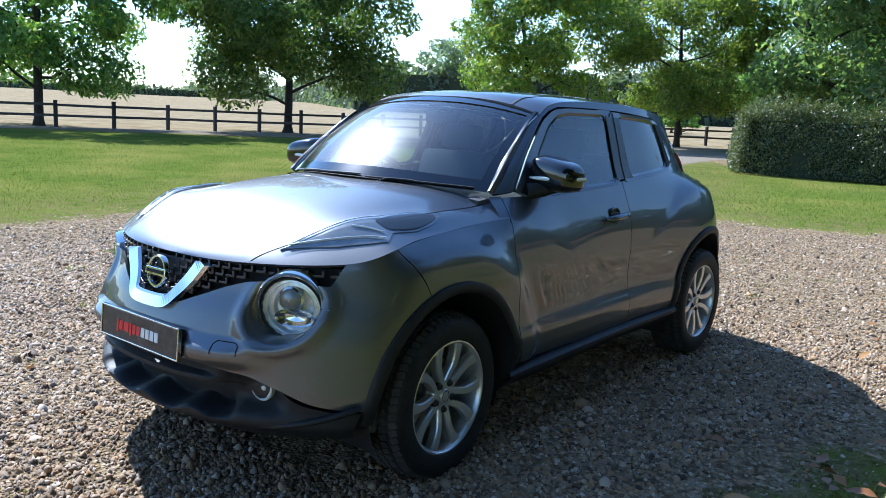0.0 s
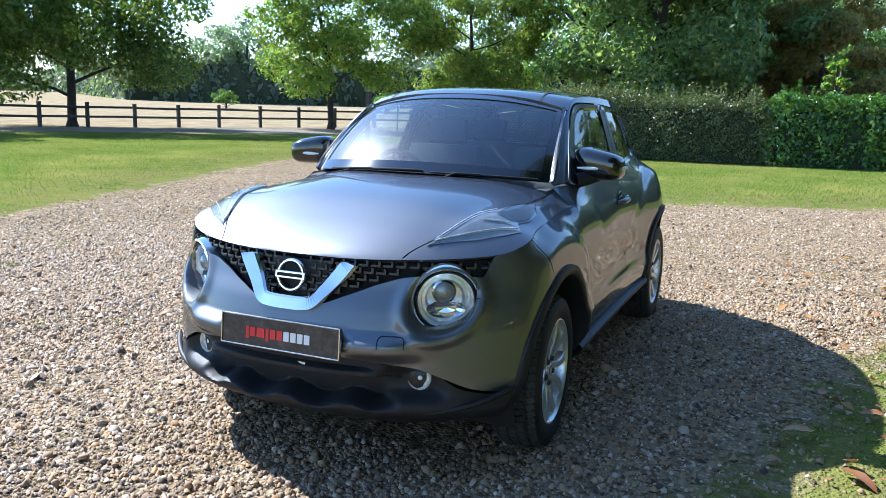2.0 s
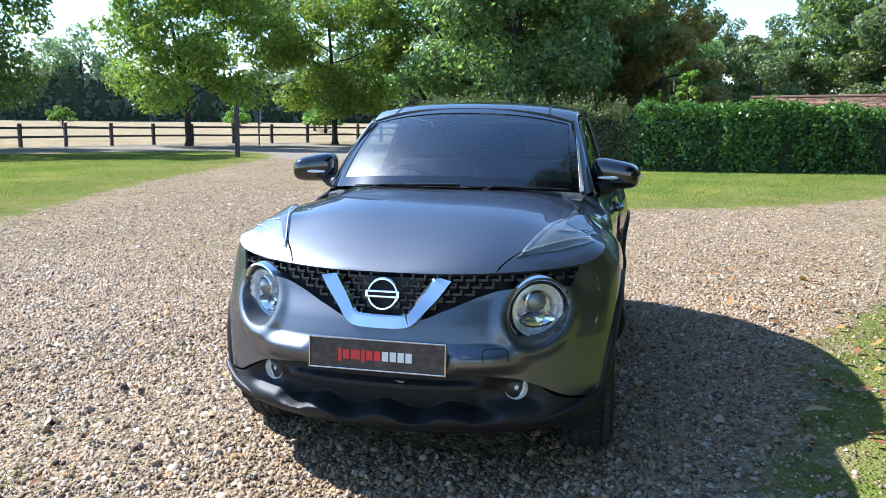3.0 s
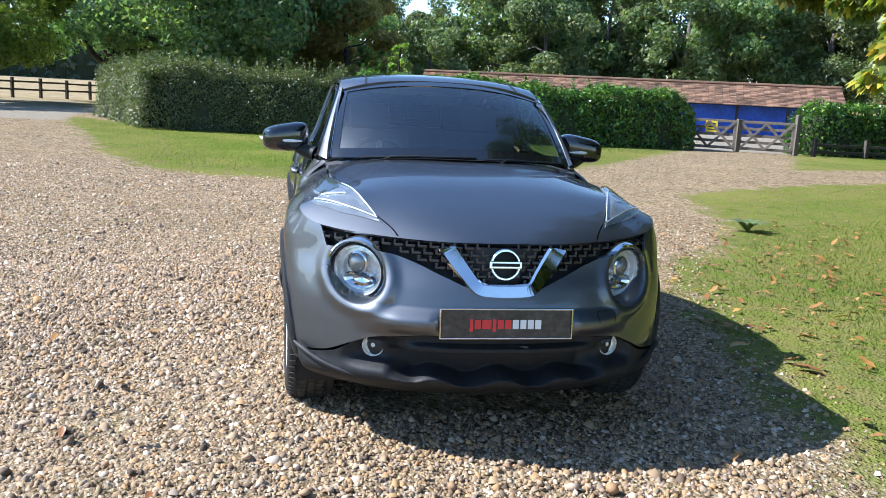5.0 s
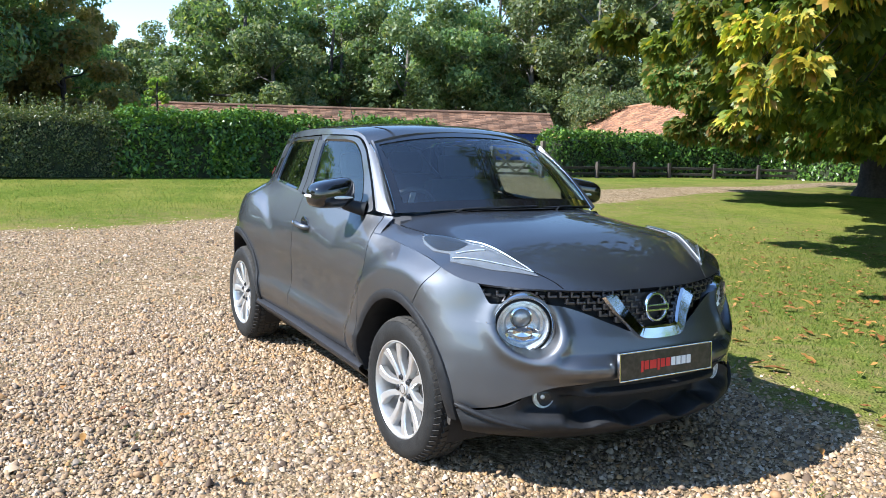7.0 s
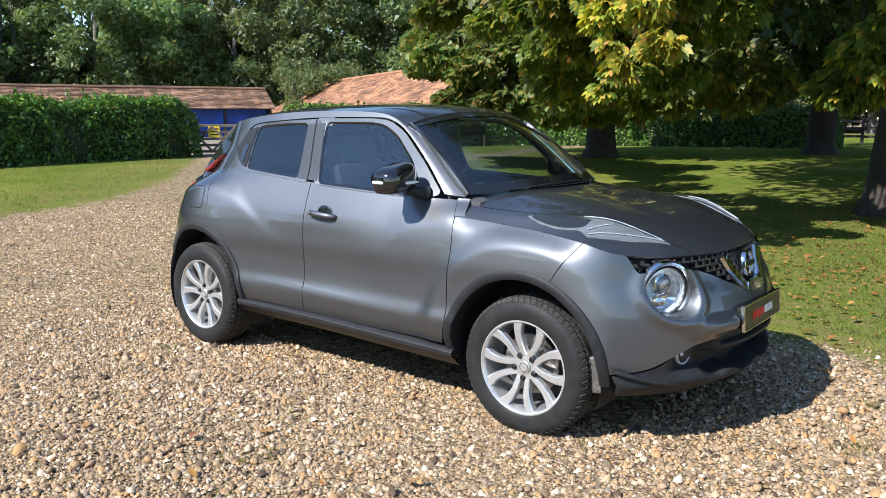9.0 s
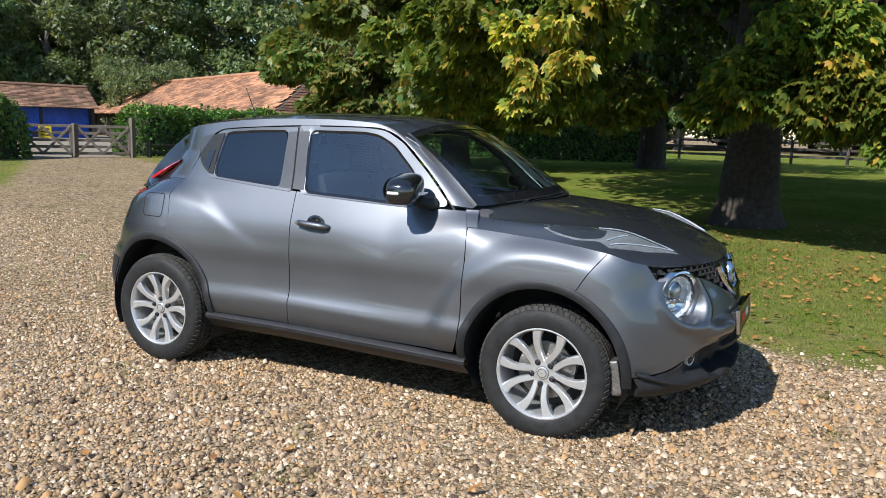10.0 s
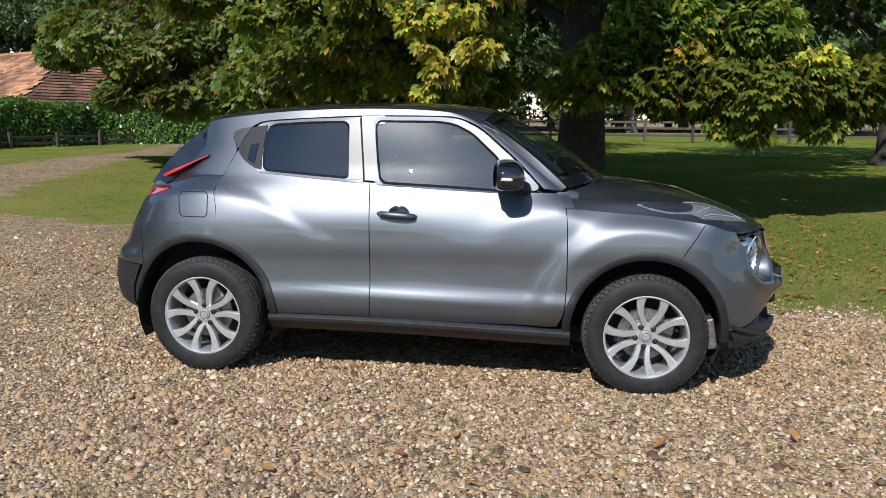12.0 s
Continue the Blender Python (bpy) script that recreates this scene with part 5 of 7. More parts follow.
door_back = [(-0.822, 0.36), (-0.885, 0.57), (-1.01, 0.705), (-1.115, 0.762), (-1.138, 0.95), (-1.165, 1.05), (-1.160, 1.125), (-1.116, 1.205), (-1.084, 1.272)]
f_win = [(-0.205, 1.112), (0.15, 1.098), (0.50, 1.078), (0.525, 1.12), (0.44, 1.24), (0.29, 1.375), (0.19, 1.425), (0.10, 1.438), (-0.255, 1.44), (-0.235, 1.28)]
r_win = [(-0.905, 1.172), (-0.62, 1.152), (-0.393, 1.134), (-0.405, 1.28), (-0.425, 1.436), (-0.66, 1.428), (-0.87, 1.414), (-0.895, 1.40), (-0.908, 1.28)]
for sgn in (1, -1):
    ref = Vector((0, sgn, 0.1))
    # front wing: door gap, lamp and wheel arch are its borders
    bump_seam = [(1.416, 0.717), (1.478, 0.82), (1.555, 0.924)]
    g = coons(arc(ARCH_F, ARCH_F[2] - 0.02, 176, 69), [(0.826, 0.986), (1.1, 0.968), (1.3, 0.955), (1.555, 0.924)],
              [(0.815, 0.36), (0.833, 0.45), (0.841, 0.60), (0.839, 0.86), (0.827, 0.986)], bump_seam, 40, 26)
    g = [[Vector((p.x - (0.0 if i < len(g) - 1 else G), p.y, 0)) for p in row] for i, row in enumerate(g)]
    sheet("front_wing", on_side(g), M_PAINT, car, sgn=sgn, outward=ref)
    # corner of the wing below the windscreen pillar
    g = coons([(0.776, 0.992), (0.875, 0.978)], [(0.776, 1.068), (0.835, 1.068)], [(0.776, 0.992), (0.776, 1.068)], [(0.875, 0.978), (0.835, 1.068)], 8, 8)
    sheet("wing_corner", [[p - Vector((0, 0.005, 0)) for p in row] for row in on_side(g)], M_PAINT, car, sgn=sgn, outward=ref, lip=0)
    # front door with window frame and glass
    fd = sheet("front_door", on_side(coons([(-0.248, SILL + 0.012), (0.2, SILL + 0.002), (0.790, SILL)], [(-0.264, belt_z(-0.26)), (0.2, belt_z(0.2)), (0.5, belt_z(0.5)), (0.775, 1.062)],
               [(p[0] + 2 * G, p[1]) for p in door_mid], door_front, 46, 34)), M_PAINT, car, sgn=sgn, outward=ref)
    rd = sheet("rear_door", on_side(coons([(-0.822, 0.36), (-0.55, SILL + 0.016), (-0.252 - G, SILL + 0.012)], [(-1.084, 1.272), (-1.034, 1.216), (-0.955, 1.174), (-0.88, belt_z(-0.88)), (-0.4, belt_z(-0.4)), (-0.268 - G, belt_z(-0.268))],
               door_back, [(p[0] - G, p[1]) for p in door_mid], 34, 34)), M_PAINT, car, sgn=sgn, outward=ref)
    # rear wing up to the shoulder, round to the tail
    q0 = [(p[0] - 2 * G, p[1]) for p in door_back[3:7]]
    g = coons(arc(ARCH_R, ARCH_R[2] - 0.02, 70, 143), [(-1.163, 1.125), (-1.28, 1.125), (-1.4, 1.105), (-1.60, 1.05)], q0, [(-1.625, 0.60), (-1.66, 0.8), (-1.66, 0.95), (-1.60, 1.05)], 30, 30)
    rw = sheet("rear_wing", on_side(g), M_PAINT, car, sgn=sgn, outward=ref)
    # tail corner below the lamp
    g = []
    for i in range(25):
        row = []
        for j in range(25):
            z = 0.60 + (1.04 - 0.60) * j / 24
            x0 = lerp(z, [(0.60, -1.63), (0.8, -1.665), (0.95, -1.665), (1.05, -1.61)])
            w0 = w_of(x0, z)
            row.append(skin(w0 + (-2 - w0) * i / 24, z))
        g.append(row)
    sheet("rear_bumper", g, M_PAINT, car, sgn=sgn, outward=Vector((-1, sgn * 0.6, 0)))
    g = []
    for i in range(31):
        row = []
        for j in range(15):
            z = 0.26 + 0.335 * j / 14
            a = ARCH_R
            x0 = a[0] - math.sqrt(max((a[2] + 0.02) ** 2 - (z - a[1]) ** 2, 0))
            w0 = w_of(x0, z)
            row.append(skin(w0 + (-2 - w0) * i / 30, z))
        g.append(row)
    sheet("rear_lower_bumper", g, M_PLASTIC, car, sgn=sgn, outward=Vector((-1, sgn * 0.6, 0)), push=0.004)
    # fuel flap on the right wing
    if sgn < 0:
        loop = [side(p.x, p.y) for p in polyline([(-1.348, 0.902), (-1.205, 0.902), (-1.189, 0.918), (-1.198, 1.024), (-1.214, 1.040), (-1.368, 1.036), (-1.386, 1.018), (-1.364, 0.918), (-1.348, 0.902)], 60, False)]
        ribbon("fuel_flap", loop, 0.005, M_SEAM, rw, sgn, 0.0015)

    def rounded(poly):
        """Closed outline with its corners cut twice, point for point the same for outlines of one kind."""
        P = [Vector((*p, 0)) for p in poly]
        for cut in (0.022, 0.008):
            Q = []
            for i, p in enumerate(P):
                for q in (P[i - 1], P[(i + 1) % len(P)]):
                    Q.append(p + (q - p) * min(0.25, cut / max((q - p).length, 1e-6)))
            P = Q
        out = []
        for i, p in enumerate(P):
            q = P[(i + 1) % len(P)]
            out += [p.lerp(q, k / 3) for k in range(3)]
        return out + [out[0]]

    def ring(inner, outer, n, push_in, push_out):
        A, B = rounded(inner), rounded(outer)
        g = []
        for a, b in zip(A, B):
            row = []
            for k in range(4):
                p = a.lerp(b, k / 3)
                q = side(p.x, p.y)
                row.append(q + Vector((0, push_in + (push_out - push_in) * k / 3, 0)))
            g.append(row)
        return g

    def grow(poly, d):
        c = Vector((sum(p[0] for p in poly) / len(poly), sum(p[1] for p in poly) / len(poly)))
        out = []
        for i, p in enumerate(poly):
            a, b = Vector(poly[i - 1]), Vector(poly[(i + 1) % len(poly)])
            t = (b - a).normalized()
            n_ = Vector((t.y, -t.x))
            if n_.dot(Vector(p) - c) < 0:
                n_ = -n_
            out.append(tuple(Vector(p) + n_ * d))
        return out

    # black seal, painted frame, panes
    for win, door, glassm, nm in ((f_win, fd, M_SIDEGLASS, "window_pane"), (r_win, rd, M_PRIVACY, "window_pane")):
        sheet("window_seal", ring(win, grow(win, 0.013), 96, -0.004, 0.003), M_GLOSSBLACK, door, sgn=sgn, outward=ref, lip=0.02)
        P = rounded(win)
        c = Vector((sum(p.x for p in P) / len(P), sum(p.y for p in P) / len(P), 0))
        pane = [[side(*(c.lerp(p, k / 6)).xy) + Vector((0, -0.006, 0)) for k in range(7)] for p in P]
        sheet(nm, pane, glassm, door, sgn=sgn, outward=ref, lip=0)
    f_frame = [(-0.245, 1.095), (0.15, 1.075), (0.56, 1.058), (0.69, 1.085), (0.53, 1.245), (0.345, 1.40), (0.225, 1.46), (0.10, 1.472), (-0.28, 1.472), (-0.262, 1.28)]
    sheet("window_frame", ring(grow(f_win, 0.0125), f_frame, 96, 0.0, 0.004), M_PAINT, fd, sgn=sgn, outward=ref)
    r_frame = [(-0.955, 1.152), (-0.62, 1.125), (-0.292, 1.10), (-0.302, 1.28), (-0.318, 1.470), (-0.66, 1.456), (-0.922, 1.438), (-0.985, 1.412), (-0.965, 1.28)]
    sheet("window_frame", ring(grow(r_win, 0.0125), r_frame, 96, 0.0, 0.004), M_PAINT, rd, sgn=sgn, outward=ref)
    g = coons([(-0.345, 1.425), (-0.21, 1.43)], [(-0.345, 1.482), (-0.21, 1.482)], [(-0.345, 1.425), (-0.345, 1.482)], [(-0.21, 1.43), (-0.21, 1.482)], 6, 6)
    sheet("frame_joint", [[p + Vector((0, -0.003, 0)) for p in row] for row in on_side(g)], M_PAINT, fd, sgn=sgn, outward=ref, lip=0)
    # black pillar trim between the panes and the triangular trim with hidden handle behind
    g = coons([(-0.393, 1.124), (-0.222, 1.114)], [(-0.413, 1.438), (-0.268, 1.444)], [(-0.393, 1.124), (-0.413, 1.438)], [(-0.222, 1.114), (-0.268, 1.444)], 6, 14)
    sheet("pillar_trim", [[p + Vector((0, 0.005, 0)) for p in row] for row in on_side(g)], M_PILLAR, rd, sgn=sgn, outward=ref)
    ribbon("pillar_gap", [side(-0.302 - 0.047 * k / 10, 1.112 + 0.353 * k / 10) + Vector((0, 0.005, 0)) for k in range(11)], 0.010, M_SEAM, rd, sgn, 0.0015)
    g = coons([(-0.956, 1.174), (-0.919, 1.168)], [(-1.004, 1.406), (-0.908, 1.418)], [(-0.956, 1.174), (-1.030, 1.218), (-1.080, 1.280), (-1.045, 1.345), (-1.004, 1.406)], [(-0.919, 1.168), (-0.922, 1.28), (-0.908, 1.418)], 10, 18)
    sheet("quarter_trim", [[p + Vector((0, 0.006, 0)) for p in row] for row in on_side(g)], M_PLASTIC, rd, sgn=sgn, outward=ref)
    g = coons([(-1.128, 1.354), (-1.088, 1.282)], [(-1.078, 1.398), (-1.008, 1.408)], [(-1.128, 1.354), (-1.116, 1.380), (-1.078, 1.398)], [(-1.088, 1.282), (-1.050, 1.347), (-1.008, 1.408)], 8, 10)
    sheet("quarter_panel", [[p + Vector((0, 0.001, 0)) for p in row] for row in on_side(g)], M_PILLAR, car, sgn=sgn, outward=ref)
    g = coons([(-1.012, 1.222), (-0.965, 1.196)], [(-1.0, 1.305), (-0.95, 1.315)], [(-1.012, 1.222), (-1.0, 1.305)], [(-0.965, 1.196), (-0.95, 1.315)], 4, 8)
    sheet("recessed_handle", [[p + Vector((0, 0.010, 0)) for p in row] for row in on_side(g)], M_GLOSSBLACK, rd, sgn=sgn, outward=ref)
    # body side above the doors: windscreen pillar, roof rail, rear pillar
    outer = [(0.80, 1.075), (0.66, 1.19), (0.50, 1.325), (0.36, 1.425), (0.22, 1.487), (0.0, 1.510), (-0.3, 1.515), (-0.6, 1.508), (-0.9, 1.488), (-1.2, 1.455), (-1.33, 1.43)]
    inner = [(0.70, 1.088), (0.54, 1.25), (0.352, 1.405), (0.228, 1.464), (0.10, 1.478), (-0.3, 1.478), (-0.66, 1.462), (-0.93, 1.442), (-1.012, 1.408), (-1.075, 1.396), (-1.114, 1.380)]
    A, B = polyline(inner, 60), polyline(outer, 60)
    g = [[side(*(a.lerp(b, k / 5)).xy) - Vector((0, 0.022 * (k / 5) ** 2 * sstep(0.15, 0.42, a.x), 0)) for k in range(6)] for a, b in zip(A, B)]
    sheet("side_rail", g, M_PAINT, car, sgn=sgn, outward=Vector((0, sgn, 0.4)))
    g = coons([(-1.163, 1.127), (-1.28, 1.127), (-1.4, 1.107), (-1.54, 1.072)], [(-1.116, 1.382), (-1.2, 1.41), (-1.33, 1.43)], [(-1.163, 1.127), (-1.119, 1.207), (-1.094, 1.275), (-1.128, 1.352), (-1.116, 1.382)], [(-1.54, 1.072), (-1.40, 1.25), (-1.33, 1.43)], 16, 22)
    sheet("rear_pillar", on_side(g), M_PAINT, car, sgn=sgn, outward=ref)
    # sill cladding
    V = []
    for i in range(41):
        x = -0.84 + (0.865 + 0.84) * i / 40
        zt = lerp(x, [(-0.84, 0.358), (-0.25, 0.354), (0.22, 0.343), (0.87, 0.325)])
        zb = zt - 0.108
        y = 0.846
        sec = [(y - 0.03, zt + 0.002), (y + 0.010, zt - 0.004), (y + 0.020, zt - 0.016), (y + 0.018, zt - 0.034), (y - 0.010, zt - 0.058), (y - 0.050, zb + 0.012), (y - 0.12, zb)]
        V.append([Vector((x, yy, zz)) for yy, zz in sec])
    sheet("sill_cladding", V, M_SILL, car, "black plastic sill cladding", sgn=sgn, outward=ref, lip=0)
    # wheel-arch cladding
    for c, a0, a1, wd, nm in ((ARCH_F, 186, -6, 0.046, "f"), (ARCH_R, 178, 0, 0.046, "r")):
        g = []
        for i in range(61):
            a = radians(a0 + (a1 - a0) * i / 60)
            row = []
            for k, (dr, out) in enumerate(((0.004, -0.004), (0.0, 0.010), (-0.25, 0.016), (-0.75, 0.014), (-0.95, 0.008), (-1.0, -0.02), (-1.02, -0.07), (-0.9, -0.16))):
                r = c[2] + dr * wd
                x, z = c[0] + r * math.cos(a), c[1] + r * math.sin(a)
                p = side(min(x, 1.72), max(z, 0.24))
                row.append(Vector((x, p.y + out, z)))
            g.append(row)
        sheet("arch_cladding", g, M_PLASTIC, car, "black plastic wheel arch cladding", sgn=sgn, outward=ref, lip=0)
        # dark liner inside the arch
        g = []
        for i in range(33):
            a = radians(205 - 230 * i / 32)
            r = c[2] - wd + 0.01
            g.append([Vector((c[0] + r * math.cos(a), y, c[1] + r * math.sin(a))) for y in (0.80, 0.70, 0.58, 0.50)])
        sheet("arch_liner", g, M_DARK, car, sgn=sgn, lip=0)
    # arch liner's end in front of the front wheel, sunlight put into its pale colour
    part("splash_guard", box_bm(0.050, 0.10, 0.17, (1.618, sgn * 0.735, 0.325), 0.01, rot=Matrix.Rotation(radians(-10), 4, 'Y')), M_STEEL, car)
    # door handle with its finger bowl
    hx, hz = -0.10, 0.935
    hy = side(hx, hz).y
    bm = bmesh.new()
    bmesh.ops.create_uvsphere(bm, u_segments=20, v_segments=10, radius=1, matrix=Matrix.Translation((hx + 0.01, sgn * (hy - 0.004), hz + 0.002)) @ Matrix.Diagonal((0.062, 0.009, 0.050, 1)))
    part("handle_bowl", bm, M_GLOSSBLACK, fd, smooth=True)
    v, f_ = tube_arrays([(hx - 0.105, sgn * (hy + 0.004), hz + 0.006), (hx - 0.085, sgn * (hy + 0.022), hz + 0.006), (hx - 0.03, sgn * (hy + 0.034), hz + 0.003), (hx + 0.05, sgn * (hy + 0.034), hz - 0.002), (hx + 0.095, sgn * (hy + 0.022), hz - 0.006), (hx + 0.105, sgn * (hy + 0.004), hz - 0.007)],
                        [0.010, 0.0165, 0.0175, 0.0175, 0.0165, 0.010], 12)
    obj_from("door_handle", v, f_, M_PAINT, fd, "grey painted door handle", smooth=True)
    if sgn < 0:
        bm = lathe_bm([(0.011, 0.0), (0.011, 0.012), (0.008, 0.015)], 16, m=Matrix.Translation((hx - 0.088, sgn * (hy + 0.025), hz + 0.006)) @ Matrix.Diagonal((1, -1, 1, 1)))
        part("lock_barrel", bm, M_CHROME, fd)
    # mirror
    bm = bmesh.new()
    bmesh.ops.create_icosphere(bm, subdivisions=4, radius=1)
    for v in bm.verts:
        x, y, z = v.co
        sq = lambda a, p: math.copysign(abs(a) ** p, a)
        x, y, z = sq(x, 0.62), sq(y, 0.55), sq(z, 0.60)
        tap = 1 - 0.14 * y
        v.co = (0.098 * x * (1 if x > 0 else 0.62), 0.126 * y, 0.076 * z * tap + (-0.012 * y))
    my = 0.885 if sgn < 0 else 0.815
    mirror_m = Matrix.Translation((0.50, sgn * my, 1.165)) @ Matrix.Diagonal((1, sgn, 1, 1)) @ Matrix.Rotation(radians(-8), 4, 'Z')
    bmesh.ops.transform(bm, matrix=mirror_m, verts=bm.verts)
    if sgn < 0:
        bmesh.ops.reverse_faces(bm, faces=bm.faces)
    mir = part("wing_mirror", bm, M_GLOSSBLACK, car, "gloss black door mirror", smooth=True)
    v, f_ = tube_arrays([(0.590, sgn * 0.79, 1.150), (0.592, sgn * 0.84, 1.150), (0.582, sgn * 0.90, 1.150), (0.562, sgn * 0.955, 1.152), (0.53, sgn * 0.996, 1.154), (0.480, sgn * 1.013, 1.156)], [0.004, 0.009, 0.010, 0.010, 0.010, 0.008], 8)
    obj_from("indicator", [(Vector(p) + Vector((0.008, (0.004 + my - 0.885) * sgn, 0))) for p in v], f_, M_AMBER, mir, "clear indicator strip", smooth=True)
    v, f_ = tube_arrays([(0.60, sgn * 0.72, 1.085), (0.56, sgn * 0.78, 1.10), (0.52, sgn * 0.83, 1.118)], [0.04, 0.034, 0.028], 10)
    obj_from("mirror_foot", v, f_, M_PLASTIC, mir, smooth=True)
    g = bmesh.new()
    bmesh.ops.create_circle(g, cap_ends=True, segments=28, radius=1, matrix=Matrix.Translation((0.444, sgn * my, 1.165)) @ Matrix.Rotation(radians(90), 4, 'Y') @ Matrix.Diagonal((0.062, 0.098, 1, 1)))
    part("mirror_glass", g, M_CHROME, mir)

# bonnet, wing tops and the strip over the grille
g = []
for i in range(61):
    x = 0.84 + (1.984 - 0.84) * (1 - (1 - i / 60) ** 1.35)
    yo = edge_y(x) if x < 1.979 else 0.0
    ye = min(lerp(x, BONNET_Y), yo)
    g.append([Vector((x, ye * (k / 16 - 1), top(x, ye * (k / 16 - 1)))) for k in range(33)])
sheet("bonnet", g, M_PAINT, car, outward=Vector((0.2, 0, 1)), lip=0.02)
for sgn in (1, -1):
    g = []
    for i in range(51):
        x = 0.79 + (1.928 - 0.79) * i / 50
        yo = edge_y(x)
        y0 = min(lerp(x, BONNET_Y) + 0.006, yo)
        g.append([Vector((x, y0 + (yo - y0) * k / 10, top(x, y0 + (yo - y0) * k / 10))) for k in range(11)])
    sheet("wing_top", g, M_PAINT, car, sgn=sgn, outward=Vector((0.2, 0, 1)))
g = []
for i in range(21):
    t = -1 + 2 * i / 20
    y = 0.64 * t
    xc = 0.80 + 0.20 * (1 - t * t)
    g.append([Vector((xc + 0.06 - 0.14 * k / 4, y, top(0.84, y) - 0.012 + 0.01 * k / 4)) for k in range(5)])
sheet("cowl", g, M_PLASTIC, car, outward=Vector((0, 0, 1)), lip=0)

# front bumper: painted skin up to the grille, swelling round the lamps
LAMP = Vector((1.852, 0.574, 0.705))


def swell(p):
    d = math.hypot((p.y - LAMP.y) * 1.05, p.z - LAMP.z)
    k = 0.016 * math.exp(-((d - 0.135) / 0.028) ** 2) - 0.10 * (1 - sstep(0.096, 0.116, d))
    k += 0.040 * (1 - sstep(0.552, 0.606, p.z)) * sstep(0.47, 0.54, p.z) * sstep(0.2, 0.30, p.y) * (1 - sstep(0.40, 0.62, p.y))
    return p + Vector((k, k * 0.35, 0))


LOWLINE = [(0.0, 0.500), (0.30, 0.497), (0.40, 0.482), (0.50, 0.468), (0.60, 0.425), (0.70, 0.372), (0.80, 0.350), (0.9, 0.345)]


def paint_low(w):
    y = skin(w, 0.45).y
    return lerp(y, LOWLINE)


def grille_low(y):
    return lerp(y, [(0.0, 0.668), (0.12, 0.676), (0.25, 0.722), (0.36, 0.768), (0.46, 0.797), (0.56, 0.808), (0.66, 0.800), (0.70, 0.795)])


def left_w(z):
    if z < 0.718:
        return w_of(ARCH_F[0] + math.sqrt(max((ARCH_F[2] - 0.02) ** 2 - (z - ARCH_F[1]) ** 2, 0)), z)
    return w_of(lerp(z, [(0.718, 1.418), (0.82, 1.482), (0.925, 1.559)]), z)


for sgn in (1, -1):
    g = []
    NU, NV = 190, 84
    for i in range(NU + 1):
        row = []
        u = i / NU
        zlo, zhi = 0.45, 0.84
        for _ in range(6):
            lw = left_w(zlo)
            zlo = lerp(skin(lw + (1 - lw) * u, zlo).y, LOWLINE)
            lw = left_w(zhi)
            p = skin(lw + (1 - lw) * u, zhi)
            zt = lerp(p.x, EDGE_Z)
            cut = 1 - sstep(0.690, 0.725, p.y)
            zhi = 0.4 * zhi + 0.6 * (zt + (min(grille_low(p.y), zt) - zt) * cut)
        for j in range(NV + 1):
            z = zlo + (zhi - zlo) * j / NV
            lw = left_w(z)
            row.append(swell(skin(lw + (1 - lw) * u, z)))
        g.append(row)
    sheet("front_bumper", g, M_PAINT, car, sgn=sgn, outward=Vector((1, sgn * 0.4, 0)))
    # dark backing of the grille, set in
    g = []
    for i in range(41):
        y = 0.735 * (1 - i / 40)
        row = []
        for k in range(7):
            zl, zh = grille_low(y) - 0.02, 0.862
            z = zl + (zh - zl) * k / 6
            p = skin(w_of_y(y, min(z, 0.85)), min(z, 0.85))
            row.append(p + Vector((-0.045, -0.012, 0)))
        g.append(row)
    gp = sheet("grille", g, M_DARK, car, sgn=sgn, outward=Vector((1, 0, 0)), lip=0)
    # mesh of the grille: staggered slats
    rows_n = 7
    slat = None
    for r in range(rows_n):
        for c in range(16):
            y = 0.05 + 0.046 * c + (0.023 if r % 2 else 0)
            if y > 0.70:
                continue
            zl, zh = grille_low(y) + 0.010, min(lerp(skin(w_of_y(y, 0.84), 0.84).x, EDGE_Z), 0.852) - 0.008
            z = 0.829 - 0.0265 * r
            if z < zl or z > zh + 0.004:
                continue
            p0, p1 = skin(w_of_y(max(y - 0.019, 0.0), z), z), skin(w_of_y(y + 0.019, z), z)
            p = (p0 + p1) / 2
            d = (p1 - p0)
            ang = math.atan2(d.y, d.x)
            if slat is None:
                bm = box_bm(0.038, 0.024, 0.010, (0, 0, 0), 0.0025)
                box_bm(0.010, 0.022, 0.020, (0.015, 0, 0.009), 0.0025, bm)
                slat = part("grille_slat", bm, M_SLAT, gp)
                o = slat
            else:
                o = new("grille_slat", slat.data)
                o.parent = gp
            o.matrix_basis = Matrix.Diagonal((1, sgn, 1, 1)) @ Matrix.Translation(p + Vector((-0.018, -0.004, 0))) @ Matrix.Rotation(ang, 4, 'Z')
    # lower bumper of black plastic with the air intake and lamp pockets
    g = []
    NU, NV = 110, 56
    for i in range(NU + 1):
        u = i / NU
        row = []
        for j in range(NV + 1):
            v = j / NV
            wg = left_w(0.4) + (1 - left_w(0.4)) * u
            yb = skin(wg, 0.40).y
            zlo = lerp(yb, [(0.0, 0.215), (0.4, 0.215), (0.65, 0.235), (0.88, 0.25)])
            zhi = paint_low(wg) - 0.004
            z = zlo + (zhi - zlo) * v
            c0 = ARCH_F[0] + math.sqrt(max((ARCH_F[2] + 0.0) ** 2 - (z - ARCH_F[1]) ** 2, 0))
            lw = w_of(c0, z)
            p = skin(lw + (1 - lw) * u, z)
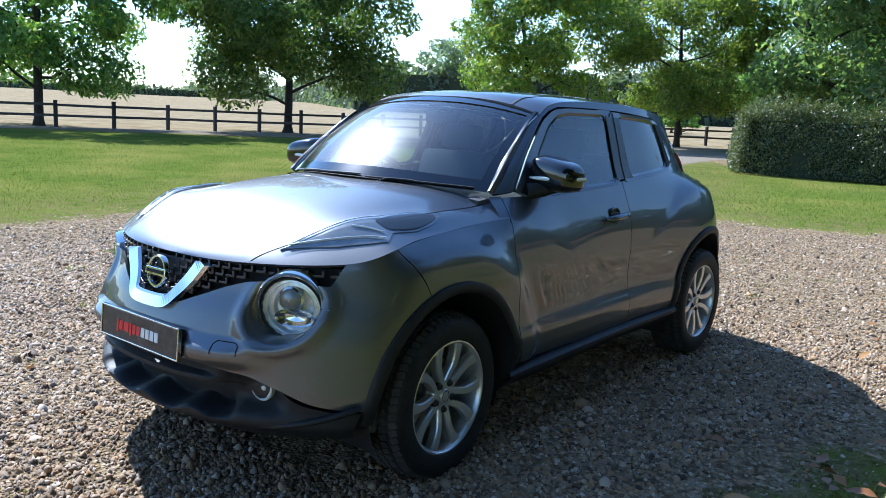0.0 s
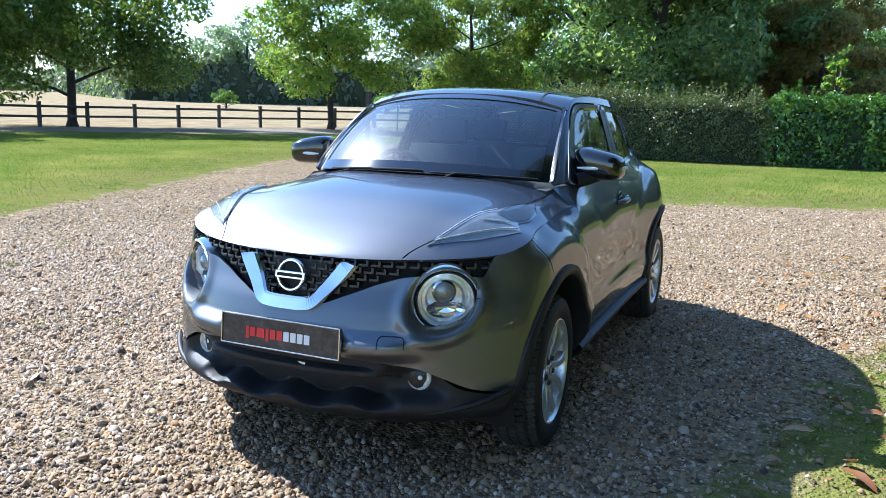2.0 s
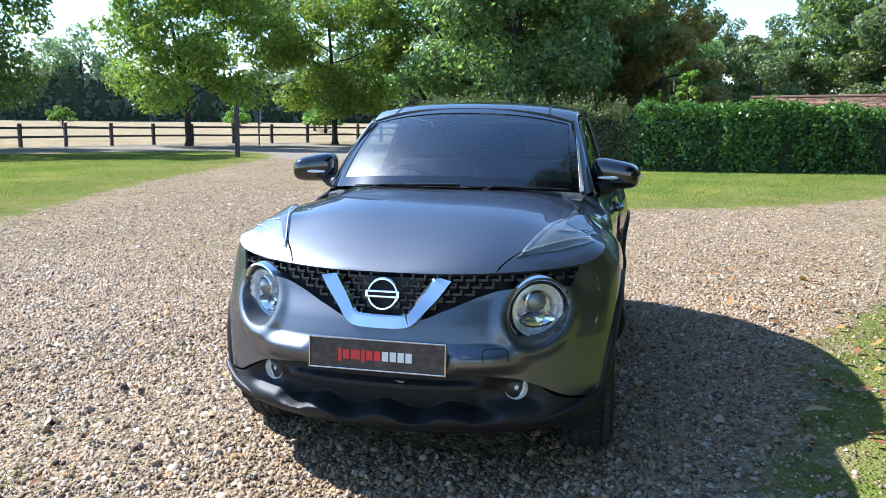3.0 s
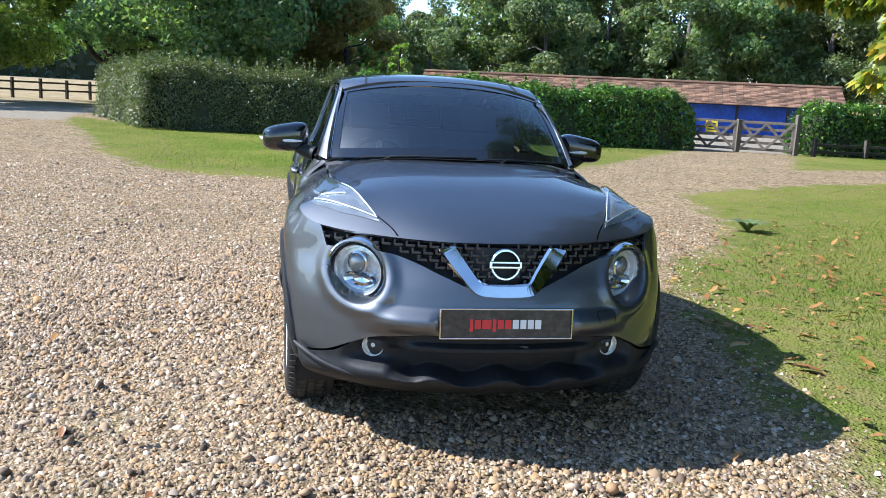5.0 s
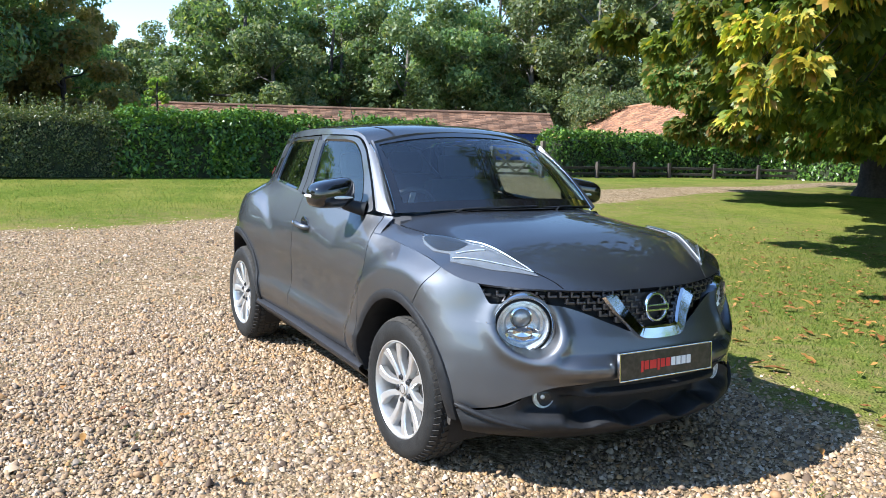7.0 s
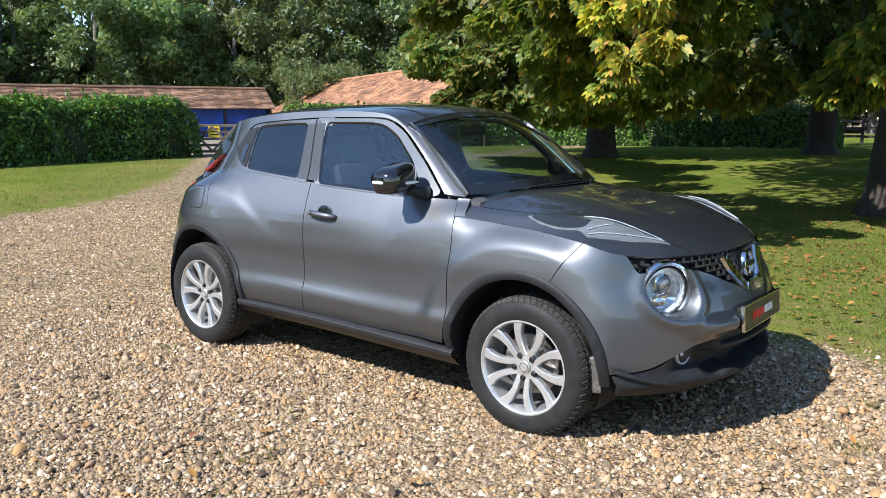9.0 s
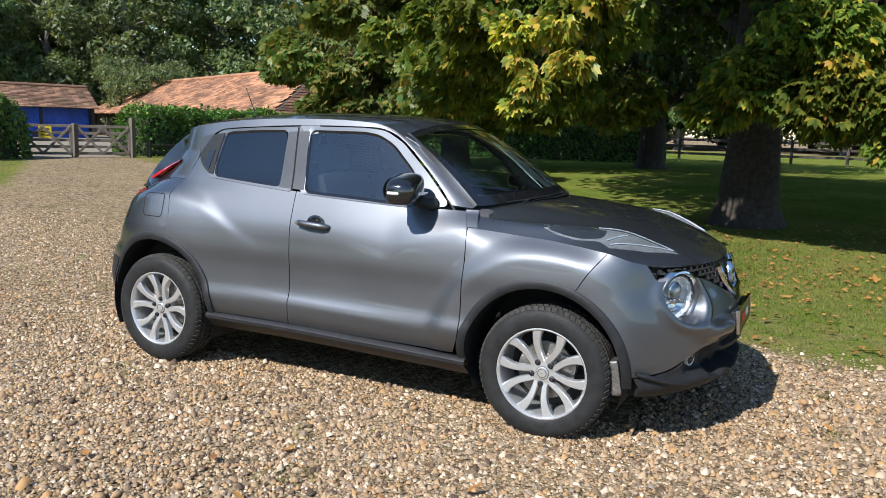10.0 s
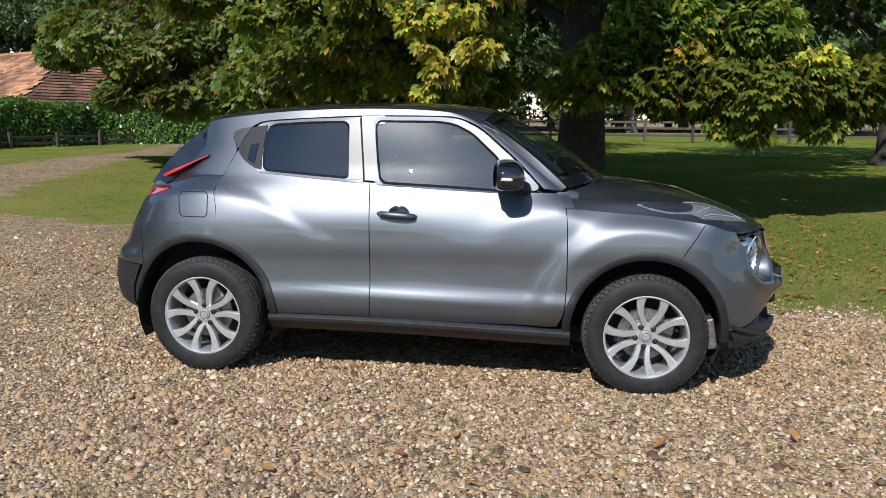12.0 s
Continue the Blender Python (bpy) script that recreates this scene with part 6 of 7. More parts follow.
            scal = 0.315 + 0.018 * math.cos(p.y * 2 * math.pi / 0.27) * (1 - sstep(0.3, 0.42, p.y))
            mouth = (1 - sstep(0.36, 0.47, p.y)) * sstep(scal - 0.018, scal + 0.020, z) * (1 - sstep(0.405, 0.43, z))
            pocket = math.exp(-(((p.y - 0.50) / 0.10) ** 4 + ((z - 0.405) / 0.06) ** 4))
            slot = (1 - sstep(0.30, 0.42, p.y)) * sstep(0.445, 0.46, z)
            lipout = 0.030 * math.exp(-((z - 0.285) / 0.045) ** 2) + 0.006
            d = -0.10 * mouth - 0.06 * pocket - 0.03 * slot + lipout * (1 - mouth) * (1 - pocket)
            row.append(p + Vector((d, d * 0.3 * (p.y / 0.9), 0)))
        g.append(row)
    sheet("lower_bumper", g, M_PLASTIC, car, "black plastic lower bumper", sgn=sgn, outward=Vector((1, sgn * 0.4, 0)), lip=0.03)
    # ridge along the lip's outer end
    ridge = []
    for k in range(15):
        u = k / 14
        z = lerp(u, [(0, 0.372), (0.4, 0.318), (0.75, 0.292), (1, 0.288)])
        lw = w_of(ARCH_F[0] + math.sqrt(ARCH_F[2] ** 2 - (z - ARCH_F[1]) ** 2) + 0.004, z)
        p = skin(lw + (0.74 - lw) * u, z)
        q = Vector((p.x - 0.9, p.y, 0)).normalized()
        ridge.append((p.x + q.x * 0.022 * math.sin(math.pi * min(1, 0.25 + u * 0.6)) + 0.006, (p.y + q.y * 0.018) * sgn, z))
    v, f_ = tube_arrays(ridge, [0.006] + [0.012] * 12 + [0.008, 0.003], 8)
    obj_from("bumper_lip", v, f_, M_PLASTIC, car, smooth=True)
    # fog lamp
    fm = Matrix.Translation((1.908, sgn * 0.502, 0.411)) @ Matrix.Rotation(radians(-90 + 14 * sgn), 4, 'Z')
    fog = part("fog_lamp", lathe_bm([(0.046, -0.03), (0.046, 0.010), (0.043, 0.013), (0.040, 0.008), (0.036, 0.000), (0.020, -0.006), (0.002, -0.008)], 28, m=fm, close=False), M_FOG, car, smooth=True)
    part("lens", lathe_bm([(0.042, 0.008), (0.034, 0.014), (0.018, 0.019), (0.003, 0.020)], 28, m=fm, close=False), M_LENS, fog, smooth=True)
    bm = bmesh.new()
    bmesh.ops.create_uvsphere(bm, u_segments=14, v_segments=8, radius=0.013, matrix=fm @ Matrix.Translation((0, -0.006, 0)))
    part("bulb", bm, M_REFLECTOR, fog, smooth=True)
    # main lamp: bezel, bowl, projector, dome
    lm = Matrix.Translation((LAMP.x - 0.006, sgn * LAMP.y, LAMP.z)) @ Matrix.Rotation(radians(-90 + 30 * sgn), 4, 'Z') @ Matrix.Rotation(radians(-4), 4, 'X') @ Matrix.Scale(1.07, 4)
    hl = part("headlight", lathe_bm([(0.136, -0.045), (0.133, -0.004), (0.127, 0.012), (0.120, 0.015), (0.114, 0.010), (0.109, -0.002), (0.106, -0.02)], 56, m=lm, close=False), M_PAINT, car, "round headlight with clear glass dome", smooth=True)
    part("bezel", lathe_bm([(0.1085, -0.010), (0.106, -0.002), (0.103, 0.003), (0.100, -0.001), (0.099, -0.05)], 56, m=lm, close=False), M_PILLAR, hl, smooth=True)
    part("reflector", lathe_bm([(0.102, 0.001), (0.097, -0.016), (0.089, -0.014), (0.083, -0.030), (0.072, -0.028), (0.063, -0.042), (0.036, -0.046), (0.004, -0.048)], 22, m=lm, close=False), M_REFLECTOR, hl)
    pm = lm @ Matrix.Translation((0.006, 0.0, 0.030))
    part("projector", lathe_bm([(0.043, -0.05), (0.043, -0.012), (0.037, -0.008), (0.035, -0.014)], 32, m=pm, close=False), M_CHROME, hl, smooth=True)
    part("projector_glass", lathe_bm([(0.036, -0.014), (0.030, -0.004), (0.018, 0.004), (0.002, 0.007)], 32, m=pm, close=False), M_LAMPWHITE, hl, smooth=True)
    pm2 = lm @ Matrix.Translation((-0.004, 0.0, -0.036))
    part("lower_bowl", lathe_bm([(0.047, -0.045), (0.046, -0.016), (0.040, -0.020), (0.026, -0.034), (0.004, -0.040)], 14, m=pm2 @ Matrix.Diagonal((1.55, 1, 0.72, 1)), close=False), M_CHROME, hl)
    part("lens", lathe_bm([(0.103, 0.000), (0.092, 0.014), (0.070, 0.025), (0.042, 0.032), (0.003, 0.035)], 44, m=lm, close=False), M_LENS, hl, smooth=True)
    # upper lamp on the wing top: arrow-shaped, clear over bright strips
    outl = [(1.825, 0.482), (1.74, 0.518), (1.64, 0.556), (1.54, 0.590), (1.44, 0.618), (1.34, 0.640), (1.26, 0.668), (1.205, 0.708), (1.28, 0.738), (1.38, 0.748), (1.44, 0.735), (1.49, 0.722), (1.555, 0.762), (1.61, 0.728), (1.70, 0.640)]

    def cluster(poly, lift_rim, lift_mid, shrink=1.0):
        c = Vector((1.50, 0.665, 0))
        P = polyline(poly + [poly[0]], 84, False)
        P = [c + (p - c) * shrink for p in P]
        spine = lambda p: Vector((p.x, min(max(lerp(p.x, [(1.2, 0.708), (1.3, 0.695), (1.42, 0.680), (1.5, 0.655), (1.65, 0.585), (1.825, 0.485)]), 0.4), 0.8), 0))
        return [[Vector((q.x, q.y, top(min(q.x, 1.9), min(q.y, edge_y(q.x))) + lift_rim + (lift_mid - lift_rim) * (1 - (k / 4) ** 2))) for k in range(5) for q in [spine(p).lerp(p, k / 4)]] for p in P]
    ul = sheet("upper_lamp", cluster(outl, 0.003, 0.006), M_LAMPWHITE, car, "clear arrow-shaped running light", sgn=sgn, outward=Vector((0, 0, 1)), lip=0.02)
    sheet("lens", cluster(outl, 0.006, 0.020), M_LENS, ul, sgn=sgn, outward=Vector((0, 0, 1)), lip=0.006)
    dk = [(1.505, 0.640), (1.41, 0.642), (1.31, 0.664), (1.228, 0.708), (1.29, 0.730), (1.38, 0.738), (1.45, 0.722), (1.498, 0.694)]
    c = Vector((1.38, 0.692, 0))
    P = polyline(dk + [dk[0]], 40)
    sheet("lamp_pocket", [[Vector((q.x, q.y, top(q.x, q.y) + 0.0085)) for k in range(3) for q in [c.lerp(p, k / 2)]] for p in P], M_LAMPDARK, ul, sgn=sgn, outward=Vector((0, 0, 1)), lip=0)
    for a, b in (((1.80, 0.497), (1.55, 0.745)), ((1.79, 0.500), (1.46, 0.625)), ((1.60, 0.615), (1.525, 0.715))):
        pts = [Vector((a[0] + (b[0] - a[0]) * k / 10, a[1] + (b[1] - a[1]) * k / 10, 0)) for k in range(11)]
        pts = [Vector((p.x, p.y, top(p.x, p.y) + 0.010)) for p in pts]
        v, f_ = tube_arrays([(p.x, p.y * sgn, p.z) for p in pts], [0.0028] * 11, 6)
        obj_from("light_strip", v, f_, M_REFLECTOR, ul, smooth=True)
# towing-eye cover on the left of the bumper
loop = [Vector((swell(skin(w_of_y(p.x, p.y), p.y)))) for p in polyline([(0.385, 0.545), (0.385, 0.578), (0.395, 0.588), (0.465, 0.588), (0.475, 0.578), (0.475, 0.545)], 40, False)]
ribbon("towing_eye_cover", loop, 0.004, M_SEAM, car, 1, 0.002, Vector((1, 0.3, 0)))

# V-shaped chrome surround and round badge
bm = bmesh.new()
vpath = [(-0.238, 0.846), (-0.196, 0.786), (-0.150, 0.728), (-0.118, 0.690), (-0.085, 0.677), (0.0, 0.674), (0.085, 0.677), (0.118, 0.690), (0.150, 0.728), (0.196, 0.786), (0.238, 0.846)]
P = polyline(vpath, 60)
prev = None
for i, p in enumerate(P):
    d = (P[min(i + 1, 60)] - P[max(i - 1, 0)]).normalized()
    n = Vector((-d.y, d.x, 0))
    wd = 0.027 + 0.009 * sstep(0.10, 0.22, abs(p.x))
    xs = skin(w_of_y(abs(p.x), p.y), p.y).x
    ring_ = []
    for k, (o, dep) in enumerate(((-1.0, -0.03), (-1.0, 0.012), (-0.75, 0.026), (0.75, 0.013), (1.0, 0.002), (1.0, -0.03))):
        q = p + n * wd * o
        ring_.append(bm.verts.new((xs + dep, q.x, min(q.y, 0.838))))
    if prev:
        for k in range(5):
            bm.faces.new([prev[k], prev[k + 1], ring_[k + 1], ring_[k]])
    else:
        bm.faces.new(ring_)
    prev = ring_
bm.faces.new(prev[::-1])
bmesh.ops.recalc_face_normals(bm, faces=bm.faces)
part("chrome_surround", bm, M_CHROME, car, "V-shaped chrome grille surround", smooth=False)
g = []
for i in range(17):
    t = -1 + 2 * i / 16
    g.append([Vector((1.985 + 0.02 * (1 - t * t) - 0.02 * k / 4, 0.155 * t * (0.62 + 0.38 * k / 4), 0.685 + 0.15 * k / 4)) for k in range(5)])
sheet("badge_backing", g, M_PLASTIC, car, outward=Vector((1, 0, 0)), lip=0)
bmx = Matrix.Translation((2.008, 0, 0.772)) @ Matrix.Rotation(radians(-90), 4, 'Z') @ Matrix.Rotation(radians(9), 4, 'X')
badge = part("badge", lathe_bm([(0.050, 0.0), (0.050, 0.016), (0.054, 0.021), (0.060, 0.021), (0.064, 0.016), (0.064, 0.0)], 44, m=bmx, close=False), M_CHROME, car, "round chrome badge with a crossbar", smooth=True)
part("badge_bar", box_bm(0.134, 0.016, 0.030, (0, 0.016, 0), 0.003), M_CHROME, badge).matrix_basis = bmx
part("badge_mark", box_bm(0.112, 0.002, 0.013, (0, 0.0255, 0)), M_DARK, badge).matrix_basis = bmx

# plate with printed bars
pmx = Matrix.Translation((2.100, 0, 0.555)) @ Matrix.Rotation(radians(-90), 4, 'Z') @ Matrix.Rotation(radians(4), 4, 'X')
pl = part("licence_plate", box_bm(0.525, 0.010, 0.112, (0, 0, 0), 0.004), M_PLATE, car, "dark printed show plate with bright rim")
pl.matrix_basis = pmx
for a in ((0.534, 0.016, 0.006, 0, 0.058), (0.534, 0.016, 0.006, 0, -0.058), (0.006, 0.016, 0.122, -0.2665, 0), (0.006, 0.016, 0.122, 0.2665, 0)):
    part("plate_rim", box_bm(a[0], a[1], a[2], (a[3], 0.0, a[4]), 0.002), M_CHROME, pl)
part("plate_holder", box_bm(0.50, 0.03, 0.10, (0, -0.02, 0), 0.004), M_PLASTIC, pl)
xx = -0.150
for i in range(10):
    red = i < 6
    wdt = 0.024 if i not in (0, 3) else 0.013
    if i == 2:
        wdt = 0.036
    h = 0.036 if i not in (0, 3) else 0.048
    bm = box_bm(wdt, 0.002, h, (-xx - wdt / 2, 0.0062, -0.002 - (0.004 if i in (0, 3) else 0)), 0.0)
    part("print_bar", bm, M_RED if red else M_WHITE, pl)
    xx += wdt + 0.0065

# windscreen and roof
ws = []
for i in range(33):
    t = -1 + 2 * i / 32
    b_ = Vector((0.815 + 0.225 * (1 - abs(t) ** 2.2), 0.648 * t, 1.082 + 0.030 * (1 - t * t)))
    t_ = Vector((0.325 + 0.075 * (1 - abs(t) ** 2.2), 0.572 * t, 1.437 + 0.068 * (1 - abs(t) ** 2.4)))
    row = []
    for k in range(15):
        s = k / 14
        p = b_.lerp(t_, s)
        p += Vector((0.02, 0, 0.028)) * 4 * s * (1 - s)
        row.append(p)
    ws.append(row)
scr = sheet("windscreen", ws, M_WINDSCREEN, car, "tinted laminated windscreen", outward=Vector((1, 0, 1)), lip=0)
# dark printed border of the glass
for e in ("side0", "side1", "top", "bottom"):
    if e == "side0":
        g = [[ws[0][k].lerp(ws[1][k], m_ * 0.9) + Vector((0.003, 0, 0.003)) for m_ in (0, 0.5, 1)] for k in range(15)]
    elif e == "side1":
        g = [[ws[32][k].lerp(ws[31][k], m_ * 0.9) + Vector((0.003, 0, 0.003)) for m_ in (0, 0.5, 1)] for k in range(15)]
    elif e == "top":
        g = [[ws[i][14].lerp(ws[i][13], m_ * 1.2) + Vector((0.003, 0, 0.003)) for m_ in (0, 0.5, 1)] for i in range(33)]
    else:
        g = [[ws[i][0].lerp(ws[i][2], m_ * 0.7) + Vector((0.003, 0, 0.003)) for m_ in (0, 0.5, 1)] for i in range(33)]
    sheet("glass_border", g, M_GLOSSBLACK, scr, outward=Vector((1, 0, 1)), lip=0)
for e in (0, 32):
    v, f_ = tube_arrays([ws[e][k] + Vector((0.0, 0.004 * (1 if e else -1), 0.003)) for k in range(15)], [0.0035] * 15, 6)
    obj_from("screen_moulding", v, f_, M_CHROME, scr, smooth=True)
# pillar skin between moulding and side rail
for sgn in (1, -1):
    outer = polyline([(0.80, 1.075), (0.66, 1.19), (0.50, 1.325), (0.36, 1.425)], 20)
    g = []
    for k in range(21):
        s = k / 20
        j = s * 14
        a = ws[32][int(min(j, 13))].lerp(ws[32][int(min(j, 13)) + 1], j - int(min(j, 13)))
        b = side(outer[k].x, outer[k].y) - Vector((0, 0.022 * sstep(0.15, 0.42, outer[k].x), 0))
        row = [a.lerp(b, m_ / 4) + Vector((0.016, 0.011, 0.016)) * math.sin(math.pi * m_ / 4) for m_ in range(5)]
        g.append(row)
    sheet("pillar", [row[2:] for row in g], M_PAINT, car, sgn=sgn, outward=Vector((0.4, sgn, 0.6)))
    sheet("screen_seal", [row[:3] for row in g], M_PLASTIC, car, sgn=sgn, outward=Vector((0.4, sgn, 0.6)), lip=0)
# roof with spoiler
roof = []
ROOF_MID = [(0.43, 1.503), (0.3, 1.535), (0.1, 1.552), (-0.2, 1.560), (-0.6, 1.553), (-1.0, 1.523), (-1.25, 1.492), (-1.40, 1.470)]
ROOF_MID = ROOF_MID[::-1]
EDGE = [(-1.33, 1.43), (-1.2, 1.455), (-0.9, 1.488), (-0.6, 1.508), (-0.3, 1.515), (0.0, 1.510), (0.22, 1.487), (0.36, 1.425)]
for i in range(41):
    s = i / 40
    row = []
    xe = 0.345 + (-1.33 - 0.345) * s
    ze = lerp(xe, EDGE)
    ye = side(xe, ze).y
    xm = 0.405 + (-1.395 - 0.405) * s
    for k in range(33):
        t = -1 + k / 16
        x = xe + (xm - xe) * (1 - abs(t) ** 2.2)
        zm = lerp(x, ROOF_MID)
        z = ze + (zm - ze) * (1 - abs(t) ** 2.5)
        row.append(Vector((x, ye * t, z)))
    roof.append(row)
sheet("roof", roof, M_PAINT, car, outward=Vector((0, 0, 1)), lip=0.03)
for t in (4, 28):
    pts = [roof[i][t] + Vector((0, 0, 0.0015)) for i in range(0, 38)]
    ribbon("roof_gutter", pts, 0.012, M_PLASTIC, car, 1, 0.001, Vector((0, 0, 1)))
# tailgate: rear glass and panel
rg = []
for i in range(21):
    t = -1 + i / 10
    a = Vector((-1.345 - 0.04 * (1 - t * t), 0.435 * t, 1.405 + 0.035 * (1 - t * t)))
    b = Vector((-1.70 - 0.08 * (1 - t * t), 0.47 * t, 1.075))
    rg.append([a.lerp(b, k / 8) + Vector((-0.02, 0, 0.015)) * 4 * (k / 8) * (1 - k / 8) for k in range(9)])
sheet("rear_window", rg, M_PRIVACY, car, outward=Vector((-1, 0, 1)), lip=0)
for sgn in (1, -1):
    g = []
    A = polyline([(-1.335, 1.43), (-1.40, 1.25), (-1.54, 1.09), (-1.60, 1.05)], 12)
    for k in range(13):
        b = side(A[k].x, A[k].y)
        a = rg[20][min(8, int(k * 8 / 12))]
        g.append([b.lerp(a, m_ / 3) for m_ in range(4)])
    sheet("tailgate_edge", g, M_GLOSSBLACK, car, sgn=sgn, outward=Vector((-1, sgn, 1)))
    g = []
    for k in range(9):
        t = k / 8
        a = Vector((-1.70 - 0.08 * (1 - t * t), 0.47 * t, 1.075))
        b = skin(-2 + 0.75 * t, 1.03)
        g.append([a.lerp(b, m_ / 3) for m_ in range(4)])
    sheet("tailgate", g, M_PAINT, car, sgn=sgn, outward=Vector((-1, sgn, 1)))
    # boomerang tail lamp standing proud on the shoulder
    pts = polyline([(-1.285, 1.238), (-1.36, 1.210), (-1.46, 1.172), (-1.54, 1.142), (-1.62, 1.108)], 14)
    V = []
    for k, p in enumerate(pts):
        s = k / 14
        y0 = lerp(p.x, [(-1.70, 0.450), (-1.62, 0.478), (-1.5, 0.512), (-1.40, 0.540), (-1.28, 0.562)])
        hgt = 0.006 + 0.013 * sstep(0, 1, s)
        V.append([Vector((p.x, y0 + dy, p.y + dz * hgt)) for dy, dz in ((-0.05, -0.6), (-0.03, 0.4), (0.0, 0.8), (0.022, 0.3), (0.028, -0.8), (0.0, -1.3))])
    tl = sheet("tail_light", V, M_REDLAMP, car, "red boomerang tail light", sgn=sgn, outward=Vector((-0.5, sgn, 1)), lip=0)
    V = []
    for k in range(12):
        s = k / 11
        x = -1.50 - 0.315 * s
        row = []
        for m_ in range(7):
            zt, zb = lerp(-x, [(1.5, 1.056), (1.62, 1.058), (1.82, 1.062)]), lerp(-x, [(1.5, 1.044), (1.62, 1.005), (1.74, 0.985), (1.82, 1.0)])
            z = zt + (zb - zt) * m_ / 6
            p = side(max(x, -1.79), z)
            row.append(p + Vector((0, 0.012, 0)))
        V.append(row)
    sheet("lamp_body", V, M_REDLAMP, tl, sgn=sgn, outward=Vector((0, sgn, 0)), lip=0.02)
    V3 = [[Vector((p.x, lerp(p.x, [(-1.70, 0.445), (-1.62, 0.473), (-1.5, 0.507), (-1.40, 0.535), (-1.28, 0.555)]) + 0.012 * q, p.y - 0.016 - (0.012 + 0.02 * k / 14) * q)) for q in (0, 0.5, 1)] for k, p in enumerate(pts)]
    sheet("lamp_foot", V3, M_GLOSSBLACK, tl, sgn=sgn, outward=Vector((0, sgn, 0.3)), lip=0.03)
    V2 = [[p + Vector((0.0, 0.003, 0.008 + 0.0028 * k)) for p in row[:3]] for k, row in enumerate(V)]
    sheet("lamp_cap", V2, M_GLOSSBLACK, tl, sgn=sgn, outward=Vector((0, sgn, 0)), lip=0.02)
v, f_ = tube_arrays([(-1.12, -0.02, 1.505), (-1.14, -0.02, 1.54), (-1.22, -0.02, 1.72)], [0.012, 0.004, 0.0022], 8)
obj_from("aerial", v, f_, M_DARK, car)
# wipers
for y0, y1 in ((-0.50, 0.08), (0.12, 0.60)):
    pts = []
    for k in range(9):
        y = y0 + (y1 - y0) * k / 8
        t = y / 0.648
        b_ = Vector((0.815 + 0.225 * (1 - abs(t) ** 2.2), y, 1.082 + 0.030 * (1 - t * t)))
        pts.append(b_ + Vector((-0.030, 0, 0.034)) * (0.04 + 0.22 * k / 8) + Vector((0.006, 0, 0.006)))
    v, f_ = tube_arrays(pts, [0.0045] * 9, 6)
    wp = obj_from("wiper", v, f_, M_PLASTIC, car)
    v, f_ = tube_arrays([pts[0] + Vector((0.02, 0.06, -0.03)), pts[2] + Vector((0.006, 0, 0.002)), pts[4] + Vector((0.003, 0, 0.004))], [0.006, 0.005, 0.004], 6)
    obj_from("wiper_arm", v, f_, M_PLASTIC, wp)
# floor pan and cabin tub
part("underbody", box_bm(3.4, 1.36, 0.10, (0.0, 0, 0.27), 0.03), M_DARK, car)
part("engine_bay", box_bm(0.9, 1.0, 0.5, (1.35, 0, 0.62), 0.03), M_DARK, car)
part("door_lining", box_bm(1.3, 0.04, 0.66, (-0.25, 0.70, 0.67), 0.01), M_DARK, car)
part("door_lining", box_bm(1.3, 0.04, 0.66, (-0.25, -0.70, 0.67), 0.01), M_DARK, car)
part("boot_lining", box_bm(0.5, 1.2, 0.72, (-1.42, 0, 0.68), 0.05), M_DARK, car)

# cabin
bm = box_bm(0.42, 1.36, 0.20, (0.70, 0, 0.97), 0.06)
box_bm(0.20, 0.44, 0.09, (0.62, -0.36, 1.06), 0.04, bm)
part("dashboard", bm, M_SEAT, car, "dark moulded dashboard", smooth=True)
stm = Matrix.Translation((0.40, -0.36, 1.03)) @ Matrix.Rotation(radians(90), 4, 'Z') @ Matrix.Rotation(radians(24), 4, 'X')
sw = part("steering_wheel", lathe_bm([(0.165 + 0.016 * math.cos(a * math.pi / 4), 0.016 * math.sin(a * math.pi / 4)) for a in range(9)], 36, m=stm, close=False), M_SEAT, car, "black three-spoke steering wheel", smooth=True)
part("boss", box_bm(0.14, 0.05, 0.11, (0, 0.0, 0), 0.03), M_SEAT, sw).matrix_basis = stm
for a in (0, 180, 270):
    part("spoke", box_bm(0.13, 0.014, 0.032, (0.11, 0, 0), 0.005), M_REFLECTOR, sw).matrix_basis = stm @ Matrix.Rotation(radians(a), 4, 'Y')


def seat(x, y, w, name="seat"):
    bm = box_bm(0.50, w, 0.16, (x + 0.18, y, 0.60), 0.05)
    st = part(name, bm, M_SEAT, car, "dark cloth car seat", smooth=True)
    r = Matrix.Rotation(radians(-16), 4, 'Y')
    part("backrest", box_bm(0.14, w, 0.62, (x - 0.14, y, 0.90), 0.05, rot=r), M_SEAT, st, smooth=True)
    for yy in ((0,) if w < 0.8 else (-0.38, 0.38)):
        part("headrest", box_bm(0.10, 0.26, 0.17, (x - 0.25, y + yy, 1.285), 0.045, rot=r), M_SEAT, st, smooth=True)
        for o in (-0.055, 0.055):
            v, f_ = tube_arrays([(x - 0.225, y + yy + o, 1.14), (x - 0.245, y + yy + o, 1.25)], [0.007, 0.007], 8)
            obj_from("headrest_rod", v, f_, M_CHROME, st)


seat(-0.02, 0.36, 0.50)
seat(-0.02, -0.36, 0.50)
seat(-0.82, 0.0, 1.24, "rear_seat")
mir = part("rear_view_mirror", box_bm(0.03, 0.22, 0.06, (0.36, 0, 1.40), 0.012), M_DARK, car)

# ---------------------------------------------------------------- wheels


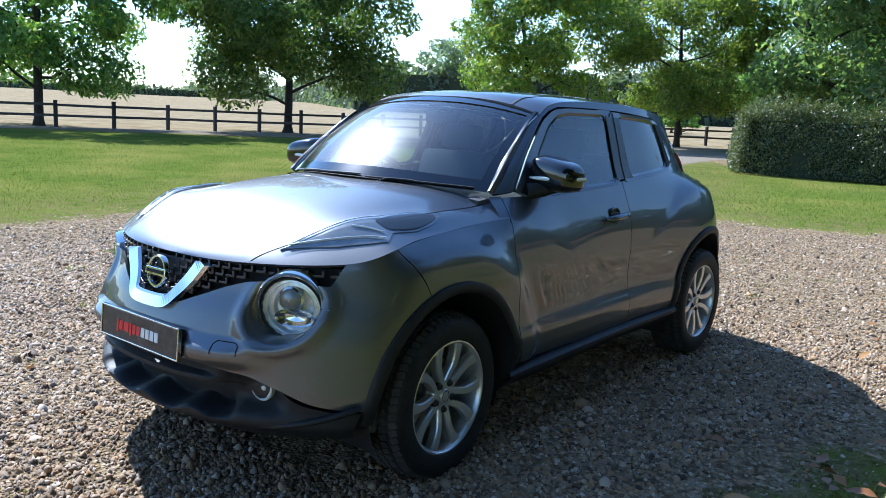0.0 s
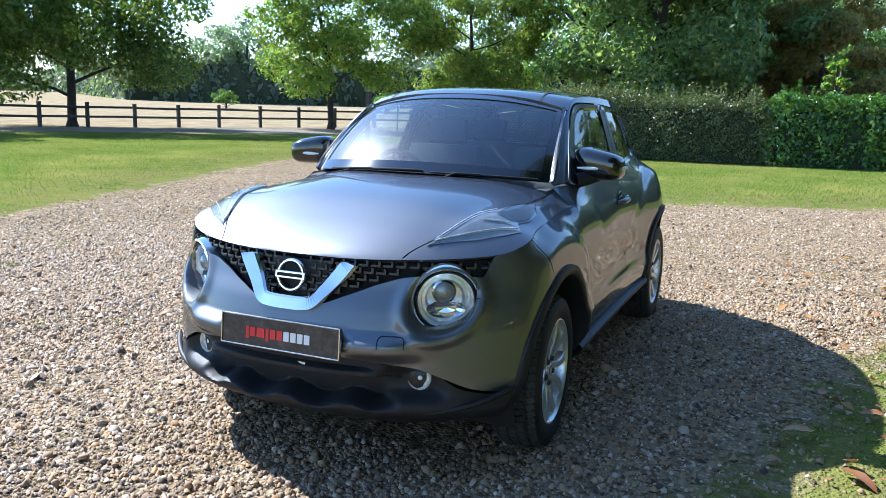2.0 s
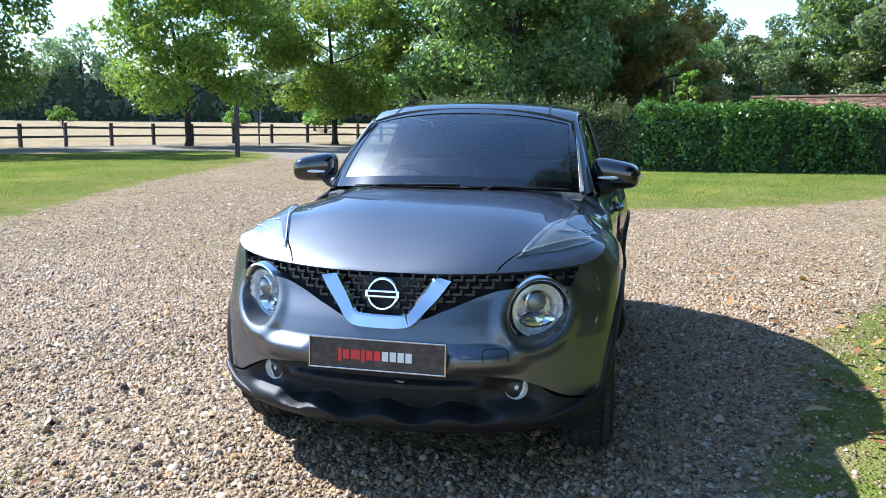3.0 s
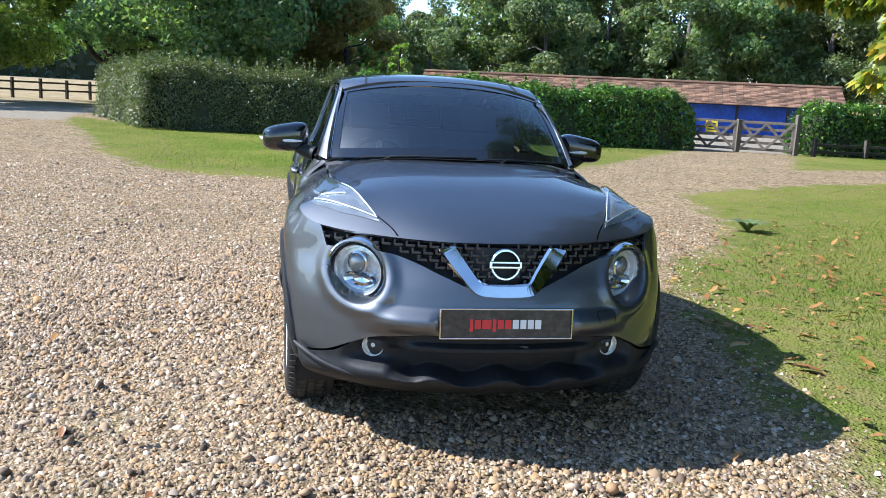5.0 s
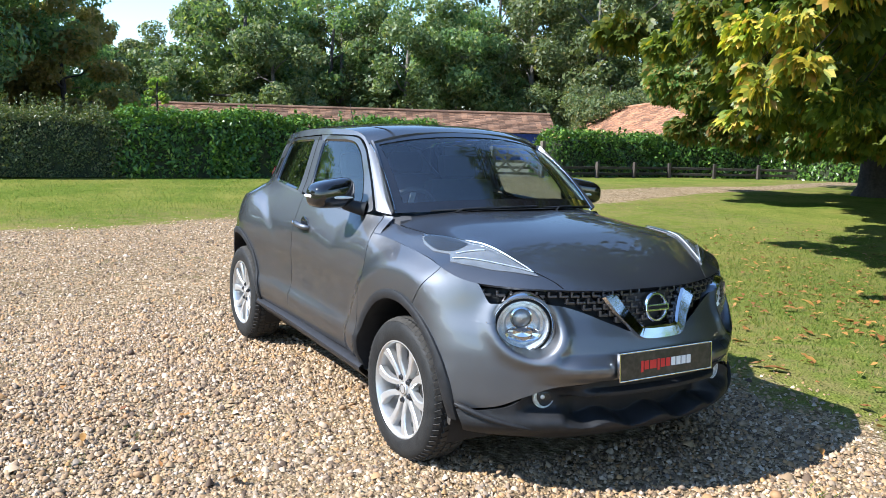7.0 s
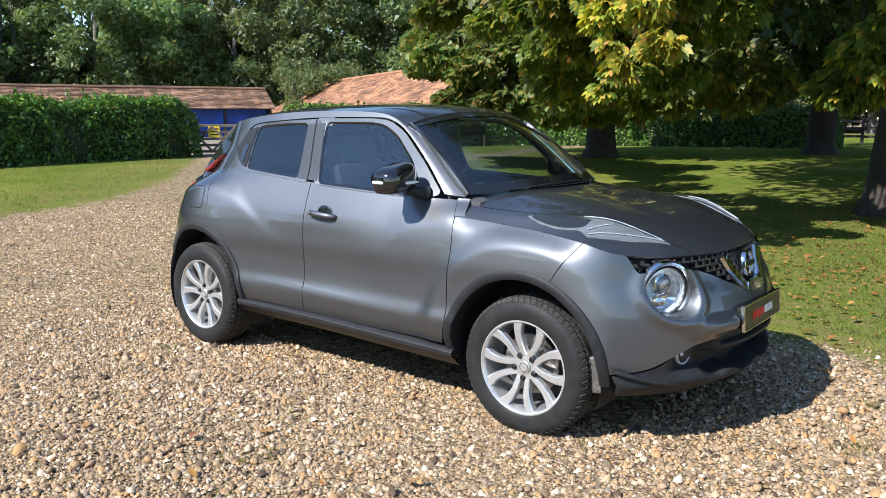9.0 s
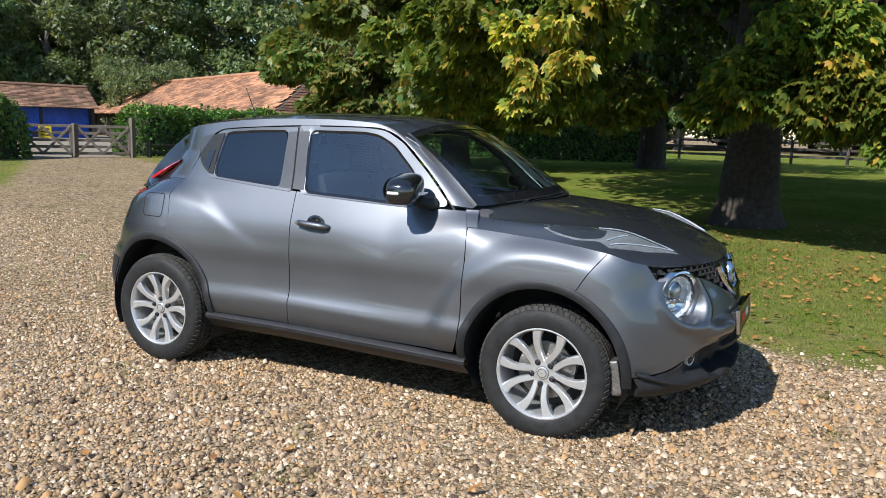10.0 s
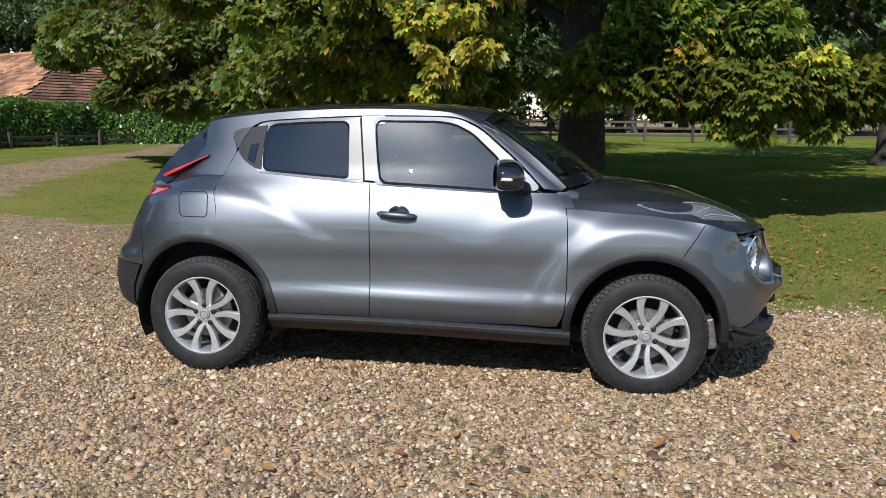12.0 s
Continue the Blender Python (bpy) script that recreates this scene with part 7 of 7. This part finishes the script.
def wheel(cx, cy, cz, out, steer=0.0, roll=0.0):
    """Tyre with tread blocks, ten-spoke alloy in five pairs, brake disc and caliper. out: +1 faces left."""
    base = Matrix.Translation((cx, cy, cz)) @ Matrix.Rotation(radians(steer), 4, 'Z') @ (Matrix.Rotation(radians(180), 4, 'Z') if out < 0 else Matrix()) @ Matrix.Rotation(radians(roll), 4, 'Y')
    R, B = 0.331, 0.226
    tyre_p = [(B - 0.004, -0.10), (B + 0.004, -0.107), (0.262, -0.112), (0.300, -0.108), (0.318, -0.098), (R - 0.006, -0.086), (R, -0.070), (R, 0.070), (R - 0.006, 0.086), (0.318, 0.098), (0.300, 0.108), (0.276, 0.1125), (0.262, 0.1105), (0.240, 0.1095), (B + 0.006, 0.105), (B - 0.004, 0.098)]
    wh = part("wheel", lathe_bm([(0.225, -0.095), (0.222, 0.085), (0.227, 0.094), (0.231, 0.098), (0.2305, 0.103), (0.224, 0.104), (0.218, 0.098), (0.213, 0.080), (0.208, 0.030), (0.202, -0.09)], 72, close=False), M_RIM, car, "silver ten-spoke alloy wheel", smooth=True)
    wh.matrix_basis = base
    ty = part("tyre", lathe_bm(tyre_p, 80, close=False), M_RUBBER, wh, smooth=True)
    # tread: shoulder blocks and ribs
    bm = bmesh.new()
    for k in range(64):
        a = 2 * math.pi * k / 64
        for y, wd, ln, off in ((0.083, 0.030, 0.024, 0), (-0.083, 0.030, 0.024, 0.5), (0.040, 0.034, 0.026, 0.3), (0.0, 0.028, 0.028, 0.7), (-0.040, 0.034, 0.026, 0.1)):
            aa = a + off * 2 * math.pi / 64
            rr = R + (0.0005 if abs(y) < 0.06 else -0.0095)
            m = Matrix.Rotation(-aa, 4, 'Y') @ Matrix.Translation((rr, y, 0)) @ Matrix.Rotation(0.35 if y else 0, 4, 'X') @ Matrix.Rotation((0.5 if y > 0 else -0.5) if abs(y) > 0.06 else 0, 4, 'Z') @ Matrix.Diagonal((0.012, wd, ln, 1))
            bmesh.ops.create_cube(bm, size=1, matrix=m)
    part("tread", bm, M_TREAD, ty)
    # spokes in pairs
    for k in range(5):
        for s in (-1, 1):
            bm = bmesh.new()
            mid = radians(90 + 72 * k)
            prev = None
            for j in range(11):
                t = j / 10
                r = 0.050 + (0.222 - 0.050) * t
                a = mid + s * radians(lerp(t, [(0, 12.0), (0.2, 18.5), (0.45, 21.5), (0.7, 20.0), (1.0, 15.5)]))
                wd = lerp(t, [(0, 0.0150), (0.25, 0.0150), (0.55, 0.0170), (0.8, 0.0215), (1.0, 0.0280)])
                yf = lerp(t, [(0, 0.072), (0.2, 0.078), (0.6, 0.088), (1.0, 0.094)])
                c = Vector((r * math.cos(a), 0, r * math.sin(a)))
                n = Vector((-math.sin(a), 0, math.cos(a)))
                sec = [c + n * wd + Vector((0, yf - 0.035, 0)), c + n * wd + Vector((0, yf - 0.006, 0)), c + n * wd * 0.75 + Vector((0, yf, 0)), c - n * wd * 0.75 + Vector((0, yf, 0)), c - n * wd + Vector((0, yf - 0.006, 0)), c - n * wd + Vector((0, yf - 0.035, 0))]
                cur = [bm.verts.new(q) for q in sec]
                if prev:
                    for q in range(6):
                        bm.faces.new([prev[q], prev[(q + 1) % 6], cur[(q + 1) % 6], cur[q]])
                prev = cur
            bmesh.ops.recalc_face_normals(bm, faces=bm.faces)
            part("spoke", bm, M_RIM, wh)
    part("hub", lathe_bm([(0.070, 0.03), (0.070, 0.062), (0.062, 0.072), (0.034, 0.074), (0.032, 0.070)], 40, close=False), M_RIM, wh, smooth=True)
    cap = part("centre_cap", lathe_bm([(0.031, 0.060), (0.031, 0.078), (0.027, 0.082), (0.002, 0.083)], 28, close=False), M_RIM, wh, smooth=True)
    part("cap_ring", lathe_bm([(0.0235, 0.080), (0.0235, 0.0835), (0.0195, 0.0835), (0.0195, 0.080)], 28, close=False), M_STEEL, cap)
    for k in range(5):
        a = radians(90 + 36 + 72 * k)
        m = Matrix.Translation((0.056 * math.cos(a), 0, 0.056 * math.sin(a)))
        part("nut", lathe_bm([(0.016, 0.06), (0.016, 0.0745), (0.012, 0.076), (0.0105, 0.084), (0.003, 0.085)], 8, m=m, close=False), M_NUT, wh)
    part("brake_disc", lathe_bm([(0.145, -0.005), (0.145, 0.010), (0.085, 0.012), (0.08, 0.035), (0.03, 0.036)], 44, close=False), M_STEEL, wh)
    part("barrel_back", lathe_bm([(0.215, -0.07), (0.03, -0.06)], 40, close=False), M_DARK, wh)
    part("caliper", box_bm(0.10, 0.06, 0.09, (-0.10, 0.0, 0.06), 0.015), M_STEEL, wh)


HUB = 0.747
wheel(1.268, -HUB, 0.307, -1, 2, -8.5)
wheel(1.268, HUB, 0.307, 1, 2, 0)
wheel(-1.242, -HUB, 0.325, -1, 0, 36)
wheel(-1.242, HUB, 0.325, 1, 0, 8)

# ---------------------------------------------------------------- gravel, grass and litter


def pebbles(name, count, box, size, seed, label, coarse=False):
    """Loose stones over the near gravel, each a rounded lump of its own."""
    rng = np.random.default_rng(seed)
    x = rng.uniform(box[0], box[1], count)
    y = rng.uniform(box[2], box[3], count)
    d = lawn_dist(x, y)
    ok = (d < -0.25) | (rng.random(count) < np.clip(0.45 - d * 1.1, 0, 1) * 0.55)
    rim = np.minimum.reduce([x - box[0], box[1] - x, y - box[2], box[3] - y]) / 1.6
    ok &= rng.random(count) < rim
    ok &= ~((np.abs(x) < 1.6) & (np.abs(y) < 0.5))
    x, y = x[ok], y[ok]
    n = len(x)
    t = (1 + 5 ** 0.5) / 2
    base = np.array([(-1, t, 0), (1, t, 0), (-1, -t, 0), (1, -t, 0), (0, -1, t), (0, 1, t), (0, -1, -t), (0, 1, -t), (t, 0, -1), (t, 0, 1), (-t, 0, -1), (-t, 0, 1)]) / math.hypot(1, t)
    tri = np.array([(0, 11, 5), (0, 5, 1), (0, 1, 7), (0, 7, 10), (0, 10, 11), (1, 5, 9), (5, 11, 4), (11, 10, 2), (10, 7, 6), (7, 1, 8), (3, 9, 4), (3, 4, 2), (3, 2, 6), (3, 6, 8), (3, 8, 9), (4, 9, 5), (2, 4, 11), (6, 2, 10), (8, 6, 7), (9, 8, 1)])
    if coarse:
        base = np.array([(1, 0, -0.5), (0.3, 0.95, -0.5), (-0.8, 0.6, -0.5), (-0.8, -0.6, -0.5), (0.3, -0.95, -0.5), (0.35, 0.1, 1.25), (-0.4, -0.1, 1.1)]) * 1.05
        tri = np.array([(0, 1, 5), (1, 2, 5), (2, 6, 5), (2, 3, 6), (3, 4, 6), (4, 5, 6), (4, 0, 5)])
    k = len(base)
    s = size * np.exp(rng.normal(0, 0.36, n))
    ax = np.stack([s * rng.uniform(0.9, 1.5, n), s * rng.uniform(0.7, 1.1, n), s * rng.uniform(0.45, 0.8, n)], -1)
    v = base[None] * (1 + rng.normal(0, 0.13, (n, k, 1))) * ax[:, None, :]
    for i, j, sp in ((0, 2, 0.35), (1, 2, 0.35), (0, 1, math.pi)):
        a = rng.uniform(-sp, sp, n)[:, None]
        p, q = v[:, :, i].copy(), v[:, :, j].copy()
        v[:, :, i], v[:, :, j] = p * np.cos(a) - q * np.sin(a), p * np.sin(a) + q * np.cos(a)
    z = rise(x, y) + ax[:, 2] * rng.uniform(0.1, 1.1, n)
    v += np.stack([x, y, z], -1)[:, None, :]
    f = (tri[None] + (np.arange(n) * k)[:, None, None]).reshape(-1, 3)
    ob = mesh_np(name, v.reshape(-1, 3), f, M_STONE)
    return tagged(ob, label, "gravel", kind="stuff")


pebbles("gravel", 6000, (-2.4, 4.8, -5.4, 2.6), 0.0110, 91, "larger rounded flint stones lying on the drive")
pebbles("gravel", 185000, (-3.0, 5.2, -5.8, 2.7), 0.0070, 97, "loose pale and tan flint chips on the drive", True)
pebbles("gravel", 120000, (-10.5, 6.5, -8.0, 4.4), 0.0085, 92, "loose flint stones spread over the drive", True)


def grass(name, count, box, height, seed, label, spill=0.12):
    """Short mown blades standing on the lawns."""
    rng = np.random.default_rng(seed)
    x = rng.uniform(box[0], box[1], count)
    y = rng.uniform(box[2], box[3], count)
    d = lawn_dist(x, y)
    patch = np.sin(x * 3.1 + y * 1.7) * np.sin(y * 2.9 - x * 1.3)
    rim = np.minimum.reduce([x - box[0], box[1] - x, y - box[2], box[3] - y]) / 2.5
    ok = (d + 0.3 * patch > 0.1 + 0.9 * rng.random(count) ** 2) & (rng.random(count) < rim)
    x, y = x[ok], y[ok]
    n = len(x)
    h = height * rng.uniform(0.5, 1.5, n)
    a = rng.uniform(0, 2 * math.pi, n)
    lean = rng.normal(0, 0.55, (n, 2)) * h[:, None]
    w = 0.0028 + 0.05 * h * rng.uniform(0.7, 1.3, n)
    z = rise(x, y)
    v = np.empty((n, 4, 3))
    dx, dy = np.cos(a) * w, np.sin(a) * w
    v[:, 0] = np.stack([x - dx, y - dy, z], -1)
    v[:, 1] = np.stack([x + dx, y + dy, z], -1)
    v[:, 2] = np.stack([x + lean[:, 0] * 0.5 + dx * 0.7, y + lean[:, 1] * 0.5 + dy * 0.7, z + h * 0.6], -1)
    v[:, 3] = np.stack([x + lean[:, 0], y + lean[:, 1], z + h], -1)
    ob = mesh_np(name, v.reshape(-1, 3), np.arange(n * 4).reshape(n, 4), L_GRASS)
    return tagged(ob, label, "grass", kind="stuff")


grass("grass", 90000, (-5, 7.5, 1.0, 8.5), 0.022, 93, "short mown lawn grass with bare patches")
grass("grass", 80000, (-13, 8, -12, 14), 0.021, 94, "short mown lawn grass beside the drive")
grass("grass", 60000, (-20, -8, -8, 12), 0.028, 95, "mown lawn grass before the hedge")
grass("grass", 60000, (-22, 6, -24, -6.5), 0.028, 96, "mown lawn grass beyond the drive")

# fallen chestnut leaves, thicker under the trees
lrng = random.Random(8)


def leaf_mesh(k):
    r = random.Random(k)
    n = 7
    V, F = [], []
    for i in range(n + 1):
        t = i / n
        w = 0.42 * math.sin(math.pi * t ** 0.75) ** 0.8 * (1 + 0.15 * r.uniform(-1, 1))
        zc = 0.10 * math.sin(3 * t + k) + 0.12 * t * r.uniform(0.2, 1)
        V += [(t, -w * 0.5, zc + 0.13 * abs(w)), (t, 0, zc), (t, w * 0.5, zc + 0.13 * abs(w) * r.uniform(0.3, 1.4))]
    for i in range(n):
        for j in (0, 1):
            F.append((i * 3 + j, i * 3 + j + 1, i * 3 + 4 + j, i * 3 + 3 + j))
    me = bpy.data.meshes.new("fallen_leaf")
    me.from_pydata(V, [], F)
    me.materials.append(L_DEAD)
    me.polygons.foreach_set("use_smooth", [True] * len(me.polygons))
    return me


leaf_meshes = [leaf_mesh(k) for k in range(6)]
spots = [(1.05, 2.0, 0.19), (0.75, 1.78, 0.14), (1.45, 1.75, 0.09), (0.1, 1.95, 0.12), (0.35, 2.5, 0.15), (1.9, -1.45, 0.07), (0.15, -1.9, 0.08), (2.35, -1.3, 0.06), (1.0, 1.45, 0.09), (1.7, 2.3, 0.10)]
for i in range(290):
    if i < len(spots):
        x, y, s = spots[i]
    elif i < 220:
        x, y, s = lrng.uniform(-4.5, 4.5), lrng.uniform(1.6, 8), lrng.uniform(0.06, 0.14)
    else:
        x, y, s = lrng.uniform(-5, 4), lrng.uniform(-5, 2.0), lrng.uniform(0.035, 0.08)
    if -2.05 < x < 2.15 and -0.9 < y < 0.9:
        continue
    o = new("fallen_leaf", leaf_meshes[i % 6])
    o.matrix_basis = Matrix.Translation((x, y, ground_z(x, y) + 0.030)) @ Euler((lrng.uniform(-0.25, 0.25), lrng.uniform(-0.3, 0.3), lrng.uniform(0, 6.28))).to_matrix().to_4x4() @ Matrix.Scale(s, 4)
    tagged(o, "curled brown fallen chestnut leaf on the ground", "leaf", "fallen leaves")

# litter of small dead leaves strewn over the grass and the drive's edge
nrng = np.random.default_rng(98)
lx = np.concatenate([nrng.uniform(-5, 6, 1500), nrng.normal(1.6, 1.6, 500)])
ly = np.concatenate([nrng.uniform(1.5, 10, 1500), nrng.normal(4.6, 1.0, 500)])
okl = ly > 1.3
lx, ly = lx[okl], ly[okl]
lv, lf = leaves(np.stack([lx, ly, rise(lx, ly) + 0.028], -1), np.tile(np.array([0.0, 0.0, 1.0]), (len(lx), 1)), 0.062, nrng, width=0.62, spread=0.22, droop=0.05)
tagged(mesh_np("leaf_litter", lv, lf, L_DEAD), "scattered brown and yellow dead leaves on the lawn", "leaves", kind="stuff")

# thistle rosette on the lawn's edge
ros = empty("weed_rosette", pose(-4.1, 4.75, ground_z(-4.1, 4.75)))
for i in range(16):
    a, L = i * 2.4, 0.22 + 0.12 * lrng.random()
    V, F = [], []
    for k in range(8):
        t = k / 7
        w = 0.035 * math.sin(math.pi * min(1, t * 0.95 + 0.05)) * (1.25 if k % 2 else 0.8)
        V += [(L * t, -w, 0.13 * math.sin(2.2 * t) + 0.01), (L * t, w, 0.13 * math.sin(2.2 * t) + 0.01)]
    F = [(2 * k, 2 * k + 1, 2 * k + 3, 2 * k + 2) for k in range(7)]
    o = obj_from("leaf", V, F, L_HEDGE, ros, smooth=True)
    o.matrix_basis = Matrix.Rotation(a, 4, 'Z')
tagged(ros, "grey-green thistle rosette at the gravel's edge", "weed")
# tufts that break up the drive
V, F = [], []
for i in range(60):
    x, y = lrng.uniform(-5, 3.5), lrng.uniform(-5, 2.2)
    if -2.2 < x < 2.2 and -1.0 < y < 1.0:
        continue
    for b_ in range(lrng.randint(14, 40)):
        a, h = lrng.uniform(0, 6.28), lrng.uniform(0.02, 0.05)
        px, py = x + lrng.gauss(0, 0.06), y + lrng.gauss(0, 0.06)
        k = len(V)
        z = ground_z(px, py) + 0.004
        V += [(px - 0.003, py, z), (px + 0.003, py, z), (px + math.cos(a) * h, py + math.sin(a) * h, z + h)]
        F.append((k, k + 1, k + 2))
tufts = obj_from("grass_tufts", V, F, L_GRASS)
tagged(tufts, "small green tufts growing through the gravel", "weed", kind="stuff")
